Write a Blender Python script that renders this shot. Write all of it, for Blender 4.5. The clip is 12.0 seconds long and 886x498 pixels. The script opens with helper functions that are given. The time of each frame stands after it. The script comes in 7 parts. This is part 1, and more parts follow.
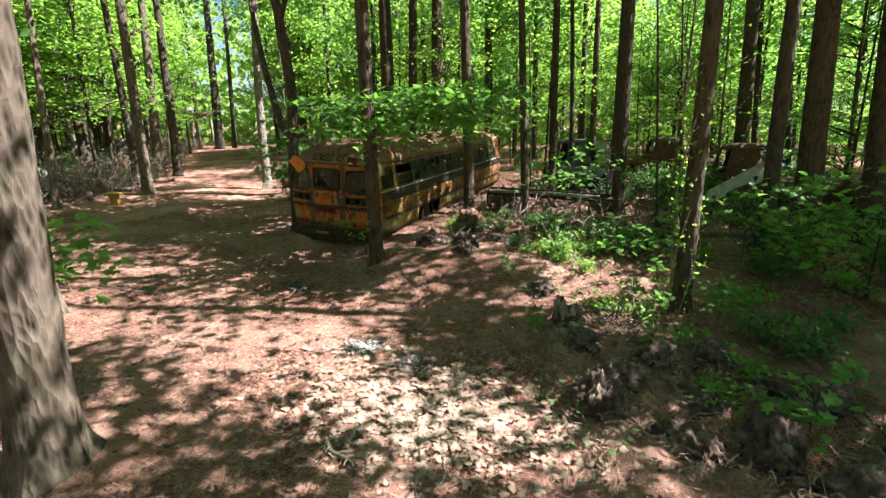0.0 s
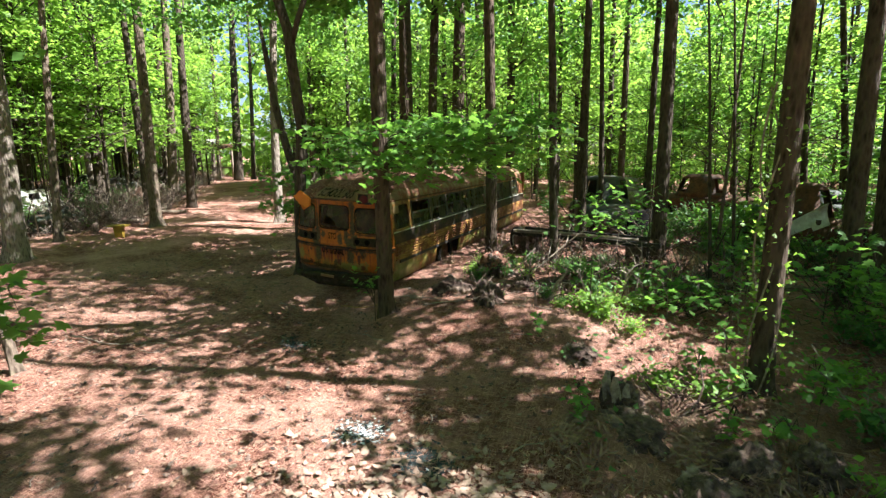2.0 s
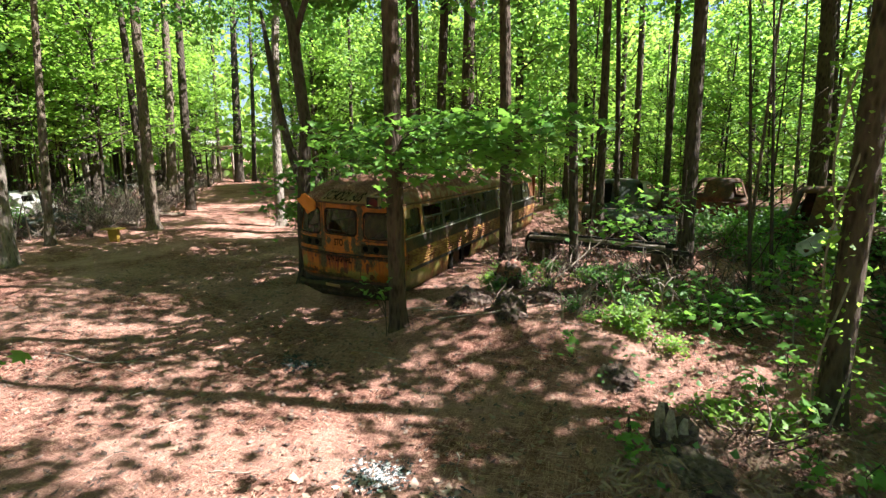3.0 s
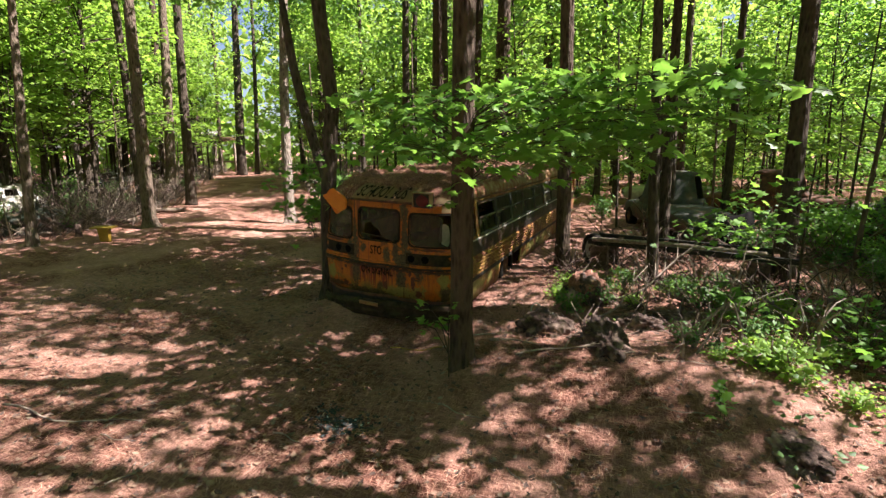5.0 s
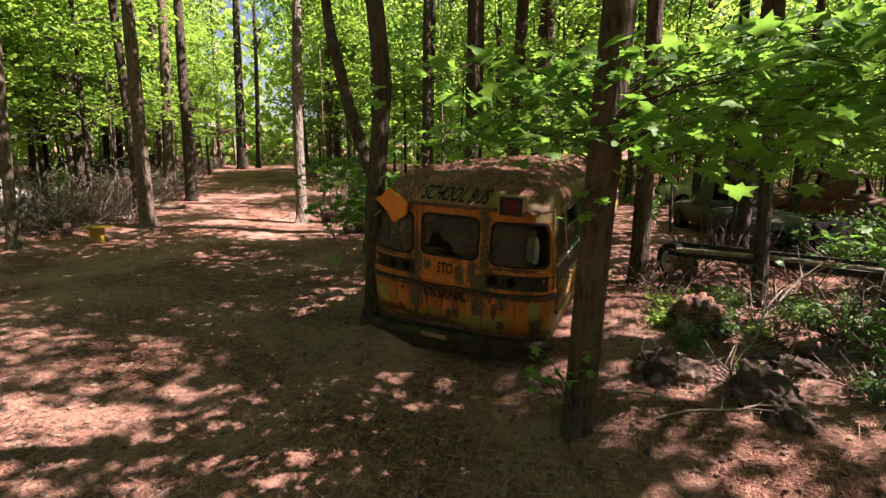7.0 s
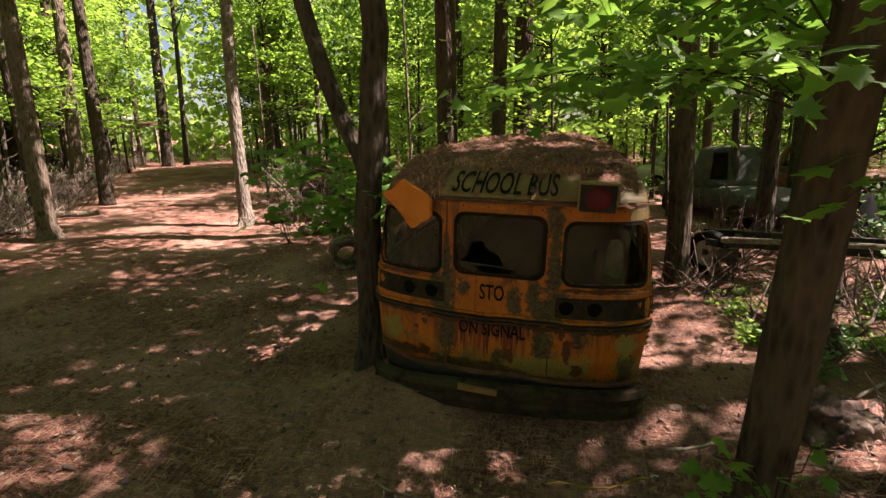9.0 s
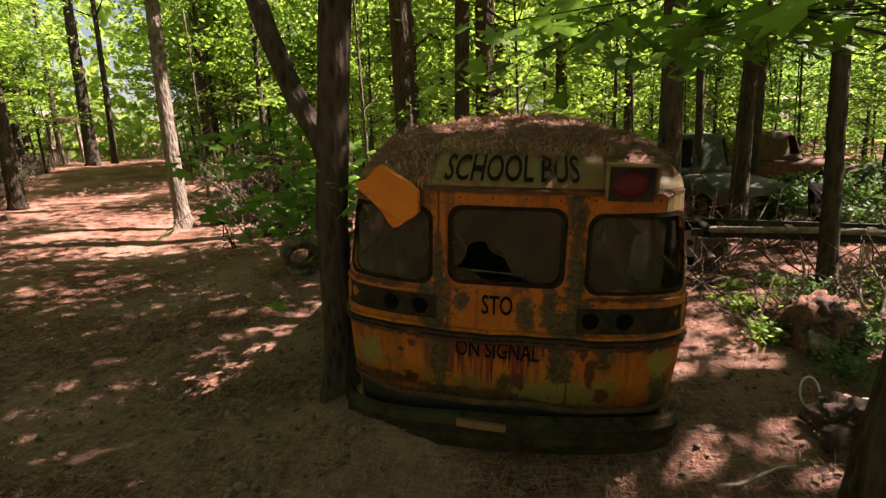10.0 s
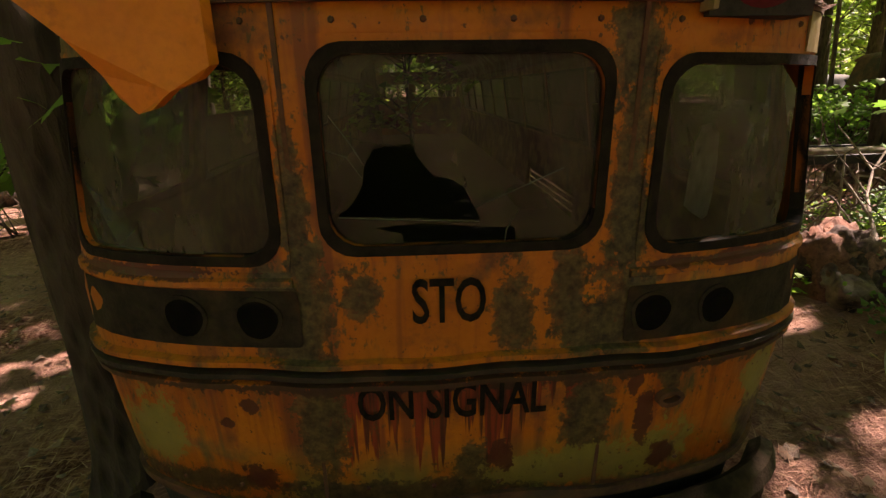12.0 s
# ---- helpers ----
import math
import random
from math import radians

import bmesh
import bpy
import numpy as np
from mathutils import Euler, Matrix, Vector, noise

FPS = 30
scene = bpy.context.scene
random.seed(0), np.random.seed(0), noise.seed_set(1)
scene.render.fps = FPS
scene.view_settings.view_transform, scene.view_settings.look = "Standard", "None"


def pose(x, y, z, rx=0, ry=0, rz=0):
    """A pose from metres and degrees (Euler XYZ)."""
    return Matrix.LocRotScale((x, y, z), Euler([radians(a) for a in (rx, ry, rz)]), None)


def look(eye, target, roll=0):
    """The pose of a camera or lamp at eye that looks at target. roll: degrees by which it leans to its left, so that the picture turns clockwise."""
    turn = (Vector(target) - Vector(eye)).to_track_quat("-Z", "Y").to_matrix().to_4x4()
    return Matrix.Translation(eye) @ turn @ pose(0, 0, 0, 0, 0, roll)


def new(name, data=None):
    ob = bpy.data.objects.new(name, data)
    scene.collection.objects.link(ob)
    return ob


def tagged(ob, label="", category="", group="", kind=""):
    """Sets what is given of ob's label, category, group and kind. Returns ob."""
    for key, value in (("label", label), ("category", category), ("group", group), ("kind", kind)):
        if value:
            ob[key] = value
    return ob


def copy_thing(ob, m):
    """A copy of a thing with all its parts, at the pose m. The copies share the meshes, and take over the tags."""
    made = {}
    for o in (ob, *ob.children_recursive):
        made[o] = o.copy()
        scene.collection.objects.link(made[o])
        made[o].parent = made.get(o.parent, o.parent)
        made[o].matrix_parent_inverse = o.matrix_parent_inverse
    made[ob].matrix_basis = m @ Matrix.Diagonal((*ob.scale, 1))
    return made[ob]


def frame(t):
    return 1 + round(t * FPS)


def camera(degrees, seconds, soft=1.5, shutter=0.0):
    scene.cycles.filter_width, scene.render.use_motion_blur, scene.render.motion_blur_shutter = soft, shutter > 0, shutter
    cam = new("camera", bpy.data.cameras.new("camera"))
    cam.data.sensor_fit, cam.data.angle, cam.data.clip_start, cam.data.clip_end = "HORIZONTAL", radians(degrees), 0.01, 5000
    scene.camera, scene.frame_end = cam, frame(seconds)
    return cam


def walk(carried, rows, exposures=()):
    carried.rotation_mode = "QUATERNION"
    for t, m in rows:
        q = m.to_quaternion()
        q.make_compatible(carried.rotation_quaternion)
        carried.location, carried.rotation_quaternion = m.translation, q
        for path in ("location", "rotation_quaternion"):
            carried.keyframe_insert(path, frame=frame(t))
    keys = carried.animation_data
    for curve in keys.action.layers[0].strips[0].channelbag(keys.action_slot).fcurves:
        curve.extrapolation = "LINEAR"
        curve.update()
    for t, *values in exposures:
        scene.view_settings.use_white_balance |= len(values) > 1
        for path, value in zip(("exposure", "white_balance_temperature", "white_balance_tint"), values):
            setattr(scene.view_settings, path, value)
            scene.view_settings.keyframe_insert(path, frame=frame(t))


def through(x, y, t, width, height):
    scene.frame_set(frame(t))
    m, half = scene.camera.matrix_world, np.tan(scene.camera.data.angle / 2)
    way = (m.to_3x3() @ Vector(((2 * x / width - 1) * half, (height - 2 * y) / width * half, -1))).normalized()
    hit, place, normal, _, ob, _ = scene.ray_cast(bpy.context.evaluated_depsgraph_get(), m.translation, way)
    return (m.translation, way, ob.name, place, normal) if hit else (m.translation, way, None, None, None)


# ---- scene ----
cam = camera(86.0, 12.0, soft=1.4)

PATH = [
    (0, (2.138, 1.91, 2.862), (1.577, 3.755, 2.331), -0.9),
    (0.5, (2.102, 2.201, 2.856), (1.519, 4.052, 2.375), -0.9),
    (1, (1.956, 2.515, 2.838), (1.348, 4.369, 2.397), -0.8),
    (1.5, (1.846, 2.783, 2.853), (1.216, 4.637, 2.445), -0.5),
    (2, (1.727, 3.082, 2.846), (1.09, 4.936, 2.448), -0.3),
    (2.5, (1.575, 3.327, 2.845), (0.937, 5.182, 2.454), -0.3),
    (3, (1.242, 3.661, 2.797), (0.603, 5.516, 2.411), -0.1),
    (3.2, (1.059, 3.814, 2.75), (0.428, 5.672, 2.367), -0.0),
    (5, (-0.224, 5.065, 2.691), (-0.865, 6.913, 2.276), -0.1),
    (5.5, (-0.629, 5.373, 2.691), (-1.268, 7.22, 2.267), -0.1),
    (6, (-1.06, 5.669, 2.68), (-1.695, 7.516, 2.249), -0.0),
    (6.5, (-1.414, 5.887, 2.703), (-2.043, 7.735, 2.265), 0.1),
    (7, (-1.732, 6.176, 2.626), (-2.354, 8.026, 2.194), 0.5),
    (8.8, (-2.958, 7.524, 2.458), (-3.39, 9.419, 1.984), -0.9),
    (9, (-3.044, 7.663, 2.449), (-3.441, 9.566, 1.976), -1.1),
    (9.5, (-3.27, 7.98, 2.378), (-3.591, 9.901, 1.92), -1.2),
    (10, (-3.441, 8.383, 2.321), (-3.639, 10.311, 1.825), -1.6),
    (10.5, (-3.499, 8.78, 2.25), (-3.552, 10.7, 1.694), -1.9),
    (11, (-3.543, 9.175, 2.139), (-3.483, 11.093, 1.575), -2.2),
    (11.5, (-3.539, 9.631, 1.967), (-3.344, 11.527, 1.362), -2.6),
    (12, (-3.568, 10.08, 1.758), (-3.303, 11.955, 1.115), -2.8),
]
walk(cam, [(t, look(eye, target, roll)) for t, eye, target, roll in PATH], exposures=[(0, 2.52, 5850, 7), (3, 2.52, 5950, 11), (5.5, 2.27, 6450, 22), (7, 2.22, 6700, 27), (9.5, 2.22, 7100, 29), (11, 2.36, 7650, 33), (12, 2.48, 7800, 37)])

# ---- light ----
TO_SUN = Vector((0.613, 0.193, 0.766)).normalized()
world = bpy.data.worlds.new("sky_world")
scene.world = world
world.use_nodes = True
wn = world.node_tree.nodes
sky = wn.new("ShaderNodeTexSky")
sky.sky_type = "NISHITA"
sky.sun_disc = False
sky.sun_elevation = math.asin(TO_SUN.z)
sky.sun_rotation = math.atan2(TO_SUN.x, TO_SUN.y)
wn["Background"].inputs["Strength"].default_value = 0.031
world.node_tree.links.new(sky.outputs[0], wn["Background"].inputs["Color"])
sun_data = bpy.data.lights.new("sun", "SUN")
sun_data.energy, sun_data.angle, sun_data.color = 5.0, radians(0.53), (1.0, 0.95, 0.88)
sun = new("sun", sun_data)
sun.matrix_world = look((40, 12, 50), Vector((40, 12, 50)) - TO_SUN)

rng = np.random.default_rng(7)


# ---- materials ----
class Mat:
    """A small node-graph writer."""

    def __init__(self, name):
        self.m = bpy.data.materials.new(name)
        self.m.use_nodes = True
        self.t = self.m.node_tree
        self.b = self.t.nodes["Principled BSDF"]
        self.out = self.t.nodes["Material Output"]
        self.co = self.t.nodes.new("ShaderNodeTexCoord").outputs["Object"]

    def node(self, kind, **kw):
        n = self.t.nodes.new(kind)
        for k, v in kw.items():
            if k in n.inputs:
                self.put(n.inputs[k], v)
        return n

    def put(self, sock, v):
        if isinstance(v, bpy.types.NodeSocket):
            self.t.links.new(v, sock)
        else:
            sock.default_value = v

    def scaled(self, sx, sy, sz, src=None):
        n = self.t.nodes.new("ShaderNodeMapping")
        n.inputs["Scale"].default_value = (sx, sy, sz)
        self.t.links.new(src or self.co, n.inputs["Vector"])
        return n.outputs[0]

    def noise(self, scale, detail=4.0, vec=None, rough=0.6, dist=0.0):
        n = self.t.nodes.new("ShaderNodeTexNoise")
        n.inputs["Scale"].default_value, n.inputs["Detail"].default_value = scale, detail
        n.inputs["Roughness"].default_value, n.inputs["Distortion"].default_value = rough, dist
        self.t.links.new(vec or self.co, n.inputs["Vector"])
        return n.outputs["Fac"]

    def voronoi(self, scale, vec=None, feature="F1", out="Distance"):
        n = self.t.nodes.new("ShaderNodeTexVoronoi")
        n.feature = feature
        n.inputs["Scale"].default_value = scale
        self.t.links.new(vec or self.co, n.inputs["Vector"])
        return n.outputs[out]

    def ramp(self, fac, *stops):
        n = self.t.nodes.new("ShaderNodeValToRGB")
        e = n.color_ramp.elements
        while len(e) < len(stops):
            e.new(0.5)
        for el, (p, c) in zip(e, stops):
            el.position = p
            el.color = (c, c, c, 1) if isinstance(c, (int, float)) else (*c, 1)
        self.t.links.new(fac, n.inputs[0])
        return n.outputs[0]

    def mix(self, fac, a, b, mode="MIX"):
        n = self.t.nodes.new("ShaderNodeMix")
        n.data_type, n.blend_type = "RGBA", mode
        for s, v in ((0, fac), (6, a), (7, b)):
            if isinstance(v, tuple):
                v = (*v, 1)
            self.put(n.inputs[s], v)
        return n.outputs[2]

    def math(self, op, a, b=0.0):
        n = self.t.nodes.new("ShaderNodeMath")
        n.operation = op
        self.put(n.inputs[0], a)
        self.put(n.inputs[1], b)
        return n.outputs[0]

    def random(self):
        return self.t.nodes.new("ShaderNodeObjectInfo").outputs["Random"]

    def island(self):
        return self.t.nodes.new("ShaderNodeNewGeometry").outputs["Random Per Island"]

    def height(self):
        n = self.t.nodes.new("ShaderNodeSeparateXYZ")
        self.t.links.new(self.co, n.inputs[0])
        return n.outputs

    def done(self, color, rough=0.8, bump=None, strength=0.4, dist=0.02, metal=0.0, spec=0.3):
        self.put(self.b.inputs["Base Color"], (*color, 1) if isinstance(color, tuple) else color)
        self.put(self.b.inputs["Roughness"], rough)
        self.put(self.b.inputs["Metallic"], metal)
        self.b.inputs["Specular IOR Level"].default_value = spec
        if bump is not None:
            n = self.t.nodes.new("ShaderNodeBump")
            n.inputs["Strength"].default_value, n.inputs["Distance"].default_value = strength, dist
            self.t.links.new(bump, n.inputs["Height"])
            self.t.links.new(n.outputs[0], self.b.inputs["Normal"])
        return self.m


def bark_material(name, dark, light, moss=0.0):
    a = Mat(name)
    v = a.scaled(1, 1, 0.28)
    plates = a.voronoi(20, a.mix(0.06, v, a.t.nodes.new("ShaderNodeTexNoise").outputs["Color"]))
    fine = a.noise(34, 6, v, 0.7)
    big = a.noise(2.2, 4)
    c = a.mix(a.ramp(plates, (0.1, 0.0), (0.55, 1.0)), dark, light)
    c = a.mix(a.ramp(fine, (0.3, 0.0), (0.8, 0.55)), c, tuple(x * 0.45 for x in dark))
    c = a.mix(a.ramp(big, (0.42, 0.0), (0.72, 0.6)), c, tuple(x * 1.35 for x in light))
    if moss:
        c = a.mix(a.ramp(a.noise(5, 4), (0.5, 0.0), (0.7, moss)), c, (0.07, 0.09, 0.03))
    h = a.math("ADD", plates, a.math("MULTIPLY", fine, 0.5))
    return a.done(c, 0.9, h, 1.0, 0.035, spec=0.12)


def leaf_material(name, low, high, through=0.45):
    a = Mat(name)
    i = a.island()
    c = a.mix(i, low, high)
    c = a.mix(a.ramp(a.noise(0.5, 2), (0.35, 0.0), (0.7, 0.6)), c, tuple(x * 1.25 for x in high))
    a.done(c, 0.5, spec=0.3)
    tr = a.t.nodes.new("ShaderNodeBsdfTranslucent")
    bright = a.mix(1.0, c, (1.5, 1.45, 0.95), "MULTIPLY")
    a.put(tr.inputs["Color"], bright)
    mx = a.t.nodes.new("ShaderNodeMixShader")
    mx.inputs[0].default_value = through
    a.t.links.new(a.b.outputs[0], mx.inputs[1])
    a.t.links.new(tr.outputs[0], mx.inputs[2])
    a.t.links.new(mx.outputs[0], a.out.inputs["Surface"])
    return a.m


BARK_DARK = bark_material("bark_dark", (0.02, 0.015, 0.011), (0.075, 0.057, 0.043))
BARK_PINE = bark_material("bark_pine", (0.022, 0.015, 0.011), (0.09, 0.064, 0.046))
BARK_GREY = bark_material("bark_grey", (0.032, 0.022, 0.016), (0.15, 0.112, 0.084), 0.3)
BARK_PALE = bark_material("bark_pale", (0.06, 0.046, 0.036), (0.22, 0.178, 0.145), 0.3)
BARK_BROWN = bark_material("bark_brown", (0.022, 0.015, 0.011), (0.125, 0.092, 0.07), 0.25)
LEAF = leaf_material("leaf_maple", (0.066, 0.16, 0.03), (0.142, 0.27, 0.052), 0.55)
LEAF_LIGHT = leaf_material("leaf_young", (0.11, 0.21, 0.036), (0.21, 0.33, 0.066), 0.6)
LEAF_LOW = leaf_material("leaf_low", (0.04, 0.1, 0.024), (0.085, 0.165, 0.04), 0.4)
LEAF_FAR = leaf_material("leaf_far", (0.11, 0.205, 0.045), (0.225, 0.34, 0.08), 0.6)


def ground_material():
    a = Mat("pine_straw_ground")
    fine = a.noise(70, 6, rough=0.75)
    mid = a.noise(9, 6, rough=0.7)
    big = a.noise(0.55, 4)
    straw = a.noise(38, 3, a.scaled(1, 0.12, 1), dist=1.5)
    straw2 = a.noise(38, 3, a.scaled(0.12, 1, 1), dist=1.5)
    s = a.math("MAXIMUM", straw, straw2)
    c = a.mix(a.ramp(s, (0.45, 0.0), (0.72, 1.0)), (0.055, 0.018, 0.011), (0.6, 0.338, 0.252))
    c = a.mix(a.ramp(fine, (0.35, 0.0), (0.75, 0.65)), c, (0.22, 0.068, 0.042))
    c = a.mix(a.ramp(mid, (0.45, 0.0), (0.7, 0.8)), c, (0.05, 0.02, 0.014))
    c = a.mix(a.ramp(big, (0.42, 0.0), (0.65, 0.5)), c, (0.58, 0.338, 0.262))
    h = a.math("ADD", a.math("MULTIPLY", s, 1.0), a.math("MULTIPLY", fine, 0.6))
    h = a.math("ADD", h, a.math("MULTIPLY", mid, 1.4))
    return a.done(c, 0.95, h, 1.0, 0.04, spec=0.1)


GROUND = ground_material()


def simple(name, a_col, b_col, scale=12, rough=0.85, metal=0.0, bump=0.3, third=None, spec=0.3):
    a = Mat(name)
    f = a.noise(scale, 6, rough=0.7)
    c = a.mix(a.ramp(f, (0.35, 0.0), (0.68, 1.0)), a_col, b_col)
    if third:
        c = a.mix(a.ramp(a.noise(scale * 0.3, 4), (0.5, 0.0), (0.66, 0.9)), c, third)
    g = a.noise(scale * 7, 3)
    return a.done(c, rough, a.math("ADD", f, a.math("MULTIPLY", g, 0.3)), bump, 0.02, metal, spec)


def straw_material():
    a = Mat("pine_straw")
    i = a.island()
    return a.done(a.ramp(i, (0.0, (0.1, 0.04, 0.026)), (0.5, (0.27, 0.125, 0.08)), (1.0, (0.5, 0.31, 0.22))), 0.8, spec=0.2)


STRAW = straw_material()
NEEDLES = simple("fallen_needles", (0.075, 0.03, 0.019), (0.29, 0.135, 0.09), 22, bump=0.9, third=(0.16, 0.07, 0.045))
DRY_LEAF = simple("dry_leaf", (0.13, 0.068, 0.045), (0.3, 0.195, 0.135), 3)
DEADWOOD = simple("dead_wood", (0.12, 0.085, 0.065), (0.36, 0.29, 0.23), 14, bump=0.6)
ROTTEN = simple("rotten_wood", (0.025, 0.016, 0.013), (0.14, 0.085, 0.065), 13, bump=1.0, third=(0.3, 0.215, 0.165))
RUST = simple("rusty_steel", (0.05, 0.025, 0.016), (0.15, 0.066, 0.034), 8, 0.85, 0.1, third=(0.045, 0.035, 0.03))
PALE_METAL = simple("pale_faded_paint", (0.3, 0.29, 0.26), (0.5, 0.48, 0.42), 6, 0.6, 0.0, third=(0.2, 0.13, 0.09))
GREY_METAL = simple("grey_green_paint", (0.032, 0.037, 0.03), (0.075, 0.08, 0.068), 6, 0.85, 0.0, third=(0.12, 0.07, 0.045))
RUBBER = simple("old_rubber", (0.005, 0.004, 0.003), (0.02, 0.015, 0.01), 14, 0.85, spec=0.15)
DARK_TRIM = simple("dark_trim", (0.012, 0.011, 0.01), (0.035, 0.03, 0.025), 16, 0.7)
CABLE = simple("pale_cable", (0.45, 0.44, 0.4), (0.6, 0.58, 0.52), 20, 0.6)
YELLOW_WOOD = simple("yellow_painted_wood", (0.24, 0.15, 0.02), (0.36, 0.225, 0.03), 6, 0.7, third=(0.14, 0.09, 0.03))


def bus_paint(name, base, light, rust_amount, streak=True, rear=False):
    """Faded enamel with rust blooms, running stains and green film low down on the panels."""
    a = Mat(name)
    big, mid, fine = a.noise(2.3, 5), a.noise(6.5, 6, rough=0.62), a.noise(55, 4)
    c = a.mix(a.ramp(big, (0.35, 0.0), (0.7, 1.0)), base, light)
    c = a.mix(a.ramp(fine, (0.4, 0.0), (0.8, 0.35)), c, tuple(x * 0.6 for x in base))
    lo = 0.66 - 0.16 * rust_amount
    rust = a.ramp(a.math("MULTIPLY", a.math("ADD", mid, big), 0.5), (lo - 0.06, 0.0), (lo + 0.03, 1.0))
    c = a.mix(rust, c, (0.13, 0.045, 0.02))
    if streak:
        run = a.noise(15, 3, a.scaled(1, 1, 0.06), rough=0.5)
        c = a.mix(a.ramp(run, (0.55, 0.0), (0.66, 0.85)), c, (0.16, 0.04, 0.014))
        grime = a.noise(7, 5, a.scaled(1, 1, 0.35), rough=0.7)
        c = a.mix(a.ramp(grime, (0.56, 0.0), (0.7, 0.9)), c, (0.075, 0.068, 0.03))
        film = a.math("MULTIPLY", a.ramp(a.noise(3.2, 5), (0.42, 0.0), (0.52, 1.0)), a.ramp(a.height()[2], (0.6, 0.85), (0.78, 0.0)))
        c = a.mix(film, c, (0.14, 0.15, 0.035))
    if rear:
        h = a.height()
        warp = a.noise(15, 7, rough=0.74)
        coarse = a.noise(5.5, 5, rough=0.65)
        flake = a.noise(48, 5, a.scaled(1, 1, 0.55), rough=0.7)

        def band(lo, hi, wide):
            """1 between two heights, with a ragged edge."""
            z = a.math("ADD", h[2], a.math("MULTIPLY", a.math("SUBTRACT", warp, 0.5), wide))
            return a.ramp(z, (lo, 0.0), (lo + 0.008, 1.0), (hi, 1.0), (hi + 0.008, 0.0))

        def patch(cx, cz, rx, rz, soft=0.3):
            """1 inside a ragged blot."""
            dx = a.math("MULTIPLY", a.math("SUBTRACT", h[0], cx), 1 / rx)
            dz = a.math("MULTIPLY", a.math("SUBTRACT", h[2], cz), 1 / rz)
            q = a.math("SQRT", a.math("ADD", a.math("MULTIPLY", dx, dx), a.math("MULTIPLY", dz, dz)))
            q = a.math("MULTIPLY", a.math("ADD", q, a.math("MULTIPLY", a.math("SUBTRACT", a.math("ADD", warp, coarse), 1.0), 2.4)), 0.5)
            q = a.math("ADD", q, a.math("MULTIPLY", a.math("SUBTRACT", flake, 0.5), 0.55))
            return a.ramp(q, (0.5 - soft * 0.7, 0.95), (0.5 - soft * 0.12, 0.75), (0.5, 0.0))

        grime = a.mix(a.ramp(a.noise(34, 5, rough=0.7), (0.35, 0.0), (0.65, 1.0)), (0.013, 0.01, 0.006), (0.085, 0.066, 0.027))
        # red runs below the moulding
        drip = a.noise(27, 3, a.scaled(1, 1, 0.025), rough=0.6)
        reach = a.math("ADD", a.ramp(h[2], (0.62, 0.0), (0.98, 0.55)), a.ramp(drip, (0.36, 0.0), (0.64, 0.56)))
        runs = a.math("MULTIPLY", a.ramp(reach, (0.58, 0.0), (0.64, 0.95)), a.ramp(h[2], (0.985, 1.0), (0.99, 0.0)))
        runs = a.math("MULTIPLY", runs, a.ramp(a.math("ABSOLUTE", a.math("ADD", h[0], 0.03)), (0.36, 1.0), (0.44, 0.25)))
        c = a.mix(runs, c, a.mix(a.ramp(a.noise(60, 2, a.scaled(1, 1, 0.04)), (0.4, 0.0), (0.62, 1.0)), (0.05, 0.01, 0.006), (0.2, 0.026, 0.009)))
        thin = a.math("MULTIPLY", a.ramp(a.noise(34, 2, a.scaled(1, 1, 0.05)), (0.55, 0.0), (0.62, 0.8)), a.ramp(h[2], (1.22, 0.0), (1.33, 1.0), (1.335, 0.0)))
        c = a.mix(thin, c, (0.1, 0.03, 0.012))
        for spot in ((-0.42, 1.18, 0.08, 0.2), (0.13, 1.17, 0.055, 0.14), (0.43, 1.17, 0.1, 0.2), (0.42, 1.55, 0.055, 0.3), (0.4, 1.85, 0.07, 0.12), (-0.43, 1.5, 0.035, 0.25),
                     (-0.42, 0.82, 0.08, 0.2), (0.37, 0.82, 0.08, 0.2), (0.27, 1.2, 0.05, 0.16), (0.34, 1.12, 0.1, 0.1), (-0.28, 1.24, 0.05, 0.1), (-0.5, 1.2, 0.1, 0.16), (0.02, 0.66, 0.07, 0.1), (0.62, 0.95, 0.05, 0.06), (-1.15, 1.0, 0.1, 0.08), (0.44, 1.42, 0.05, 0.2), (-0.8, 0.6, 0.3, 0.05), (-0.1, 0.58, 0.4, 0.05), (1.0, 0.7, 0.06, 0.2), (-0.9, 1.88, 0.3, 0.05)):
            c = a.mix(patch(*spot), c, grime)
        for spot in ((0.33, 0.64, 0.32, 0.07), (0.58, 0.64, 0.16, 0.1), (-0.95, 0.78, 0.1, 0.15), (1.0, 0.85, 0.08, 0.1)):
            c = a.mix(patch(*spot), c, a.mix(a.noise(26, 4), (0.11, 0.1, 0.025), (0.26, 0.22, 0.055)))
        for spot in ((0.64, 0.63, 0.05, 0.06), (-0.62, 0.63, 0.06, 0.05), (-0.62, 0.9, 0.03, 0.025), (-0.7, 0.84, 0.02, 0.02), (0.5, 0.93, 0.03, 0.04), (-0.85, 1.31, 0.25, 0.025), (0.8, 1.3, 0.3, 0.02), (0.1, 0.7, 0.04, 0.05), (0.55, 0.78, 0.03, 0.12)):
            c = a.mix(patch(*spot, 0.06), c, (0.07, 0.018, 0.01))
        # rust eaten along the moulding, the sills and the lower edge
        c = a.mix(a.math("MULTIPLY", band(0.945, 0.998, 0.16), 0.95), c, a.mix(a.noise(50, 3), (0.016, 0.012, 0.008), (0.06, 0.025, 0.012)))
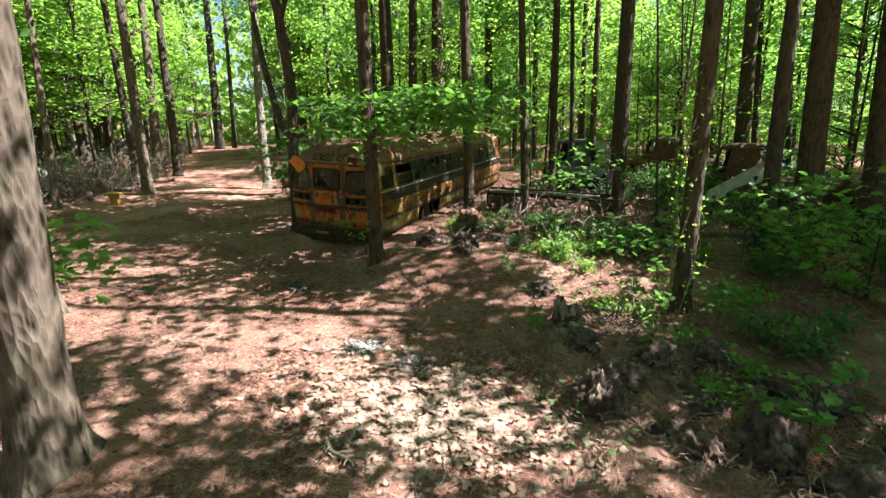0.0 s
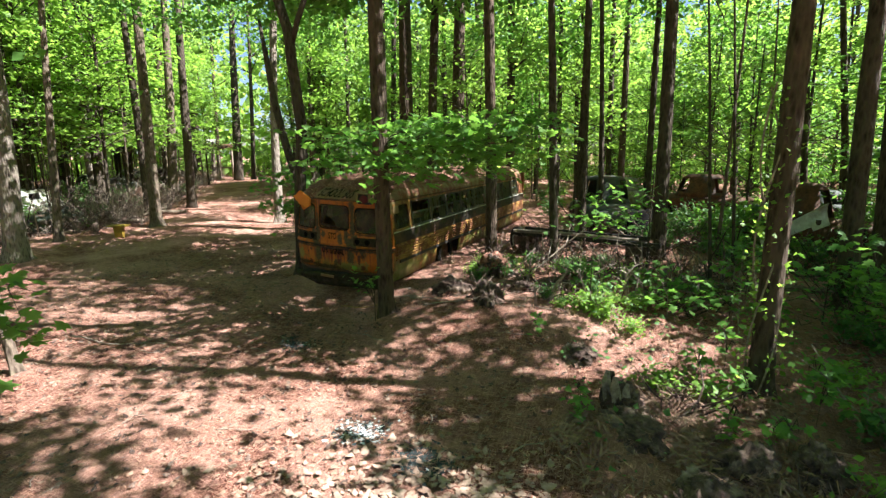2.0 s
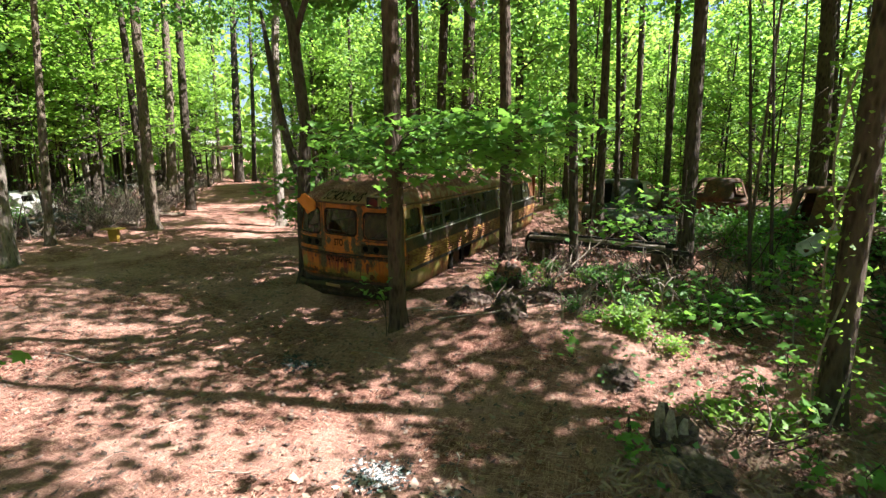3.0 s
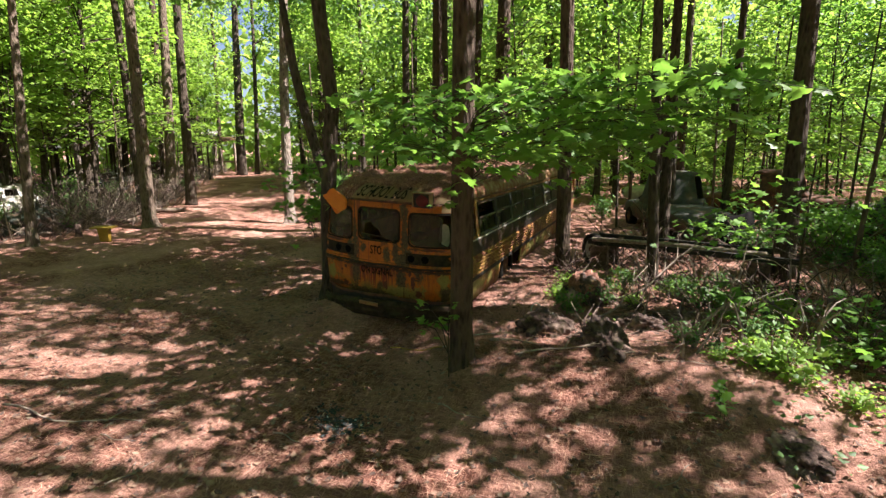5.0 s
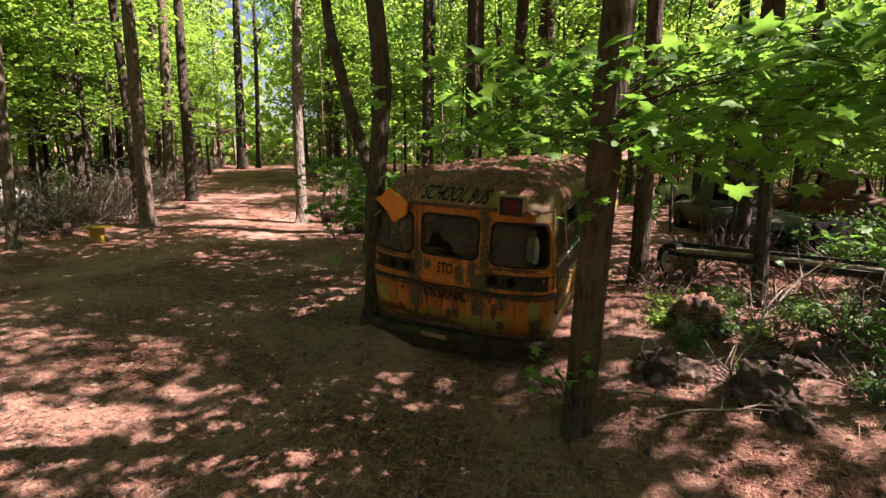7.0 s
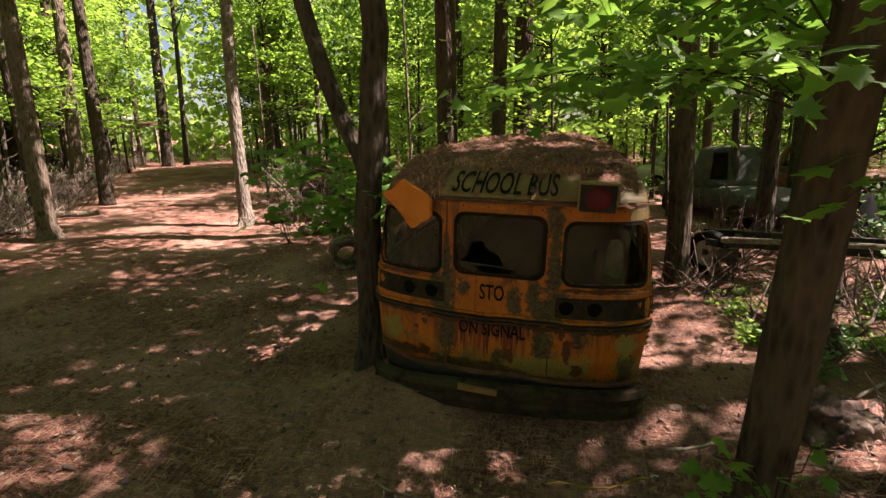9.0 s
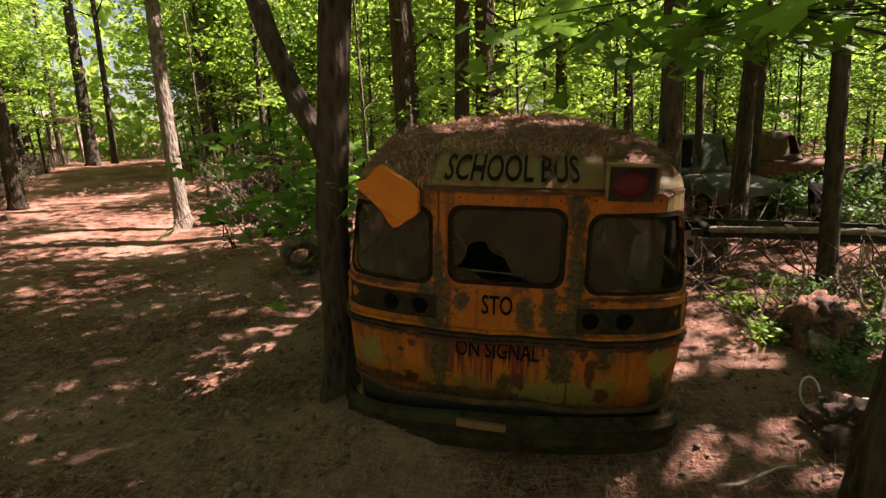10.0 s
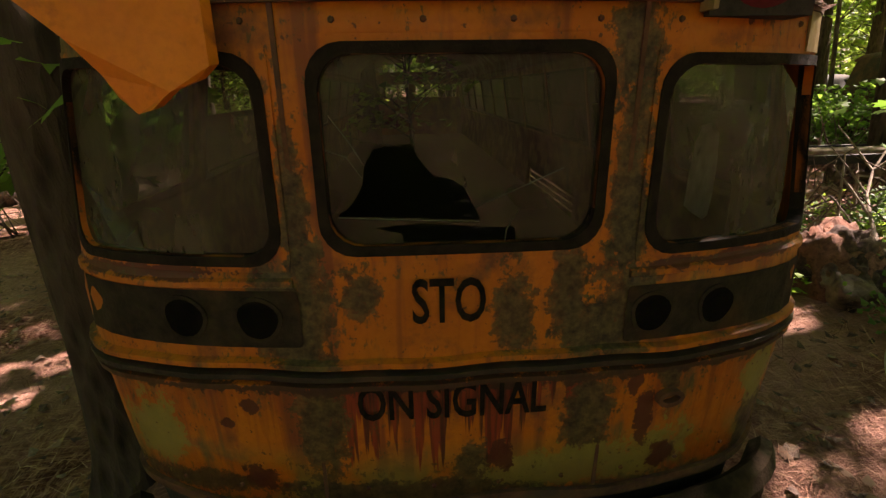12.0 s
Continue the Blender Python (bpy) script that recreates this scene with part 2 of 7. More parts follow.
        c = a.mix(a.math("MULTIPLY", band(1.02, 1.036, 0.2), 0.8), c, grime)
        c = a.mix(a.math("MULTIPLY", band(1.055, 1.068, 0.1), 0.8), c, (0.06, 0.03, 0.015))
        c = a.mix(a.math("MULTIPLY", band(1.315, 1.34, 0.12), 0.85), c, (0.06, 0.026, 0.014))
        c = a.mix(a.math("MULTIPLY", band(1.9, 1.97, 0.25), 0.75), c, (0.1, 0.045, 0.02))
        c = a.mix(a.math("MULTIPLY", band(0.4, 0.545, 0.18), 0.85), c, grime)
        specks = a.noise(42, 3, rough=0.6)
        chips = a.math("MULTIPLY", a.ramp(flake, (0.56, 0.0), (0.6, 0.8)), a.ramp(coarse, (0.5, 0.0), (0.58, 1.0)))
        c = a.mix(chips, c, (0.06, 0.045, 0.02))
        c = a.mix(a.ramp(specks, (0.66, 0.0), (0.69, 0.9)), c, (0.08, 0.03, 0.013))
    return a.done(c, a.ramp(mid, (0.3, 0.42), (0.7, 0.8)), a.math("ADD", mid, a.math("MULTIPLY", fine, 0.4)), 0.25, 0.01, spec=0.35)


YELLOW = bus_paint("bus_yellow", (0.36, 0.09, 0.004), (0.46, 0.138, 0.007), 0.55, rear=True)
YELLOW_SIDE = bus_paint("bus_yellow_side", (0.24, 0.13, 0.026), (0.4, 0.235, 0.05), 1.0)
ROOF_PAINT = bus_paint("bus_roof", (0.14, 0.09, 0.045), (0.26, 0.18, 0.095), 0.85)
CREAM = bus_paint("bus_cream", (0.19, 0.105, 0.043), (0.25, 0.145, 0.062), 0.45, False)
KHAKI = bus_paint("bus_khaki", (0.17, 0.115, 0.05), (0.27, 0.19, 0.085), 0.35, False)
PLATE = bus_paint("orange_plate", (0.5, 0.13, 0.007), (0.6, 0.175, 0.012), 0.12, False)
BLACK = simple("bus_black", (0.009, 0.008, 0.006), (0.03, 0.023, 0.016), 10, 0.6, third=(0.07, 0.035, 0.018))
LETTER = simple("letter_black", (0.004, 0.004, 0.003), (0.02, 0.015, 0.01), 30, 0.85, spec=0.08)
BUMPER = simple("bumper_green_black", (0.014, 0.011, 0.008), (0.055, 0.038, 0.025), 9, 0.95, bump=0.7, third=(0.05, 0.05, 0.024), spec=0.05)
PANEL = simple("lamp_panel_dark", (0.01, 0.008, 0.006), (0.038, 0.03, 0.018), 9, 0.8, third=(0.07, 0.035, 0.015), spec=0.15)
VOID = simple("hollow_and_bonnet_black", (0.003, 0.003, 0.003), (0.006, 0.005, 0.004), 9, 0.9, spec=0.05)
RED_LENS = simple("red_lens", (0.06, 0.002, 0.004), (0.12, 0.005, 0.007), 6, 0.55, spec=0.3, bump=0.05)


def dirty_glass():
    a = Mat("dirty_glass")
    film = a.ramp(a.noise(5, 6, a.scaled(1, 1, 0.45), rough=0.7), (0.34, 0.0), (0.68, 1.0))
    a.done(a.mix(film, (0.015, 0.014, 0.006), (0.05, 0.045, 0.023)), 0.35, spec=0.3)
    tr = a.t.nodes.new("ShaderNodeBsdfTransparent")
    tr.inputs["Color"].default_value = (0.75, 0.78, 0.7, 1)
    mx = a.t.nodes.new("ShaderNodeMixShader")
    a.put(mx.inputs[0], a.ramp(film, (0.0, 0.55), (1.0, 0.85)))
    a.t.links.new(tr.outputs[0], mx.inputs[1])
    a.t.links.new(a.b.outputs[0], mx.inputs[2])
    a.t.links.new(mx.outputs[0], a.out.inputs["Surface"])
    return a.m


GLASS = dirty_glass()
HANGING_GLASS = simple("hanging_glass", (0.55, 0.55, 0.46), (0.8, 0.8, 0.72), 14, 0.3, spec=0.5, bump=0.05)
SHARD = simple("pale_glass", (0.04, 0.042, 0.028), (0.085, 0.085, 0.06), 14, 0.3, spec=0.4, bump=0.05)


# ---- building helpers ----
def mesh_of(name, verts, faces, material=None, smooth=False):
    me = bpy.data.meshes.new(name)
    me.from_pydata([tuple(v) for v in verts], [], [tuple(f) for f in faces])
    if material:
        me.materials.append(material)
    if smooth:
        me.polygons.foreach_set("use_smooth", [True] * len(me.polygons))
    me.update()
    return me


def part(name, me, parent=None, label=""):
    ob = new(name, me)
    ob.parent = parent
    return tagged(ob, label)


def thing(name, x, y, z, rz=0.0, label="", category="", group="", kind=""):
    ob = new(name)
    ob.matrix_basis = pose(x, y, z, 0, 0, rz)
    return tagged(ob, label, category, group, kind)


def ease(a, b, v):
    t = np.clip((v - a) / (b - a), 0, 1)
    return t * t * (3 - 2 * t)


def tube(points, radii, sides=8, cap=True, wobble=0.0, seed=0):
    """Vertices and faces of a bent, tapered tube."""
    r = np.random.default_rng(seed)
    pts = [Vector(p) for p in points]
    verts, faces = [], []
    for i, p in enumerate(pts):
        d = (pts[min(i + 1, len(pts) - 1)] - pts[max(i - 1, 0)]).normalized()
        side = d.cross(Vector((0.31, 0.95, 0.05))).normalized()
        up = side.cross(d)
        for k in range(sides):
            a = 2 * math.pi * k / sides
            q = radii[i] * (1 + wobble * (r.random() - 0.5))
            verts.append(p + side * (math.cos(a) * q) + up * (math.sin(a) * q))
    for i in range(len(pts) - 1):
        for k in range(sides):
            a, b = i * sides + k, i * sides + (k + 1) % sides
            faces.append((a, b, b + sides, a + sides))
    if cap:
        faces.append(tuple(range(sides - 1, -1, -1)))
        n = (len(pts) - 1) * sides
        faces.append(tuple(range(n, n + sides)))
    return verts, faces


def join(*pieces):
    verts, faces = [], []
    for v, f in pieces:
        n = len(verts)
        verts += list(v)
        faces += [tuple(i + n for i in q) for q in f]
    return verts, faces


def box(cx, cy, cz, sx, sy, sz, m=None):
    v = [Vector((cx + sx * a / 2, cy + sy * b / 2, cz + sz * c / 2)) for c in (-1, 1) for b in (-1, 1) for a in (-1, 1)]
    if m:
        v = [m @ p for p in v]
    return v, [(0, 2, 3, 1), (4, 5, 7, 6), (0, 1, 5, 4), (2, 6, 7, 3), (0, 4, 6, 2), (1, 3, 7, 5)]


def leaf_mesh(name, centers, size, material, flat=0.5, r=None, lobed=False):
    """Many small folded leaves, each of its own; flat: how level they hang."""
    r = r or rng
    n = len(centers)
    c = np.asarray(centers, float)
    nz = r.normal(size=(n, 3))
    nz /= np.linalg.norm(nz, axis=1)[:, None]
    nz = nz * (1 - flat) + np.array([0, 0, 1.0]) * flat
    nz /= np.linalg.norm(nz, axis=1)[:, None]
    d = r.normal(size=(n, 3))
    d -= nz * (d * nz).sum(1)[:, None]
    d /= np.linalg.norm(d, axis=1)[:, None]
    s = np.cross(nz, d)
    L = (np.asarray(size) * (0.7 + 0.6 * r.random(n)))[:, None]
    fold = 0.16 * L * nz
    if lobed:
        prof = [(-0.26, 0), (-0.36, 0.14), (-0.16, 0.48), (0.04, 0.25), (0.32, 0.4), (0.27, 0.15), (0.62, 0), (0.27, -0.15), (0.32, -0.4), (0.04, -0.25), (-0.16, -0.48), (-0.36, -0.14)]
        v = np.stack([c + d * L * a + s * L * b - fold * abs(b) * 1.2 for a, b in prof], 1).reshape(-1, 3)
        k = len(prof)
        idx = np.arange(n)[:, None] * k
        f = [tuple(q) for q in (idx + np.arange(k)[None]).tolist()]
        return mesh_of(name, v.tolist(), f, material)
    v = np.stack([c - d * L * 0.5, c + s * L * 0.36 - fold, c + d * L * 0.55, c - s * L * 0.36 - fold], 1).reshape(-1, 3)
    i = np.arange(n)[:, None] * 4
    f = np.concatenate([i + np.array([[0, 1, 2]]), i + np.array([[0, 2, 3]])], 0)
    me = bpy.data.meshes.new(name)
    me.vertices.add(len(v))
    me.vertices.foreach_set("co", v.ravel())
    me.loops.add(f.size)
    me.loops.foreach_set("vertex_index", f.ravel().astype(np.int32))
    me.polygons.add(len(f))
    me.polygons.foreach_set("loop_start", np.arange(0, f.size, 3, dtype=np.int32))
    me.materials.append(material)
    me.update(calc_edges=True)
    return me


# ---- ground ----
def ground_height(x, y):
    x, y = np.asarray(x, float), np.asarray(y, float)
    bank = 0.27 * ease(-2.5, -1.2, x) * ease(8.9, 10.6, y)
    far = ease(30, 90, np.hypot(x, y - 10))
    roll = 0.03 * np.sin(x * 1.3 + 0.7 * y) + 0.025 * np.sin(y * 1.9 - 0.8 * x + 1.0) + 0.012 * np.sin(x * 4.1 + 1.7) * np.sin(y * 3.7)
    under = 0.24 * ease(10.75, 11.45, y) * ease(-5.1, -4.3, x) * (1 - ease(21, 23, y))
    bank = np.maximum(bank, under)
    drift = 0.13 * np.exp(-((x + 4.35) / 0.6) ** 2 - ((y - 11.0) / 0.42) ** 2) + 0.07 * np.exp(-((x + 2.2) / 0.4) ** 2 - ((y - 10.75) / 0.35) ** 2)
    rise = 0.5 * ease(28, 50, np.hypot(x, y)) * ease(-5, -15, x)
    return bank + drift + rise + roll * (1 - far) - 0.02


def build_ground():
    def axis(lo, hi, step, reach):
        core = list(np.arange(lo, hi + step / 2, step))
        g, out = step, []
        v = hi
        while v < reach:
            g *= 1.28
            v += g
            out.append(v)
        back, v, g = [], lo, step
        while v > -reach:
            g *= 1.28
            v -= g
            back.append(v)
        return np.array(back[::-1] + core + out)
    xs, ys = axis(-14, 9, 0.11, 600), axis(0, 24, 0.11, 600)
    X, Y = np.meshgrid(xs, ys)
    near = 1 - ease(20, 40, np.hypot(X, Y - 10))
    bumps = sum(0.011 * np.sin(X * a + b) * np.sin(Y * c + d) for a, b, c, d in ((9.3, 0.4, 7.7, 2.0), (5.1, 3.0, 11.3, 1.1), (15.7, 1.0, 13.1, 0.2)))
    Z = ground_height(X, Y) + near * (bumps * (1 + 1.6 * ease(0.6, 2.2, X)) + 0.008 * rng.normal(size=X.shape))
    nx, ny = len(xs), len(ys)
    v = np.stack([X, Y, Z], -1).reshape(-1, 3)
    i = (np.arange(ny - 1)[:, None] * nx + np.arange(nx - 1)[None]).ravel()
    f = np.stack([i, i + 1, i + nx + 1, i + nx], 1)
    ob = new("ground", mesh_of("ground", v.tolist(), f.tolist(), GROUND, True))
    tagged(ob, "forest floor of reddish brown pine straw and dry leaves", "ground", kind="structure")


build_ground()


def gz(x, y):
    return float(ground_height(x, y))


# ---- the school bus ----
BUS_L, HALF, NOSE, SQ = 10.4, 1.17, 0.42, 2.6
EAVE, CROWN, CAP = 1.95, 0.4, 1.8


def rear_y(x):
    q = min(abs(x) / HALF, 1.0)
    return NOSE * (1 - (1 - q ** SQ) ** (1 / SQ))


def _outline():
    pts = [(HALF * math.sin(a) ** 0.9, 0.0) for a in np.linspace(0, math.pi / 2, 60)]
    pts = [(x, rear_y(x)) for x, _ in pts]
    pts += [(HALF, NOSE + s) for s in np.linspace(0.05, BUS_L - NOSE, 40)]
    p = np.array(pts)
    u = np.concatenate([[0], np.cumsum(np.hypot(*np.diff(p, axis=0).T))])
    return p, u


OUT_P, OUT_U = _outline()
U_SIDE = float(np.interp(NOSE, OUT_P[:, 1], OUT_U))
U_END = float(OUT_U[-1])


def wall_point(u, z, d=0.0):
    """A point on the bus's outer wall: u metres round from the middle of the rear, d metres outwards."""
    a = abs(u)
    x, y = np.interp(a, OUT_U, OUT_P[:, 0]), np.interp(a, OUT_U, OUT_P[:, 1])
    x2, y2 = np.interp(a + 0.02, OUT_U, OUT_P[:, 0]), np.interp(a + 0.02, OUT_U, OUT_P[:, 1])
    x1, y1 = np.interp(a - 0.02, OUT_U, OUT_P[:, 0]), np.interp(a - 0.02, OUT_U, OUT_P[:, 1])
    if a < 0.02:
        x1, y1 = -x2, y2
    t = Vector((x2 - x1, y2 - y1, 0)).normalized()
    n = Vector((t.y, -t.x, 0))
    lean = 0.16 * max(0.0, z - 1.2) * min(1.0, a / 1.25) ** 3
    p = Vector((x, y, z)) + n * (d - lean - 0.1 * max(0.0, 1.0 - z) ** 1.3 * (0.3 + 0.7 * min(1.0, a / 1.3)))
    return Vector((-p.x if u < 0 else p.x, p.y, p.z))


def u_at_y(y):
    return U_SIDE + (y - NOSE)


EAVE_P = [wall_point(float(u), EAVE) for u in OUT_U]
EAVE_X, EAVE_Y = [p.x for p in EAVE_P], [p.y for p in EAVE_P]
EAVE_HALF = max(EAVE_X)


def roof_ring(x, y, fr):
    """The eave point (x, y) drawn in to the ring at the height fraction fr."""
    kx, ky = (1 - fr ** 2.4) ** (1 / 2.4), (1 - fr ** 1.6) ** (1 / 1.6)
    return x * kx, y + CAP * (1 - ky) * max(0.0, 1 - y / 3.0)


def cap_point(x, z, d=0.0):
    """A point on the domed rear end of the roof, above the eave."""
    fr = max(0.0, min((z - EAVE) / CROWN, 0.99))
    x0 = min(EAVE_HALF, abs(x) / (1 - fr ** 2.4) ** (1 / 2.4))
    y = float(np.interp(x0, EAVE_X, EAVE_Y))
    return Vector((x, roof_ring(x0, y, fr)[1] - d * 0.8, z + d * 0.6))


def roof_z(x, y):
    lo, hi = 0.0, 0.999
    for _ in range(16):
        fr = (lo + hi) / 2
        kx = (1 - fr ** 2.4) ** (1 / 2.4)
        inside = abs(x) <= EAVE_HALF * kx and (y > 3 or y >= roof_ring(x, float(np.interp(abs(x) / kx, EAVE_X, EAVE_Y)), fr)[1])
        lo, hi = (fr, hi) if inside else (lo, fr)
    return EAVE + CROWN * lo


def rounded(u0, u1, z0, z1, r, n=5):
    out = []
    for cx, cz, a0 in ((u1 - r, z1 - r, 0), (u0 + r, z1 - r, 90), (u0 + r, z0 + r, 180), (u1 - r, z0 + r, 270)):
        for k in range(n + 1):
            a = radians(a0 + 90 * k / n)
            out.append((cx + r * math.cos(a), cz + r * math.sin(a)))
    dense = []
    for (a, b), (c, e) in zip(out, out[1:] + out[:1]):
        m = max(1, int(math.hypot(c - a, e - b) / 0.09))
        dense += [(a + (c - a) * k / m, b + (e - b) * k / m) for k in range(m)]
    return dense


def ring_frame(loop_out, loop_in, d0, d1, where=wall_point):
    """A raised frame between two loops of equal length."""
    n = len(loop_in)
    v = [where(u, z, d1) for u, z in loop_out] + [where(u, z, d1) for u, z in loop_in]
    v += [where(u, z, d0) for u, z in loop_out] + [where(u, z, d0) for u, z in loop_in]
    f = []
    for i in range(n):
        j = (i + 1) % n
        f += [(i, j, n + j, n + i), (n + i, n + j, 3 * n + j, 3 * n + i), (j, i, 2 * n + i, 2 * n + j), (2 * n + j, 2 * n + i, 3 * n + i, 3 * n + j)]
    return v, f


def grow(loop, g):
    cu = (min(p[0] for p in loop) + max(p[0] for p in loop)) / 2
    cz = (min(p[1] for p in loop) + max(p[1] for p in loop)) / 2
    hu, hz = max(p[0] for p in loop) - cu, max(p[1] for p in loop) - cz
    return [(cu + (u - cu) * (1 + g / hu), cz + (z - cz) * (1 + g / hz)) for u, z in loop]


def filled(loops, d, where=wall_point):
    """A sheet with holes: the first loop outside, the rest cut out of it."""
    bm = bmesh.new()
    edges = []
    for lp in loops:
        vs = [bm.verts.new((u, z, 0)) for u, z in lp]
        edges += [bm.edges.new((a, b)) for a, b in zip(vs, vs[1:] + vs[:1])]
    bmesh.ops.triangle_fill(bm, use_beauty=True, edges=edges)
    bm.verts.index_update()
    v = [where(p.co.x, p.co.y, d) for p in bm.verts]
    f = [tuple(q.index for q in fc.verts) for fc in bm.faces]
    bm.free()
    return v, f


def strip(u0, u1, profile, where=wall_point, step=0.06, sag=None):
    """A bar that runs round the wall; profile: (z, d) corners."""
    n = max(2, int(abs(u1 - u0) / step))
    v, f, k = [], [], len(profile)
    for i in range(n + 1):
        u = u0 + (u1 - u0) * i / n
        dz = sag(u) if sag else 0.0
        v += [where(u, z + dz, d) for z, d in profile]
    for i in range(n):
        for j in range(k):
            a, b = i * k + j, i * k + (j + 1) % k
            f.append((a, b, b + k, a + k))
    f += [tuple(range(k)), tuple(range(n * k + k - 1, n * k - 1, -1))]
    return v, f


def wall_grid(u0, u1, zs, cut, du=0.07):
    """A wall between u0 and u1 with cells left out where cut(u, z) says so."""
    us = set(np.round(np.linspace(u0, u1, max(2, int((u1 - u0) / du))), 4))
    for w in WINDOWS:
        for e in w[:2]:
            if u0 < e < u1:
                us = {q for q in us if abs(q - e) > 0.018} | {round(e, 4)}
    us = sorted(us)
    v, f, idx = [], [], {}

    def at(i, j):
        if (i, j) not in idx:
            idx[i, j] = len(v)
            v.append(wall_point(us[i], zs[j]))
        return idx[i, j]
    for i in range(len(us) - 1):
        for j in range(len(zs) - 1):
            if not cut((us[i] + us[i + 1]) / 2, (zs[j] + zs[j + 1]) / 2):
                f.append((at(i, j), at(i + 1, j), at(i + 1, j + 1), at(i, j + 1)))
    return v, f


REAR_Z = (1.36, 1.852)
SIDE_WINS = [(u_at_y(0.40), u_at_y(1.08))] + [(u_at_y(1.2 + 0.95 * k), u_at_y(2.1 + 0.95 * k)) for k in range(9)]
WINDOWS = [(-0.365, 0.345, *REAR_Z), (-1.14, -0.47, 1.335, 1.835), (0.47, 1.16, 1.33, 1.825)]
for lo, hi in SIDE_WINS:
    WINDOWS += [(lo, hi, 1.36, 1.88), (-hi, -lo, 1.36, 1.88)]
ARCH = (u_at_y(2.5), u_at_y(3.85))
ZS = [0.32, 0.53, 0.75, 0.95, 1.06, 1.2, 1.33, 1.36, 1.5, 1.65, 1.825, 1.852, 1.88, EAVE]


def in_window(u, z):
    return any(a < u < b and c < z < e for a, b, c, e in WINDOWS)


def build_text(words, height, wide, u0, z0, where, d, weight=0.014):
    cu = bpy.data.curves.new("words", "FONT")
    cu.body, cu.size, cu.resolution_u, cu.offset = words, 1.0, 3, weight
    ob = bpy.data.objects.new("words", cu)
    scene.collection.objects.link(ob)
    me = bpy.data.meshes.new_from_object(ob.evaluated_get(bpy.context.evaluated_depsgraph_get()))
    bpy.data.objects.remove(ob)
    co = [q.co.copy() for q in me.vertices]
    x0, x1 = min(c.x for c in co), max(c.x for c in co)
    y0, y1 = min(c.y for c in co), max(c.y for c in co)
    for q, c in zip(me.vertices, co):
        q.co = where(u0 + (c.x - x0) / (x1 - x0) * wide, z0 + (c.y - y0) / (y1 - y0) * height, d)
    me.materials.clear()
    me.materials.append(LETTER)
    return me


BUS_POSE = pose(-3.39, 11.21, 0.0, 0, 1.9, -4.8)


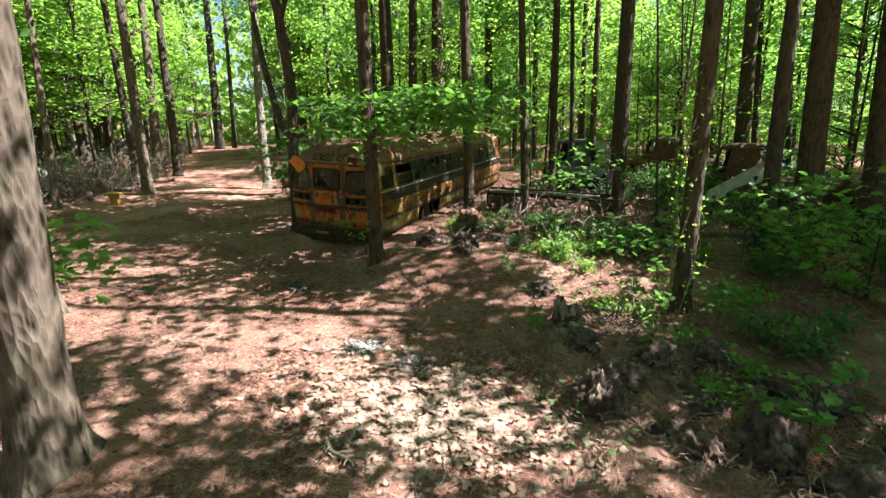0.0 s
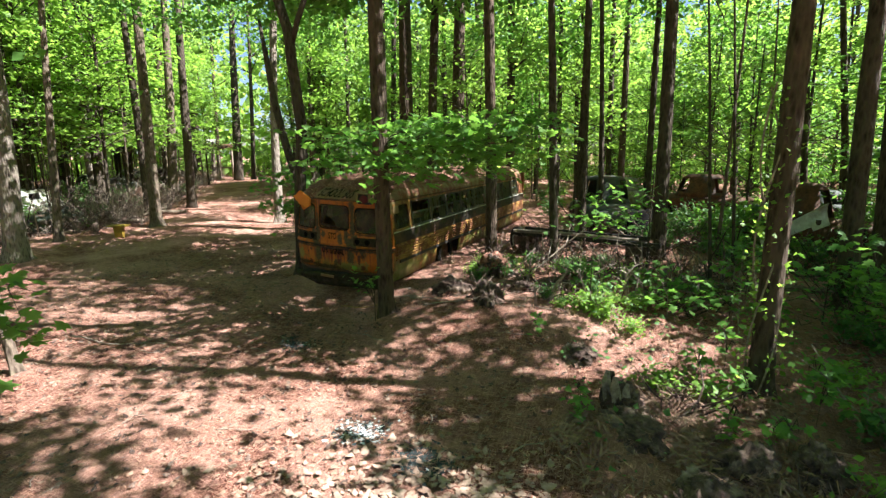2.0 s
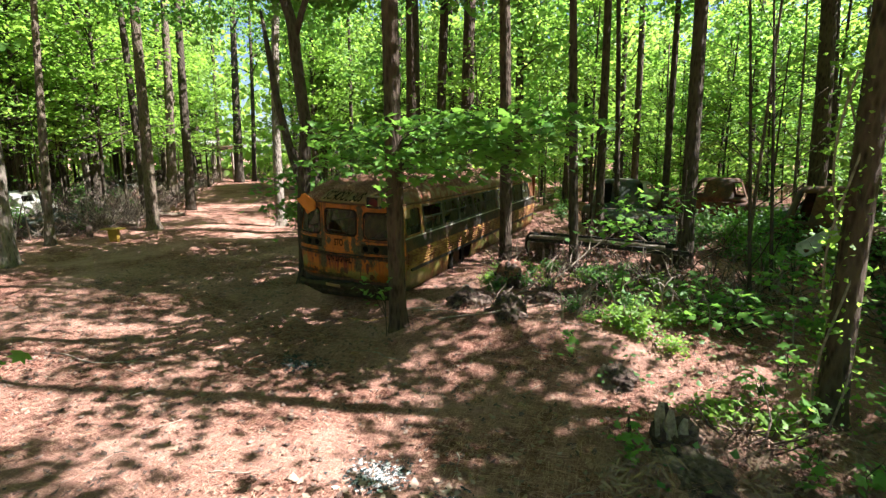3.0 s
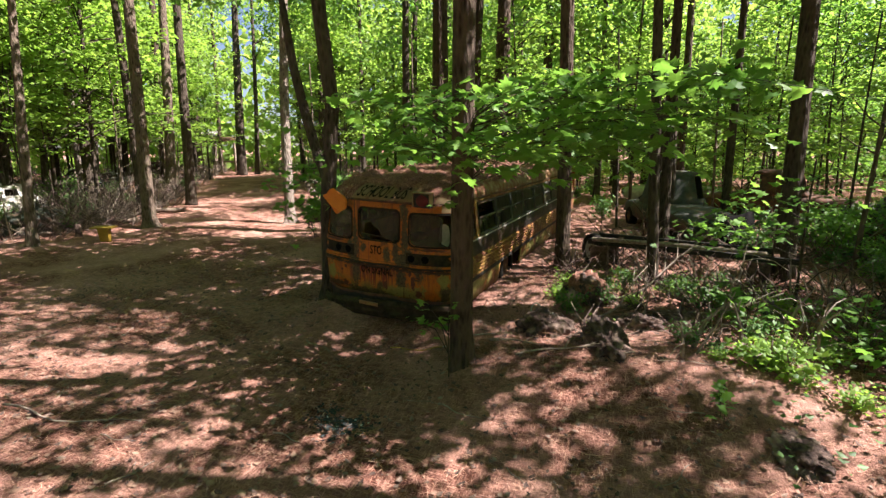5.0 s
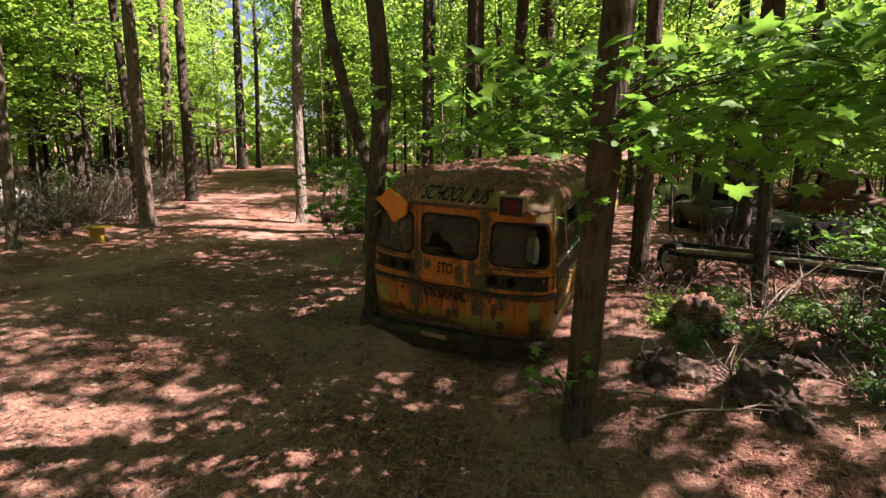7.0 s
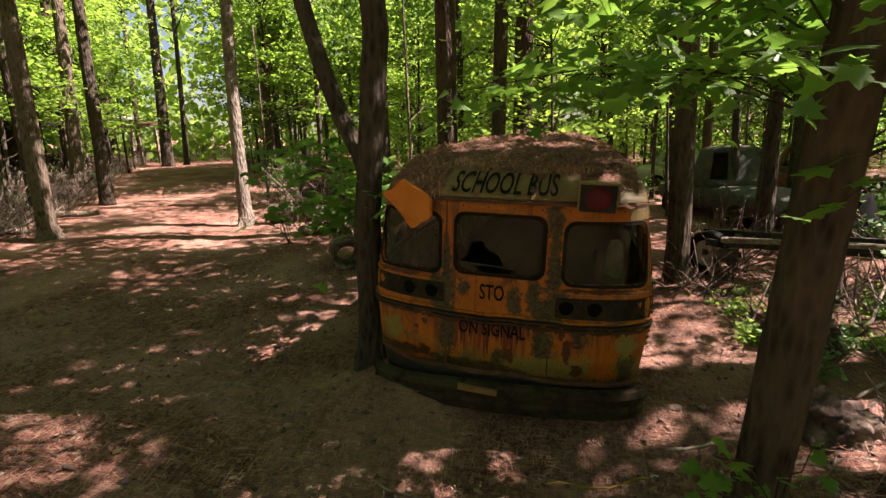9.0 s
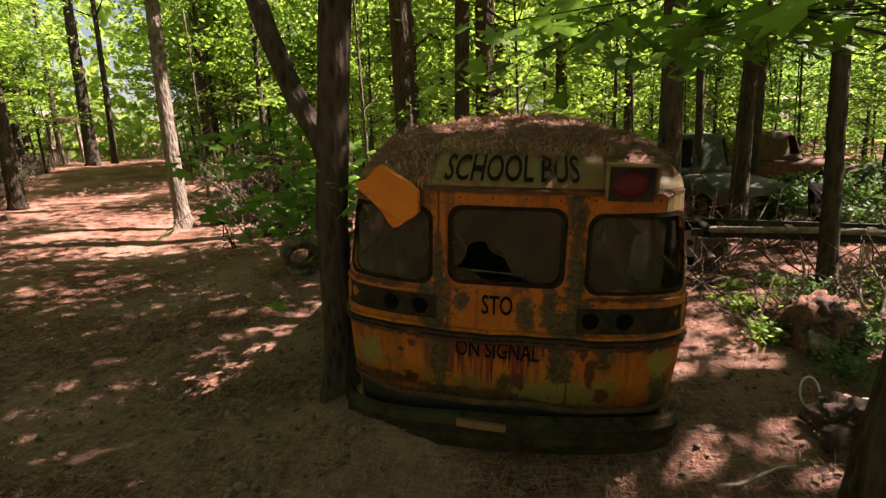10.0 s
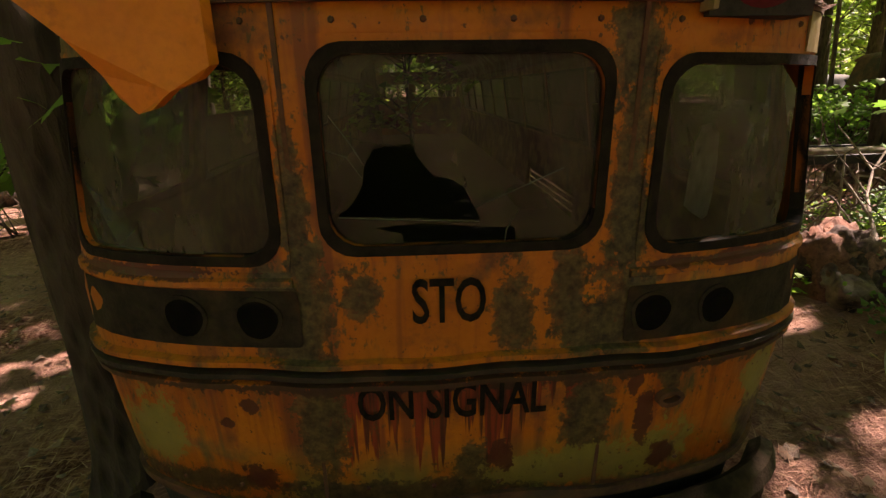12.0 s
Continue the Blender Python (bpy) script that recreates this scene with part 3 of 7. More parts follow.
def build_bus():
    bus = thing("school_bus", -3.39, 11.21, 0.0, -4.8, "derelict yellow school bus, rusted and mossy, sunk in pine straw", "bus")

    bus.matrix_basis = BUS_POSE

    def add(name, vf, mat, parent=bus, label="", smooth=False, thick=0.0):
        ob = part(name, mesh_of(name, vf[0], vf[1], mat, smooth), parent, label)
        if thick:
            m = ob.modifiers.new("thickness", "SOLIDIFY")
            m.thickness, m.offset = thick, -1
        return ob

    # walls
    rear_end = U_SIDE - 0.06
    rear = add("rear_wall", wall_grid(-rear_end, rear_end, ZS[1:], in_window, 0.05), YELLOW, label="orange-yellow steel rear panel streaked with rust", smooth=True, thick=0.03)
    cut_side = lambda u, z: in_window(u, z) or (ARCH[0] < u < ARCH[1] and z < 0.95)
    right = add("side_wall", wall_grid(rear_end, U_END, ZS, cut_side, 0.12), YELLOW_SIDE, label="faded yellow side wall with flaking paint", smooth=True, thick=0.03)
    lv, lf = wall_grid(-U_END, -rear_end, ZS, in_window, 0.12)
    left = add("side_wall", (lv, lf), YELLOW_SIDE, smooth=True, thick=0.03)
    # front end with two windscreen openings
    fv, ff = [], []
    for x0, x1, z0, z1 in ((-HALF, HALF, 0.5, 1.58), (-HALF, -1.0, 1.58, 1.86), (-0.12, 0.06, 1.58, 1.86), (1.0, HALF, 1.58, 1.86), (-HALF, HALF, 1.86, 2.12)):
        fv, ff = join((fv, ff), box((x0 + x1) / 2, BUS_L, (z0 + z1) / 2, x1 - x0, 0.05, z1 - z0))
    add("front_wall", (fv, ff), YELLOW_SIDE)
    add("floor_pan", box(0, BUS_L / 2 + 0.25, 0.72, 2.36, BUS_L - 0.7, 0.06), DARK_TRIM)
    # roof: rings of the outline drawn in towards the ridge
    ring0 = [(-p.x, p.y) for p in EAVE_P[::-1]] + [(p.x, p.y) for p in EAVE_P[1:]]
    rv, rf, n = [], [], len(ring0)
    steps = [0, 0.08, 0.17, 0.27, 0.38, 0.5, 0.61, 0.71, 0.8, 0.88, 0.94, 0.98, 0.999]
    for s in steps:
        z = EAVE + CROWN * s
        for x, y in ring0:
            dent = 0.02 * math.sin(3 * x + 2.1 * y) * math.sin(1.7 * y) * s
            rv.append(Vector((*roof_ring(x, y, s), z + dent)))
    for k in range(len(steps) - 1):
        for i in range(n - 1):
            a = k * n + i
            rf.append((a, a + 1, a + 1 + n, a + n))
    add("roof", (rv, rf), ROOF_PAINT, label="dented cream and yellow roof", smooth=True, thick=0.03)
    add("drip_rail", strip(-U_END, U_END, [(1.935, 0.0), (1.935, 0.013), (1.955, 0.015), (1.965, 0.0)], step=0.1), RUST)

    # rear windows: rubber seal and glass
    hole = [(600, 372), (628, 352), (648, 318), (655, 278), (672, 250), (700, 243), (740, 240), (746, 262), (775, 300), (806, 306), (830, 322), (842, 348), (860, 386), (730, 378)]
    slot = [(662, 396), (760, 388), (862, 400), (925, 402), (928, 432), (800, 430), (720, 432), (716, 408)]
    pane_at = lambda q: [(-0.365 + (x - 572) * 0.71 / 513, 1.852 - (y - 75) * 0.492 / 370) for x, y in q]
    for i, (a, b, c, e) in enumerate(WINDOWS[:3]):
        inner = rounded(a + 0.022, b - 0.022, c + 0.022, e - 0.022, 0.08)
        seal = add("window_seal", ring_frame(grow(inner, 0.026), inner, -0.03, 0.008), RUBBER, label="cracked black rubber seal")
        cu, cz, hu, hz = (a + b) / 2, (c + e) / 2, (b - a) / 2, (e - c) / 2
        square = []
        for u, z in inner:
            pu, pz = (u - cu) / hu, (z - cz) / hz
            m = max(abs(pu), abs(pz))
            square.append((cu + pu / m * (hu + 0.02), cz + pz / m * (hz + 0.02)))
        add("window_surround", ring_frame(square, inner, -0.02, 0.003), YELLOW)
        if i == 0:
            pane = filled([inner, pane_at(hole), pane_at(slot)], -0.012)
        elif i == 2:
            wide = [(u, z) for u, z in inner if u < 0.95]
            edge = [(0.95, 1.36), (0.97, 1.45), (0.965, 1.6), (0.975, 1.74)]
            pane = filled([[*sorted([q for q in wide if q[1] > 1.6 and q[0] > 0.6], key=lambda q: -q[0]), *sorted([q for q in wide if q[0] <= 0.6], key=lambda q: math.atan2(q[1] - 1.55, q[0] - 0.8) % (2 * math.pi)), *sorted([q for q in wide if q[1] < 1.5 and q[0] > 0.6], key=lambda q: q[0]), *edge]], -0.012)
        else:
            pane = filled([inner], -0.012)
        g = part("glass", mesh_of("glass", *pane, GLASS), bus, "broken dusty window glass" if i != 1 else "dusty window glass")
        g.visible_shadow = False
    # loose pane of pale glass that hangs inside, behind the corner window
    rim = [(0.0, 1.365), (0.35, 1.33), (0.75, 1.3), (0.93, 1.31), (1.0, 1.38), (0.98, 1.5), (0.88, 1.6), (0.6, 1.635), (0.2, 1.63), (0.06, 1.57), (0.02, 1.47)]
    sv = [Vector((0.79 + 0.14 * a, 0.38 + 0.07 * a + e, z)) for e in (0.0, 0.005) for a, z in rim]
    k = len(rim)
    sf = [tuple(range(k)), tuple(range(2 * k - 1, k - 1, -1))] + [(i, i + k, (i + 1) % k + k, (i + 1) % k) for i in range(k)]
    part("glass_shard", mesh_of("glass_shard", sv, sf, HANGING_GLASS), bus, "pale loose glass shard")
    # cracks in the middle pane
    for line in ([(655, 278), (634, 240), (600, 190)], [(604, 374), (700, 380), (858, 388)], [(905, 436), (908, 405), (930, 368)], [(650, 300), (625, 262), (590, 250)], [(850, 360), (920, 330), (1010, 290)]):
        pts = [wall_point(u, z, -0.009) for u, z in pane_at(line)]
        add("crack", tube(pts, [0.0016] * len(pts), 4, False), SHARD)
    # black lamp panels with round empty sockets
    for s in (-1, 1):
        z0, z1 = (1.1, 1.265) if s < 0 else (1.07, 1.24)
        lp = [(s * u, z) for u, z in rounded(0.44, 1.24, z0, z1, 0.015)]
        panel = add("lamp_panel", filled([lp], 0.005), PANEL, label="black lamp panel with empty sockets")
        for u in ((0.555, 0.76) if s < 0 else (0.52, 0.73)):
            cz = (z0 + z1) / 2
            circ = [(s * u + 0.066 * math.cos(q) * (1 + 0.06 * math.sin(3 * q + u)), cz + 0.066 * math.sin(q)) for q in np.linspace(0, 2 * math.pi, 20, endpoint=False)]
            inn = grow(circ, -0.011)
            add("socket_ring", ring_frame(circ, inn, 0.0, 0.009), PANEL, panel)
            # flat disc, no hollow: the dark inside the socket is put into its colour
            add("socket", filled([inn], 0.008), VOID, panel)
    # mouldings across the rear, and the door-panel seams
    for z, dd, mat in ((1.048, 0.022, YELLOW), (1.013, 0.026, BLACK), (0.978, 0.02, YELLOW)):
        span = 1.3
        add("moulding", strip(-span, span, [(z - 0.014, 0.0), (z - 0.008, dd), (z + 0.008, dd), (z + 0.014, 0.0)], sag=lambda u: 0.005 * math.sin(7 * u) + 0.003 * math.sin(19 * u)), mat)
    for a, b in ((-1.26, -0.45), (0.44, 1.26)):
        add("sill_moulding", strip(a, b, [(1.268, 0.0), (1.274, 0.012), (1.29, 0.012), (1.296, 0.0)], sag=lambda u: 0.004 * math.sin(9 * u)), YELLOW)
    for u in (-0.43, 0.41):
        add("seam", strip(u - 0.006, u + 0.006, [(0.55, 0.0), (0.55, 0.006), (1.94, 0.006), (1.94, 0.0)], step=0.01), RUST)
    for u in np.linspace(-1.1, 1.1, 12):
        for z in (0.6, 1.9):
            c = wall_point(u, z, 0.003)
            add("rivet", tube([wall_point(u, z, -0.002), wall_point(u, z, 0.006)], [0.009, 0.006], 6), RUST)
    lip = strip(-1.32, 1.3, [(0.505, 0.0), (0.505, 0.012), (0.545, 0.014), (0.545, 0.0)], sag=lambda u: 0.012 * math.sin(5 * u + 1) + 0.008 * math.sin(11 * u))
    add("lower_lip", lip, RUST)
    # added dark strip: stands for the black shade in the gap under the wall
    add("under_panel", strip(-1.25, 1.25, [(0.2, -0.05), (0.2, -0.02), (0.54, -0.02), (0.54, -0.05)]), DARK_TRIM, label="dark strip standing for the shaded gap behind the bumper")
    # bullet hole bracket on the lower panel
    circ = [(0.62 + 0.045 * math.cos(q), 0.86 + 0.03 * math.sin(q)) for q in np.linspace(0, 2 * math.pi, 14, endpoint=False)]
    add("bracket", ring_frame(circ, grow(circ, -0.015), 0.0, 0.022), RUST, label="rusted oval bracket")
    # lettering
    sv, sf, cols, rows = [], [], 36, 10
    for i in range(cols + 1):
        u = -0.47 + 1.02 * i / cols
        top = 2.2 + 0.012 * math.sin(9 * u) + 0.008 * math.sin(31 * u) - 0.045 * max(0, u - 0.1)
        sv += [cap_point(u, 1.965 + (top - 1.965) * j / rows, 0.014) for j in range(rows + 1)]
    sf = [(i * (rows + 1) + j, (i + 1) * (rows + 1) + j, (i + 1) * (rows + 1) + j + 1, i * (rows + 1) + j + 1) for i in range(cols) for j in range(rows)]
    board = add("name_panel", (sv, sf), CREAM, label="cream name panel with black letters", smooth=True)
    cols, rows = 14, 8
    kv = []
    for i in range(cols + 1):
        u = 0.835 + 0.2 * i / cols
        kv += [cap_point(u, 1.958 + (0.15 - 0.6 * max(0.0, u - 0.9)) * j / rows, 0.012) for j in range(rows + 1)]
    kf = [(i * (rows + 1) + j, (i + 1) * (rows + 1) + j, (i + 1) * (rows + 1) + j + 1, i * (rows + 1) + j + 1) for i in range(cols) for j in range(rows)]
    add("corner_panel", (kv, kf), KHAKI, label="khaki painted roof corner", smooth=True)
    add("corner_post", strip(1.19, 1.6, [(1.70, 0.0), (1.70, 0.006), (1.835, 0.007), (1.835, 0.0)]), KHAKI, label="khaki painted corner post")
    add("corner_skirt", strip(0.95, 1.62, [(1.836, 0.0), (1.836, 0.006), (1.934, 0.008), (1.934, 0.0)]), KHAKI, label="khaki painted strip over the corner window")
    part("lettering", build_text("SCHOOL BUS", 0.14, 0.80, -0.40, 1.985, cap_point, 0.03), board, "black SCHOOL BUS letters")
    part("lettering", build_text("STO", 0.13, 0.195, -0.147, 1.163, wall_point, 0.009, 0.018), bus, "black worn STO letters")
    part("lettering", build_text("ON SIGNAL", 0.12, 0.54, -0.31, 0.858, wall_point, 0.009, 0.02), bus, "black worn ON SIGNAL letters")
    # warning lamp with hood
    c = cap_point(0.7, 2.0, 0.0)
    lamp = add("warning_lamp", box(0.68, c.y - 0.035, 2.005, 0.25, 0.12, 0.2), DARK_TRIM, label="red warning lamp in a dark hooded housing")
    lens = [Vector((0.68 + 0.095 * math.cos(q), c.y - 0.097 - 0.012 * k, 2.0 + 0.08 * math.sin(q))) for k, sc in ((0, 1),) for q in np.linspace(0, 2 * math.pi, 24, endpoint=False)]
    lv2 = lens + [Vector((0.68 + (p.x - 0.68) * 0.7, p.y - 0.014, 2.0 + (p.z - 2.0) * 0.7)) for p in lens] + [Vector((0.68, c.y - 0.117, 2.0))]
    lf2 = [(i, (i + 1) % 24, 24 + (i + 1) % 24, 24 + i) for i in range(24)] + [(24 + i, 24 + (i + 1) % 24, 48) for i in range(24)]
    add("lens", (lv2, lf2), RED_LENS, lamp, "red lens", True)
    hv, hf = [], []
    for bx in ((0.68, c.y - 0.08, 2.112, 0.28, 0.17, 0.012), (0.812, c.y - 0.09, 2.03, 0.012, 0.11, 0.15), (0.548, c.y - 0.08, 2.01, 0.012, 0.1, 0.19)):
        hv, hf = join((hv, hf), box(*bx))
    add("hood", (hv, hf), KHAKI, lamp, "pale worn lamp hood")
    # bent orange lamp cover hanging off the other corner
    q = [(-0.55, 1.93), (-0.545, 1.805), (-0.575, 1.775), (-0.62, 1.755), (-0.66, 1.72), (-0.7, 1.712), (-0.735, 1.745), (-0.755, 1.79), (-0.8, 1.855), (-0.93, 1.965), (-0.915, 1.985), (-0.86, 2.0), (-0.8, 2.075), (-0.77, 2.085), (-0.66, 2.02), (-0.6, 1.98)]
    base = [Vector((x, -0.07 + 0.018 * math.sin(13 * x + 11 * z) + 0.012 * math.sin(41 * x), z)) for x, z in q]
    tv = base + [p + Vector((0.01, 0.03, 0.006)) for p in base]
    k = len(base)
    tf = [tuple(range(k)), tuple(range(2 * k - 1, k - 1, -1))] + [(i, i + k, (i + 1) % k + k, (i + 1) % k) for i in range(k)]
    add("lamp_cover", (tv, tf), PLATE, label="bent orange lamp cover hanging loose")
    # bumper
    bump = add("bumper", strip(-1.24, 1.2, [(0.22, 0.03), (0.24, 0.1), (0.32, 0.12), (0.355, 0.105), (0.44, 0.125), (0.49, 0.1), (0.505, 0.06), (0.47, 0.03)], sag=lambda u: -0.02 + 0.02 * math.sin(2.3 * u) - (0.1 * max(0.0, -u - 0.3) if u < 0 else 0.0)), BUMPER, label="mossy black steel bumper", smooth=False)
    add("plate_strip", strip(-0.28, 0.04, [(0.395, 0.1), (0.395, 0.132), (0.445, 0.134), (0.445, 0.1)]), CREAM, bump, "tan blank strip")
    # sides: ribs, belt band, window sashes
    for s in (-1, 1):
        for z in np.linspace(0.77, 1.05, 6):
            for a, b in ((U_SIDE + 0.02, U_END),):
                add("rib", strip(s * a, s * b, [(z - 0.02, 0.0), (z - 0.01, 0.03), (z + 0.01, 0.03), (z + 0.02, 0.0)], step=0.5), YELLOW_SIDE)
        add("belt_band", strip(s * (U_SIDE - 0.05), s * U_END, [(1.1, 0.0), (1.1, 0.007), (1.2, 0.008), (1.32, 0.007), (1.32, 0.0)], step=0.4), BLACK, label="black belt band")
        add("belt_rail", strip(s * (U_SIDE - 0.05), s * U_END, [(1.325, 0.0), (1.33, 0.018), (1.345, 0.018), (1.35, 0.0)], step=0.4), PALE_METAL)
        for i, (a, b) in enumerate(SIDE_WINS):
            lp = rounded(a + 0.025, b - 0.025, 1.385, 1.855, 0.07 if i == 0 else 0.03, 4)
            lp = [(s * u, z) for u, z in lp]
            fr = add("window_frame", ring_frame(grow(lp, 0.035), lp, -0.03, 0.01), GREY_METAL if i else YELLOW_SIDE)
            if i:
                add("sash_bar", strip(s * (a + 0.02), s * (b - 0.02), [(1.62, -0.02), (1.62, 0.004), (1.65, 0.004), (1.65, -0.02)], step=0.4), GREY_METAL, fr)
            if i != 1:
                g = part("glass", mesh_of("glass", *filled([lp], -0.015), GLASS), fr)
            else:
                g = part("glass", mesh_of("glass", *filled([[(u, z) for u, z in [(s * (a + .03), 1.39), (s * (b - .03), 1.39), (s * (b - .03), 1.62), (s * (a + .03), 1.62)]]], -0.015), GLASS), fr)
        # wheel in its arch
        yc = 3.17
        tv, tf = [], []
        for x0, r0 in ((0.8, 0.3), (0.8, 0.44), (0.86, 0.47), (1.0, 0.47), (1.06, 0.44), (1.06, 0.28)):
            tv += [Vector((s * x0, yc + r0 * math.cos(q), 0.43 + r0 * math.sin(q))) for q in np.linspace(0, 2 * math.pi, 24, endpoint=False)]
        for k in range(5):
            tf += [(k * 24 + i, k * 24 + (i + 1) % 24, (k + 1) * 24 + (i + 1) % 24, (k + 1) * 24 + i) for i in range(24)]
        wheel = add("wheel", (tv, tf), RUBBER, label="flat tyre on a rusty rim", smooth=True)
        dv = [Vector((s * 1.0, yc + 0.29 * math.cos(q), 0.43 + 0.29 * math.sin(q))) for q in np.linspace(0, 2 * math.pi, 20, endpoint=False)] + [Vector((s * 0.93, yc, 0.43))]
        add("rim", (dv, [(i, (i + 1) % 20, 20) for i in range(20)]), RUST, wheel)
    # moss and needles lying on the roof
    nx, ny = 64, 150
    thick = lambda x, y: 0.05 * (noise.fractal(Vector((x * 1.5, y * 1.1, 3.0)), 0.8, 2.0, 4) + 0.6) - 0.03 * abs(x) ** 2 + 0.014 - (0.06 if -0.5 < x < 0.55 else 0.012) * max(0.0, 0.85 - y) - 0.12 * max(0.0, 0.32 - y)
    mv, mf = [], []
    xs, ys = np.linspace(-0.99, 0.97, nx), np.linspace(0.1, 9.6, ny)
    hh = np.array([[thick(x, y) for x in xs] for y in ys])
    for j, y in enumerate(ys):
        for i, x in enumerate(xs):
            mv.append((x, y, roof_z(x, y) + max(hh[j, i], -0.01) + 0.01 * rng.normal()))
    for j in range(ny - 1):
        for i in range(nx - 1):
            if hh[j:j + 2, i:i + 2].max() > 0:
                a = j * nx + i
                mf.append((a, a + 1, a + nx + 1, a + nx))
    mat = new("needle_mat", mesh_of("needle_mat", mv, mf, NEEDLES, True))
    mat.matrix_basis = BUS_POSE
    tagged(mat, "mat of fallen brown pine needles on the bus roof", "pine needles", kind="stuff")
    q = np.random.default_rng(88)
    blades = []
    for _ in range(9000):
        x, y = q.uniform(-1.0, 0.98), 0.12 + 4.2 * q.random() ** 1.5
        j, i = min(ny - 1, int((y - 0.1) / 9.5 * ny)), min(nx - 1, int((x + 0.99) / 1.96 * nx))
        if hh[j, i] < 0.004:
            continue
        c = Vector((x, y, roof_z(x, y) + hh[j, i] + 0.012))
        a = q.uniform(0, 2 * math.pi)
        d = Vector((math.cos(a), math.sin(a), 0.35 * q.normal())) * q.uniform(0.03, 0.08)
        w = Vector((-math.sin(a), math.cos(a), 0.3)) * 0.003
        blades += [c - d - w, c - d + w, c + d]
    for _ in range(1300):
        x = q.uniform(-0.75, 0.62)
        z = 2.19 - 0.045 * max(0, x - 0.1) - 0.05 * q.random() if x > -0.48 else q.uniform(1.93, 2.16)
        c = cap_point(x, z, 0.024)
        d = Vector((0.5 * q.normal(), -0.25, -0.7 + 0.5 * q.normal())).normalized() * q.uniform(0.02, 0.05)
        w = Vector((0.003, 0, 0.001))
        blades += [c - d - w, c - d + w, c + d]
    roof_straw = new("roof_straw", mesh_of("roof_straw", blades, np.arange(len(blades)).reshape(-1, 3).tolist(), STRAW))
    roof_straw.matrix_basis = BUS_POSE
    tagged(roof_straw, "loose pine straw on the bus roof and name panel edge", "pine needles", kind="stuff")
    return bus


build_bus()


# ---- trees ----
SH = Vector((TO_SUN.x / TO_SUN.z, TO_SUN.y / TO_SUN.z))


def trunk_shape(dia, height, lean, seed, sides=12, flare=1.5, fine=False):
    r = np.random.default_rng(seed)
    n = 16
    if fine:
        n, sides = 110, 40
    pts, rad = [], []
    bend = r.normal(size=2) * 0.10
    for i in range(n + 1):
        t = (i / n) ** 1.5
        z = t * height
        sway = Vector((bend[0] * (math.sin(3.1 * t + seed) - math.sin(seed)), bend[1] * (math.sin(2.7 * t + 2 * seed) - math.sin(2 * seed)), 0)) * height * 0.08
        pts.append(Vector((lean[0] * z, lean[1] * z, z - 0.12)) + sway)
        rad.append(dia / 2 * (1 - 0.55 * t) * (1 + (flare - 1) * math.exp(-z / (0.55 * dia + 0.05))))
    out = tube(pts, rad, sides, True, 0.02 if fine else 0.1, seed)
    # root flare: push every third column outwards at the foot
    v = out[0]
    if fine:
        # ridged bark and spreading roots
        for i in range(n + 1):
            for k in range(sides):
                p, c = v[i * sides + k], pts[i]
                d = p - c
                a = math.atan2(d.y, d.x)
                q = Vector((math.cos(a) * 3.2, math.sin(a) * 3.2, p.z * 1.1 + seed))
                ridge = 1 - abs(noise.noise(q * 1.6)) * 2
                fine_ridge = 1 - abs(noise.noise(Vector((q.x * 4, q.y * 4, q.z * 2.2)))) * 2
                root = 0.5 * math.exp(-max(0.0, p.z) / 0.22) * max(0.0, math.sin(a * 3 + seed)) ** 2
                v[i * sides + k] = c + d * (1 + 0.05 * ridge + 0.045 * fine_ridge + root)
        return out, pts, rad
    for i in range(4):
        for k in range(0, sides, 3):
            p = v[i * sides + k]
            c = pts[i]
            v[i * sides + k] = c + (p - c) * (1 + 0.35 * math.exp(-i * 0.9))
    return out, pts, rad


def limbs(pts, rad, count, low, high, reach, seed):
    """Upper boughs leaving the trunk."""
    r = np.random.default_rng(seed + 5)
    pieces, tips = [], []
    n = len(pts) - 1
    for k in range(count):
        i = int(n * (low + (high - low) * r.random()))
        p, a = pts[i], r.random() * 2 * math.pi
        L = reach * (0.6 + 0.6 * r.random())
        up = 0.35 + 0.5 * r.random()
        d = Vector((math.cos(a), math.sin(a), up)).normalized()
        q1 = p + d * L * 0.5
        q2 = p + d * L + Vector((0, 0, 0.1 * L))
        pieces.append(tube([p, q1, q2], [min(rad[i] * 0.45, 0.09), min(rad[i] * 0.3, 0.05), 0.012], 6, False))
        tips += [q1, q2]
    return pieces, tips


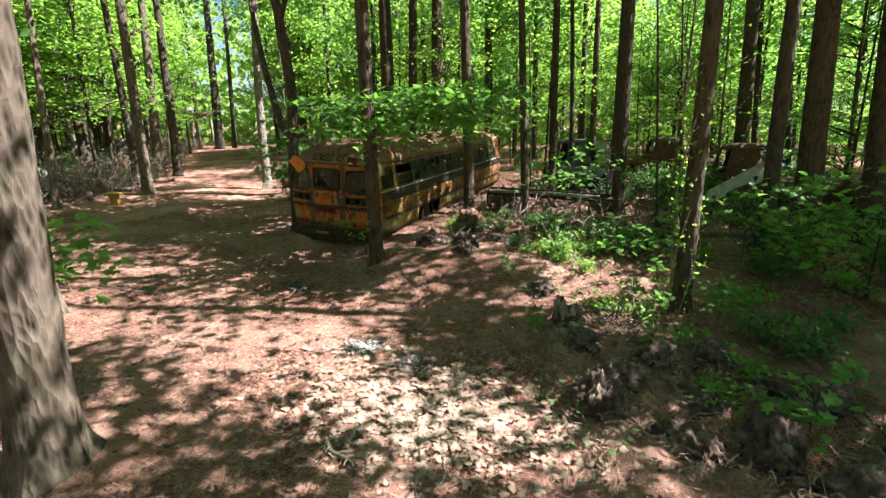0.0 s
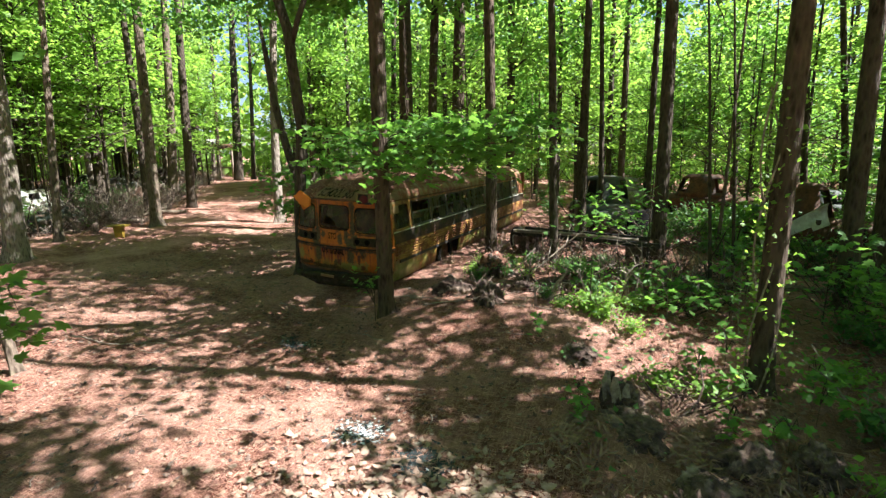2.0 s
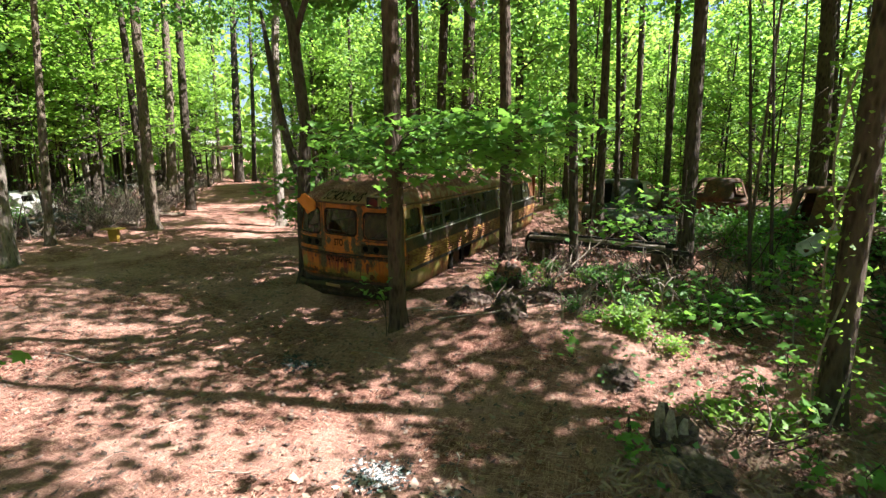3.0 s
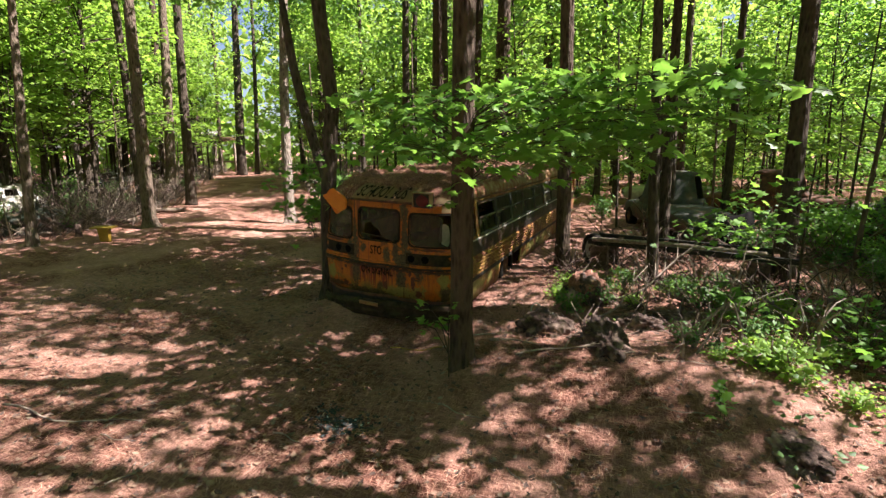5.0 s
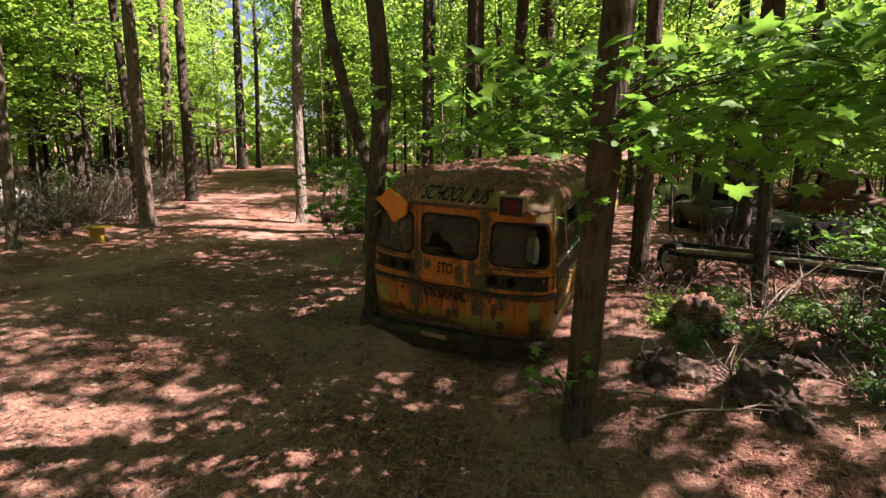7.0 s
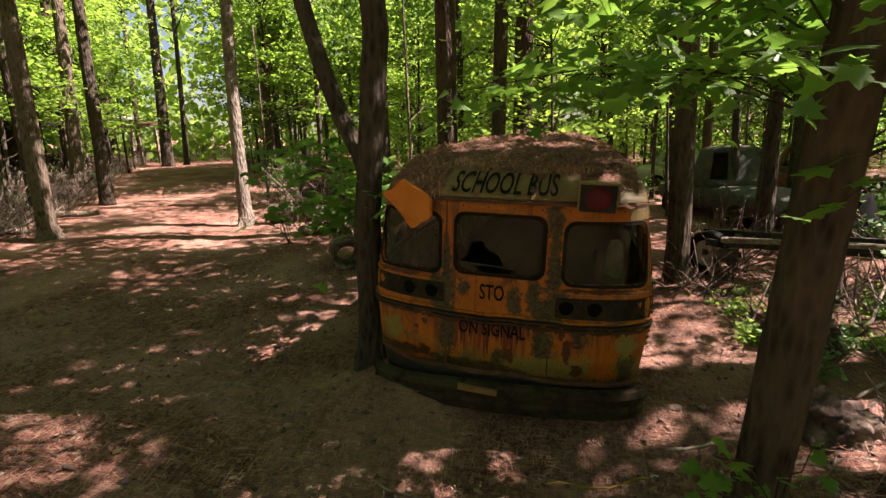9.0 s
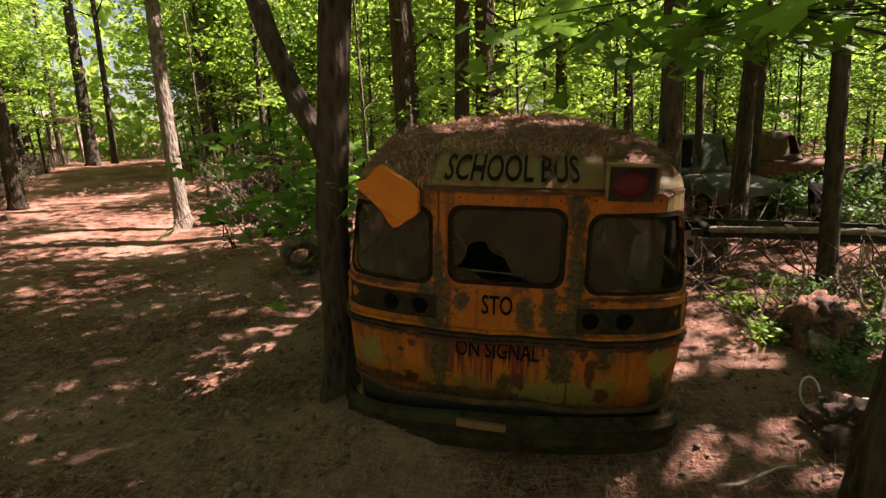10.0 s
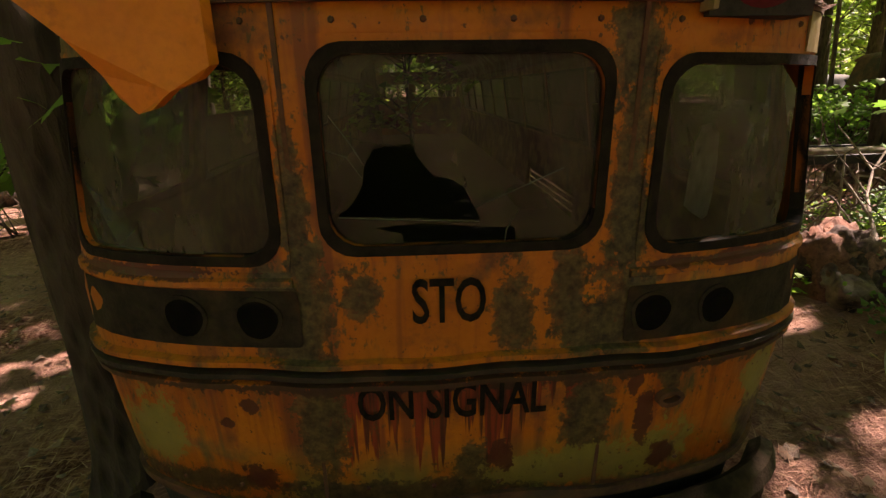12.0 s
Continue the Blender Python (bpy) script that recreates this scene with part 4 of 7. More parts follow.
# SHADE: ground ellipses darkened by added clumps; GAPS: ellipses where canopy is thinned
SHADE = [(3.2, 7.3, 1.6, 1.8), (-9.5, 12.5, 3.2, 1.8), (-8.0, 15.5, 2.0, 2.0), (-4.5, 5.2, 1.2, 0.7), (-0.1, 10.9, 0.8, 0.4), (-13, 14, 3.5, 2.5), (-1.3, 11.35, 0.7, 0.35), (-4.6, 10.9, 1.5, 0.3), (-4.4, 10.85, 1.5, 0.3), (-4.9, 10.95, 1.4, 0.3), (3.2, 13.5, 1.3, 1.0), (4.6, 12.6, 1.5, 1.2), (4.4, 8.4, 1.3, 1.4), (5.0, 10.6, 1.6, 1.1), (-2.1, 10.2, 0.7, 0.35), (0.3, 8.4, 0.9, 0.4), (-0.5, 9.0, 0.8, 0.3), (0.6, 9.7, 0.9, 0.45), (-3.0, 10.7, 0.6, 0.25), (1.0, 19.0, 1.4, 1.0), (6.2, 8.2, 2.2, 2.0), (7.4, 11.6, 2.4, 2.2), (5.2, 5.8, 1.5, 1.1), (4.6, 10.4, 0.9, 1.4), (8.4, 15.5, 2.4, 2.6), (5.6, 14.6, 1.5, 1.4), (3.0, 11.8, 1.1, 0.8), (-1.45, 12.5, 0.35, 0.5), (-1.2, 10.6, 0.6, 0.3), (-2.6, 9.6, 0.9, 0.5), (-1.6, 9.4, 0.8, 0.4), (-4.2, 7.6, 1.2, 0.3), (-2.4, 7.98, 1.0, 0.3), (0.3, 4.75, 1.0, 0.45), (-0.9, 4.6, 0.9, 0.5), (1.3, 5.0, 0.7, 0.3), (-1.75, 6.3, 0.7, 0.25), (-3.2, 6.5, 0.6, 0.3), (-2.7, 10.3, 0.8, 0.25), (-2.0, 9.9, 0.7, 0.35), (-3.2, 9.7, 0.7, 0.22), (-3.2, 13.6, 0.6, 1.5), (-3.1, 16.2, 0.6, 1.6), (-3.0, 19.0, 0.7, 1.8), (0.9, 7.55, 0.9, 0.4), (1.5, 7.3, 0.9, 0.5), (0.2, 7.9, 0.9, 0.3), (1.5, 7.8, 0.7, 0.5), (0.3, 9.3, 0.6, 0.4), (2.6, 7.0, 0.9, 0.7), (-3.4, 10.65, 0.5, 0.25), (-2.2, 11.0, 0.5, 0.3), (-2.1, 10.9, 0.5, 0.3), (-1.3, 12.3, 0.5, 0.4), (-3.3, 10.5, 0.5, 0.25)]
GAPS = [(0.1, 6.0, 2.0, 1.1, 0.0), (-5.3, 6.6, 1.4, 0.8, 0.0), (-3.0, 7.5, 2.8, 0.8, 0.4), (1.9, 10.6, 1.2, 0.8, 0.0), (2.5, 8.3, 0.8, 0.45, 0.1), (1.6, 8.2, 0.8, 0.5, 0.4), (2.6, 9.2, 1.4, 0.5, 0.0), (1.4, 8.8, 1.2, 0.35, 0.3), (-2.55, 11.45, 0.42, 0.42, 0.0), (-3.4, 10.05, 2.6, 1.0, 0.6), (-3.85, 10.4, 0.5, 0.25, 0.1), (-3.2, 9.3, 1.5, 0.5, 0.35), (-0.7, 9.5, 1.3, 0.75, 0.65), (0.6, 11.3, 1.0, 0.5, 0.25), (0.6, 13.1, 1.3, 0.8, 0.08), (0.7, 9.8, 1.0, 0.6, 0.65), (-11.3, 18.3, 2.2, 1.6, 0.4), (-19, 31, 3, 4, 0.3), (-4, 22, 5, 5, 0.3),
        (0.2, 11.9, 1.4, 1.0, 0.4), (0.6, 14.2, 1.8, 1.5, 0.3), (3.0, 17.5, 2.5, 2.5, 0.35), (4.5, 22, 4, 4, 0.3), (-5.6, 8.4, 2.0, 1.0, 0.2), (1.5, 10.4, 0.8, 0.6, 0.15), (-16.3, 17.1, 1.4, 0.6, 0.1), (-12.3, 19.8, 1.4, 0.6, 0.1), (-7.3, 6.4, 1.8, 0.5, 0.05), (-16.5, 26, 2.2, 4, 0.4), (-12, 20.5, 2.3, 1.4, 0.3), (-14.5, 24, 2.0, 3, 0.45), (-24, 34, 6, 6, 0.35), (-31, 44, 6, 6, 0.3), (-7.2, 11.2, 1.5, 0.35, 0.3), (-9.6, 14.2, 1.6, 0.5, 0.3), (-6.0, 13.2, 0.9, 0.35, 0.3), (-5.4, 9.9, 0.9, 0.3, 0.2), 
        (-4.6, 11.3, 0.65, 0.28, 0.03), (-5.2, 11.25, 0.5, 0.2, 0.05), (-9.0, 15.1, 1.0, 0.4, 0.2), (-8.0, 11.9, 0.7, 0.25, 0.1), (-6.0, 12.3, 0.6, 0.22, 0.1), (-5.7, 13.8, 0.4, 0.25, 0.1), (-6.5, 11.5, 0.5, 0.2, 0.1), (-6.8, 10.7, 0.8, 0.25, 0.1), (-4.4, 8.95, 0.4, 0.2, 0.1), (-6.5, 8.7, 1.2, 0.3, 0.1), (-1.0, 12.1, 0.45, 0.35, 0.05), (-1.45, 13.4, 0.5, 0.4, 0.1), (-12.5, 18.6, 2.0, 1.0, 0.1), (-14.2, 21.5, 2.2, 1.4, 0.15), (-18, 26, 2.4, 2.4, 0.2), (-2.2, 6.4, 1.6, 0.7, 0.1), (0.3, 11.5, 0.9, 0.35, 0.08), (-0.5, 9.5, 0.6, 0.25, 0.1), (1.2, 9.3, 0.7, 0.3, 0.1), (3.2, 9.2, 0.9, 0.35, 0.0), (-3.9, 9.06, 0.35, 0.2, 0.05), (-2.8, 8.3, 0.5, 0.25, 0.05)]


def gap_chance(x, y):
    """How readily canopy stands over the spot that its shadow meets."""
    p = 1.0
    for cx, cy, rx, ry, keep in GAPS:
        q = ((x - cx) / rx) ** 2 + ((y - cy) / ry) ** 2
        if q < 1:
            p = min(p, keep)
        elif q < 1.9:
            p = min(p, keep + (1 - keep) * (q - 1) / 0.9)
    return p


# (x, y, diameter, lean along x and y per metre, height, bark, label)
DARK, PINE, GREY, PALE, GREY_DARK = BARK_DARK, BARK_PINE, BARK_GREY, BARK_PALE, BARK_BROWN
TREES = [
    (-1.8, 10.28, 0.32, 0.02, -0.035, 16, PINE, "dark pine trunk standing close to the rear of the bus"),
    (-4.6, 12.02, 0.25, 0.01, 0.0, 15, DARK, "dark forked tree pressed against the side of the bus"),
    (3.61, 9.34, 0.31, -0.03, 0.07, 15, PINE, "sunlit tree wrapped in climbing vine leaves"),
    (-2.2, 4.25, 0.46, 0.045, 0.06, 15, GREY_DARK, "thick grey-barked tree with a mossy root flare"),
    (-5.65, 6.85, 0.12, -0.16, 0.0, 8, GREY, "thin pale tree in full sun"),
    (-15.5, 17.4, 0.4, -0.03, 0.055, 17, GREY, "grey tree with a flared foot beside the path"),
    (-11.5, 20.0, 0.36, -0.03, 0.05, 17, PALE, "pale slender tree at the edge of the path"),
    (-19.6, 23.1, 0.48, -0.01, 0.08, 18, DARK, "dark straight tree beside the path"),
    (-23.1, 25.1, 0.55, -0.02, 0.075, 18, GREY, "grey tree beside the path"),
    (-5.34, 19.5, 0.56, -0.02, 0.06, 19, PINE, "tall straight dark pine behind the bus"),
    (-4.02, 18.55, 0.34, -0.012, 0.05, 18, DARK, "tall straight dark tree behind the bus"),
    (-3.55, 19.97, 0.5, 0.009, 0.052, 19, PINE, "tall straight dark pine behind the bus"),
    (-1.03, 14.98, 0.38, -0.042, 0.037, 17, PINE, "dark pine beside the far part of the bus"),
    (0.65, 14.3, 0.25, -0.05, 0.06, 15, DARK, "slim dark tree hung with vines among the undergrowth"),
    (1.09, 17.4, 0.31, -0.02, 0.07, 16, DARK, "slim dark tree among the undergrowth"),
    (2.97, 15.31, 0.42, -0.03, 0.067, 16, DARK, "dark tree among the wrecks"),
    (1.59, 20.42, 0.24, -0.035, 0.07, 14, DARK, "slim dark tree among leafy undergrowth"),
    (3.07, 20.92, 0.3, -0.03, 0.07, 15, DARK, "slim dark tree among leafy undergrowth"),
    (7.14, 20.53, 0.62, -0.055, 0.08, 18, PINE, "tall dark pine among the undergrowth"),
    (7.79, 21.15, 0.26, -0.07, 0.085, 16, DARK, "slim dark tree beside a tall pine"),
    (5.5, 12.16, 0.36, -0.04, 0.08, 16, DARK, "dark tree beside a pale car wing"),
    (6.66, 13.61, 0.62, -0.055, 0.085, 18, PINE, "thick dark pine hung with vines"),
    (7.75, 13.4, 0.58, -0.04, 0.08, 17, PINE, "thick dark pine among the undergrowth"),
    (8.37, 19.59, 0.24, -0.11, 0.1, 14, DARK, "slim leaning dark tree among the undergrowth"),
    (-13.4, 11.3, 0.5, -0.05, 0.06, 15, PALE, "thick pale-barked tree at the edge of the clearing"),
    (-15.33, 13.6, 0.26, -0.01, 0.075, 12, GREY, "slim grey tree near the path"),
    (-25.1, 21.9, 0.55, -0.06, 0.02, 15, PALE, "pale white-barked tree among dead brush"),
    (-24.15, 21.5, 0.6, -0.04, 0.04, 16, DARK, "dark tree standing in dead brush"),
    (-18.46, 19.55, 0.36, -0.04, 0.05, 16, DARK, "dark tree close behind a grey one"),
    (-30.0, 25.5, 0.4, -0.06, 0.07, 15, DARK, "dark tree among leafy undergrowth"),
    (2.3, 25.0, 0.38, -0.03, 0.07, 18, PINE, "tall dark pine among the undergrowth"),
    (-8.6, 24.5, 0.4, -0.03, 0.07, 16, DARK, "dark tree beyond the path"),
    (-9.8, 28.0, 0.36, -0.02, 0.07, 17, DARK, "dark tree beyond the path"),
    (-30.05, 38.4, 0.8, -0.01, 0.085, 18, DARK, "thick dark tree at the bend of the path"),
    (-29.7, 39.9, 0.42, -0.01, 0.085, 17, DARK, "dark tree at the bend of the path"),
    # unseen trees added behind and beside the start of the walk; they carry canopy
    (6.3, 1.5, 0.4, 0.0, 0.0, 16, PINE, "unseen tall pine added beside the clearing"),
    (-6.5, -2.5, 0.4, 0.0, 0.0, 16, PINE, "unseen tall pine added beside the clearing"),
    (1.5, -4.5, 0.45, 0.0, 0.0, 16, PINE, "unseen tall pine added beside the clearing"),
    (-10.5, 4.5, 0.4, 0.0, 0.0, 16, DARK, "dark tree among leafy undergrowth"),
]


def path_left(y):
    return -16.4 - 0.76 * max(0.0, y - 17.4)


def path_right(y):
    return -6.9 - 0.75 * max(0.0, y - 15.0)


def clear_of_path(x, y):
    """False on the walked path, the clearing and round the bus."""
    if y < 10.5 and -13 < x < 3:
        return False
    if -7.0 < x < 2 and 9 < y < 16:
        return False
    return not path_left(y) < x < path_right(y) + 0.4


def open_woods(x, y):
    """True beside the near part of the path, where no young trees stand."""
    return y < 26 and path_left(y) - 2.5 < x < -4.2


def stand(x, y, rz):
    """A pose on the ground, with the slight lean that the trees here share."""
    return pose(x, y, gz(x, y), -4.0, -1.7, 0) @ pose(0, 0, 0, 0, 0, rz)


# canopy clumps shared out among the trees that stand nearest
clumps = {}
cr = np.random.default_rng(11)
centres = np.array([(t[0] + t[3] * 9, t[1] + t[4] * 9) for t in TREES])
made = 0
while made < 1500:
    p = np.array([cr.uniform(-18, 14), cr.uniform(-4, 32), cr.uniform(7.0, 13.0)])
    gx, gy = p[0] - SH.x * p[2], p[1] - SH.y * p[2]
    if not (-22 < gx < 9 and -3 < gy < 31):
        if cr.random() < 0.5:
            continue
    made += 1
    w = noise.noise(Vector((gx * 0.42, gy * 0.6, 1.3))) + 0.4 * noise.noise(Vector((gx * 1.5, gy * 1.5, 7.7)))
    if w > 0.17 or cr.random() > gap_chance(gx, gy):
        continue
    k = int(np.argmin(np.hypot(*(centres - p[:2]).T)))
    clumps.setdefault(k, []).append(p)


# extra unseen leaf clumps, added so that their shadows fall on the SHADE spots
for cx, cy, rx, ry in SHADE:
    for _ in range(min(72, int(11 * rx * ry))):
        a, q = cr.random() * 2 * math.pi, math.sqrt(cr.random())
        h = cr.uniform(7, 13)
        p = np.array([cx + rx * q * math.cos(a) + SH.x * h, cy + ry * q * math.sin(a) + SH.y * h, h])
        if gap_chance(p[0] - SH.x * h, p[1] - SH.y * h) > 0.12 and noise.noise(Vector((cx + rx * q * math.cos(a), cy + ry * q * math.sin(a), 2.2)) * 1.3) < 0.2:
            clumps.setdefault(int(np.argmin(np.hypot(*(centres - p[:2]).T))), []).append(p)


def build_tree(k, spec):
    x, y, dia, lx, ly, h, bark, label = spec
    if x > -2 and y > 5:
        dia *= 0.8
    z = gz(x, y)
    tree = thing("tree", x, y, z, 0, label, "tree", "forest trees")
    shape, pts, rad = trunk_shape(dia, h, (lx, ly), 20 + k, flare=1.5 if bark in (BARK_GREY, BARK_PALE, BARK_BROWN) else 1.2, fine=k < 7)
    if k == 1:
        bend = lambda z: float(np.interp(z, (0, 1.5, 3.2, 4.6, 5.1, 6.0, 7.5, 15), (-0.13, -0.1, 0.07, -0.09, -0.12, -0.42, -0.95, -2.4)))
        shape = ([p + Vector((bend(p.z), 0, 0)) for p in shape[0]], shape[1])
        pts = [p + Vector((bend(p.z), 0, 0)) for p in pts]
        shape = join(shape, tube([(-0.06, 0, 4.85), (0.1, 0.02, 5.3), (0.33, 0.04, 5.8), (0.62, 0.1, 6.6), (0.85, 0.2, 8.0)], [0.06, 0.06, 0.055, 0.045, 0.02], 10, True, 0.1, 9))
    boughs, _ = limbs(pts, rad, 5, 0.72, 0.97, 2.6, 20 + k)
    part("trunk", mesh_of("trunk", *join(shape, *boughs), bark, True), tree)
    if k == 1:
        fork = tube([(-0.08, 0.05, 1.75), (-0.16, 0.1, 2.05), (-0.38, 0.2, 2.4), (-0.6, 0.3, 2.9), (-0.92, 0.42, 3.9), (-1.1, 0.5, 4.8), (-1.3, 0.6, 5.6)], [0.09, 0.095, 0.09, 0.085, 0.075, 0.06, 0.03], 12, True, 0.1, 5)
        part("leaning_limb", mesh_of("leaning_limb", *fork, bark, True), tree, "dark broken limb leaning off the trunk")
    pos = []
    for c in clumps.get(k, []):
        n = 90
        pos.append(c + cr.normal(size=(n, 3)) * np.array([0.5, 0.5, 0.24]))
    top = pts[-1]
    m = 500
    crown = np.array([x + top.x, y + top.y, z + h * 0.86]) + cr.normal(size=(m, 3)) * np.array([1.4, 1.4, 1.3])
    pos.append(crown[[cr.random() <= gap_chance(q[0] - SH.x * q[2], q[1] - SH.y * q[2]) for q in crown]])
    P = np.concatenate(pos) - np.array([x, y, z])
    part("crown", leaf_mesh("crown", P, np.full(len(P), 0.21), LEAF, 0.45, cr), tree, "open canopy of green leaves, with clumps added to cast shade")
    return tree


for k, spec in enumerate(TREES):
    build_tree(k, spec)


# ---- young trees with layered leaf sprays, and the woods behind ----
def spray_cloud(r, layers, zlo, zhi, spread, per):
    """Leaves in flat, drooping tiers round a stem."""
    pos = []
    for _ in range(layers):
        z = zlo + (zhi - zlo) * r.random()
        a = r.random() * 2 * math.pi
        d = spread * (0.25 + 0.75 * r.random()) * (1 - 0.45 * (z - zlo) / (zhi - zlo))
        c = np.array([math.cos(a) * d, math.sin(a) * d, z])
        q = r.normal(size=(per, 3)) * np.array([0.42, 0.42, 0.07])
        q[:, 2] -= 0.12 * (q[:, 0] ** 2 + q[:, 1] ** 2)
        pos.append(c + q)
    return np.concatenate(pos)


def sapling(seed, h, dia, layers, zlo, spread, per, leaf, size):
    r = np.random.default_rng(seed)
    ob = thing("young_tree", 0, 0, -50, 0, "young broadleaf tree with layered bright green sprays", "tree", "young trees")
    shape, pts, rad = trunk_shape(dia, h, (0.02 * r.normal(), 0.02 * r.normal()), seed, sides=7, flare=1.2)
    P = spray_cloud(r, layers, zlo, h * 0.98, spread, per)
    twigs = []
    for c in P[::per]:
        base = Vector((0, 0, max(0.4, c[2] - 0.5)))
        twigs.append(tube([base, (base + Vector(c)) / 2 + Vector((0, 0, 0.1)), Vector(c)], [0.018, 0.012, 0.006], 4, False))
    part("trunk", mesh_of("trunk", *join(shape, *twigs), BARK_DARK, True), ob)
    part("crown", leaf_mesh("crown", P, np.full(len(P), size), leaf, 0.62, r), ob)
    return ob


kinds = [sapling(101, 7.5, 0.09, 34, 1.2, 2.0, 55, LEAF, 0.15), sapling(102, 6.0, 0.07, 28, 0.9, 1.8, 55, LEAF_LIGHT, 0.15),
         sapling(103, 9.0, 0.12, 40, 2.2, 2.3, 55, LEAF_LIGHT, 0.17), sapling(104, 5.0, 0.06, 24, 0.6, 1.5, 50, LEAF, 0.14)]
fr = np.random.default_rng(31)
spots, tries = [], 0
while len(spots) < 190 and tries < 9000:
    tries += 1
    a, d = fr.uniform(-1.25, 1.2), 11 + 34 * fr.random() ** 0.8
    x, y = -1.5 + d * math.sin(a), 4 + d * math.cos(a)
    if x > 0 and y < 26 and fr.random() < 0.65 or x > 3 and y < 16:
        continue
    if min(gap_chance(x - SH.x * q, y - SH.y * q) for q in (2.5, 4, 5.5, 7, 8.5)) < 0.3:
        continue
    if clear_of_path(x, y) and not open_woods(x, y) and all((x - q[0]) ** 2 + (y - q[1]) ** 2 > 2.2 for q in spots):
        spots.append((x, y))
for i, (x, y) in enumerate(spots):
    src = kinds[fr.integers(0, 4)]
    s, turn = 0.85 + 0.4 * fr.random(), fr.uniform(0, 360)
    if x < -11 and math.hypot(x, y) < 46:
        src, s = kinds[2], s + 0.3
    if 1.5 < x < 7.5 and 16 < y < 27 or -1.5 < x <= 1.5 and 19 < y < 27 and i % 2:
        continue
    src.scale = (s, s, s)
    copy_thing(src, stand(x, y, turn))
for src in kinds:
    src.scale = (1, 1, 1)
for src, (x, y) in zip(kinds, ((9.5, 19.0), (-8.8, 30.5), (6.2, 28.5), (-18.0, 12.5))):
    src.matrix_basis = stand(x, y, 40)

# straight trunks of the woods, with high crowns
def far_tree(seed, dia, h, leaves, bark):
    r = np.random.default_rng(seed)
    ob = thing("tree", 0, 0, -50, 0, "tall straight tree of the woods behind", "tree", "forest trees")
    shape, pts, rad = trunk_shape(dia, h, (0.015 * r.normal(), 0.015 * r.normal()), seed, sides=8)
    boughs, tips = limbs(pts, rad, 9, 0.5, 0.95, 2.4, seed)
    part("trunk", mesh_of("trunk", *join(shape, *boughs), bark, True), ob)
    pos = [np.array(t) + r.normal(size=(leaves // len(tips), 3)) * np.array([0.8, 0.8, 0.4]) for t in tips]
    P = np.concatenate(pos)
    part("crown", leaf_mesh("crown", P, np.full(len(P), 0.26), LEAF_FAR, 0.5, r), ob)
    return ob


tall = [far_tree(201, 0.42, 18, 1500, BARK_PINE), far_tree(202, 0.3, 15, 1400, BARK_DARK), far_tree(203, 0.22, 13, 1300, BARK_DARK), far_tree(204, 0.5, 20, 1500, BARK_PINE)]
fspots, tries = [], 0
while len(fspots) < 120 and tries < 9000:
    tries += 1
    a, d = fr.uniform(-1.3, 1.25), 17 + 42 * fr.random() ** 0.75
    x, y = -1.5 + d * math.sin(a), 4 + d * math.cos(a)
    if x > 3 and fr.random() < 0.75:
        continue
    if min(gap_chance(x - SH.x * q, y - SH.y * q) for q in (8, 10, 12, 14, 16)) < 0.3:
        continue
    if clear_of_path(x, y) and not open_woods(x, y) and all((x - q[0]) ** 2 + (y - q[1]) ** 2 > 4 for q in fspots) and all((x - t[0]) ** 2 + (y - t[1]) ** 2 > 3 for t in TREES):
        fspots.append((x, y))
for x, y in fspots:
    copy_thing(tall[fr.integers(0, 4)], stand(x, y, fr.uniform(0, 360)))
for src, (x, y) in zip(tall, ((12.5, 24.0), (-13.0, 36.0), (14.0, 14.0), (-33.0, 17.0))):
    src.matrix_basis = stand(x, y, 10)

# closed woods all round, far off
wr = np.random.default_rng(77)
n = 70000
ang = wr.uniform(-math.pi, math.pi, n)
dist = 46 + 26 * wr.random(n)
zz = 18 * wr.random(n) ** 1.3
keep = np.array([noise.noise(Vector((math.sin(a) * 9, math.cos(a) * 9, z * 0.35))) + 0.35 - 0.02 * max(0, z - 9) > -0.12 for a, z in zip(ang, zz)])
P = np.stack([-3 + dist * np.sin(ang), 10 + dist * np.cos(ang), zz], 1)[keep]
far = new("far_woods", leaf_mesh("far_woods", P, np.full(len(P), 1.0), LEAF_FAR, 0.35, wr))
tagged(far, "distant sunlit woodland foliage closing the view", "woods", kind="stuff")

# low growth: shrubs and seedlings
def shrub(seed, h, spread, count, leaf, size, name="shrub", label="low leafy shrub with bright green leaves"):
    r = np.random.default_rng(seed)
    ob = thing(name, 0, 0, -50, 0, label, name.replace("_", " "), "undergrowth shrubs")
    stems, pos = [], []
    for _ in range(9):
        a, d = r.random() * 2 * math.pi, spread * r.random()
        tip = Vector((math.cos(a) * d, math.sin(a) * d, h * (0.5 + 0.5 * r.random())))
        stems.append(tube([Vector((0, 0, -0.05)), tip * 0.5 + Vector((0, 0, 0.08)), tip], [0.012, 0.008, 0.003], 5, False))
        for t in (0.45, 0.7, 0.9, 1.0):
            pos.append(np.array(tip * t) + r.normal(size=(count // 36, 3)) * np.array([0.13, 0.13, 0.07]))
    P = np.concatenate(pos)
    P[:, 2] = np.maximum(P[:, 2], 0.03)
    part("stem", mesh_of("stem", *join(*stems), DEADWOOD), ob)
    part("leaves", leaf_mesh("leaves", P, np.full(len(P), size), leaf, 0.55, r), ob)
    return ob


def verge(y):
    """The brushy side of the path."""
    return path_left(y) - 0.2


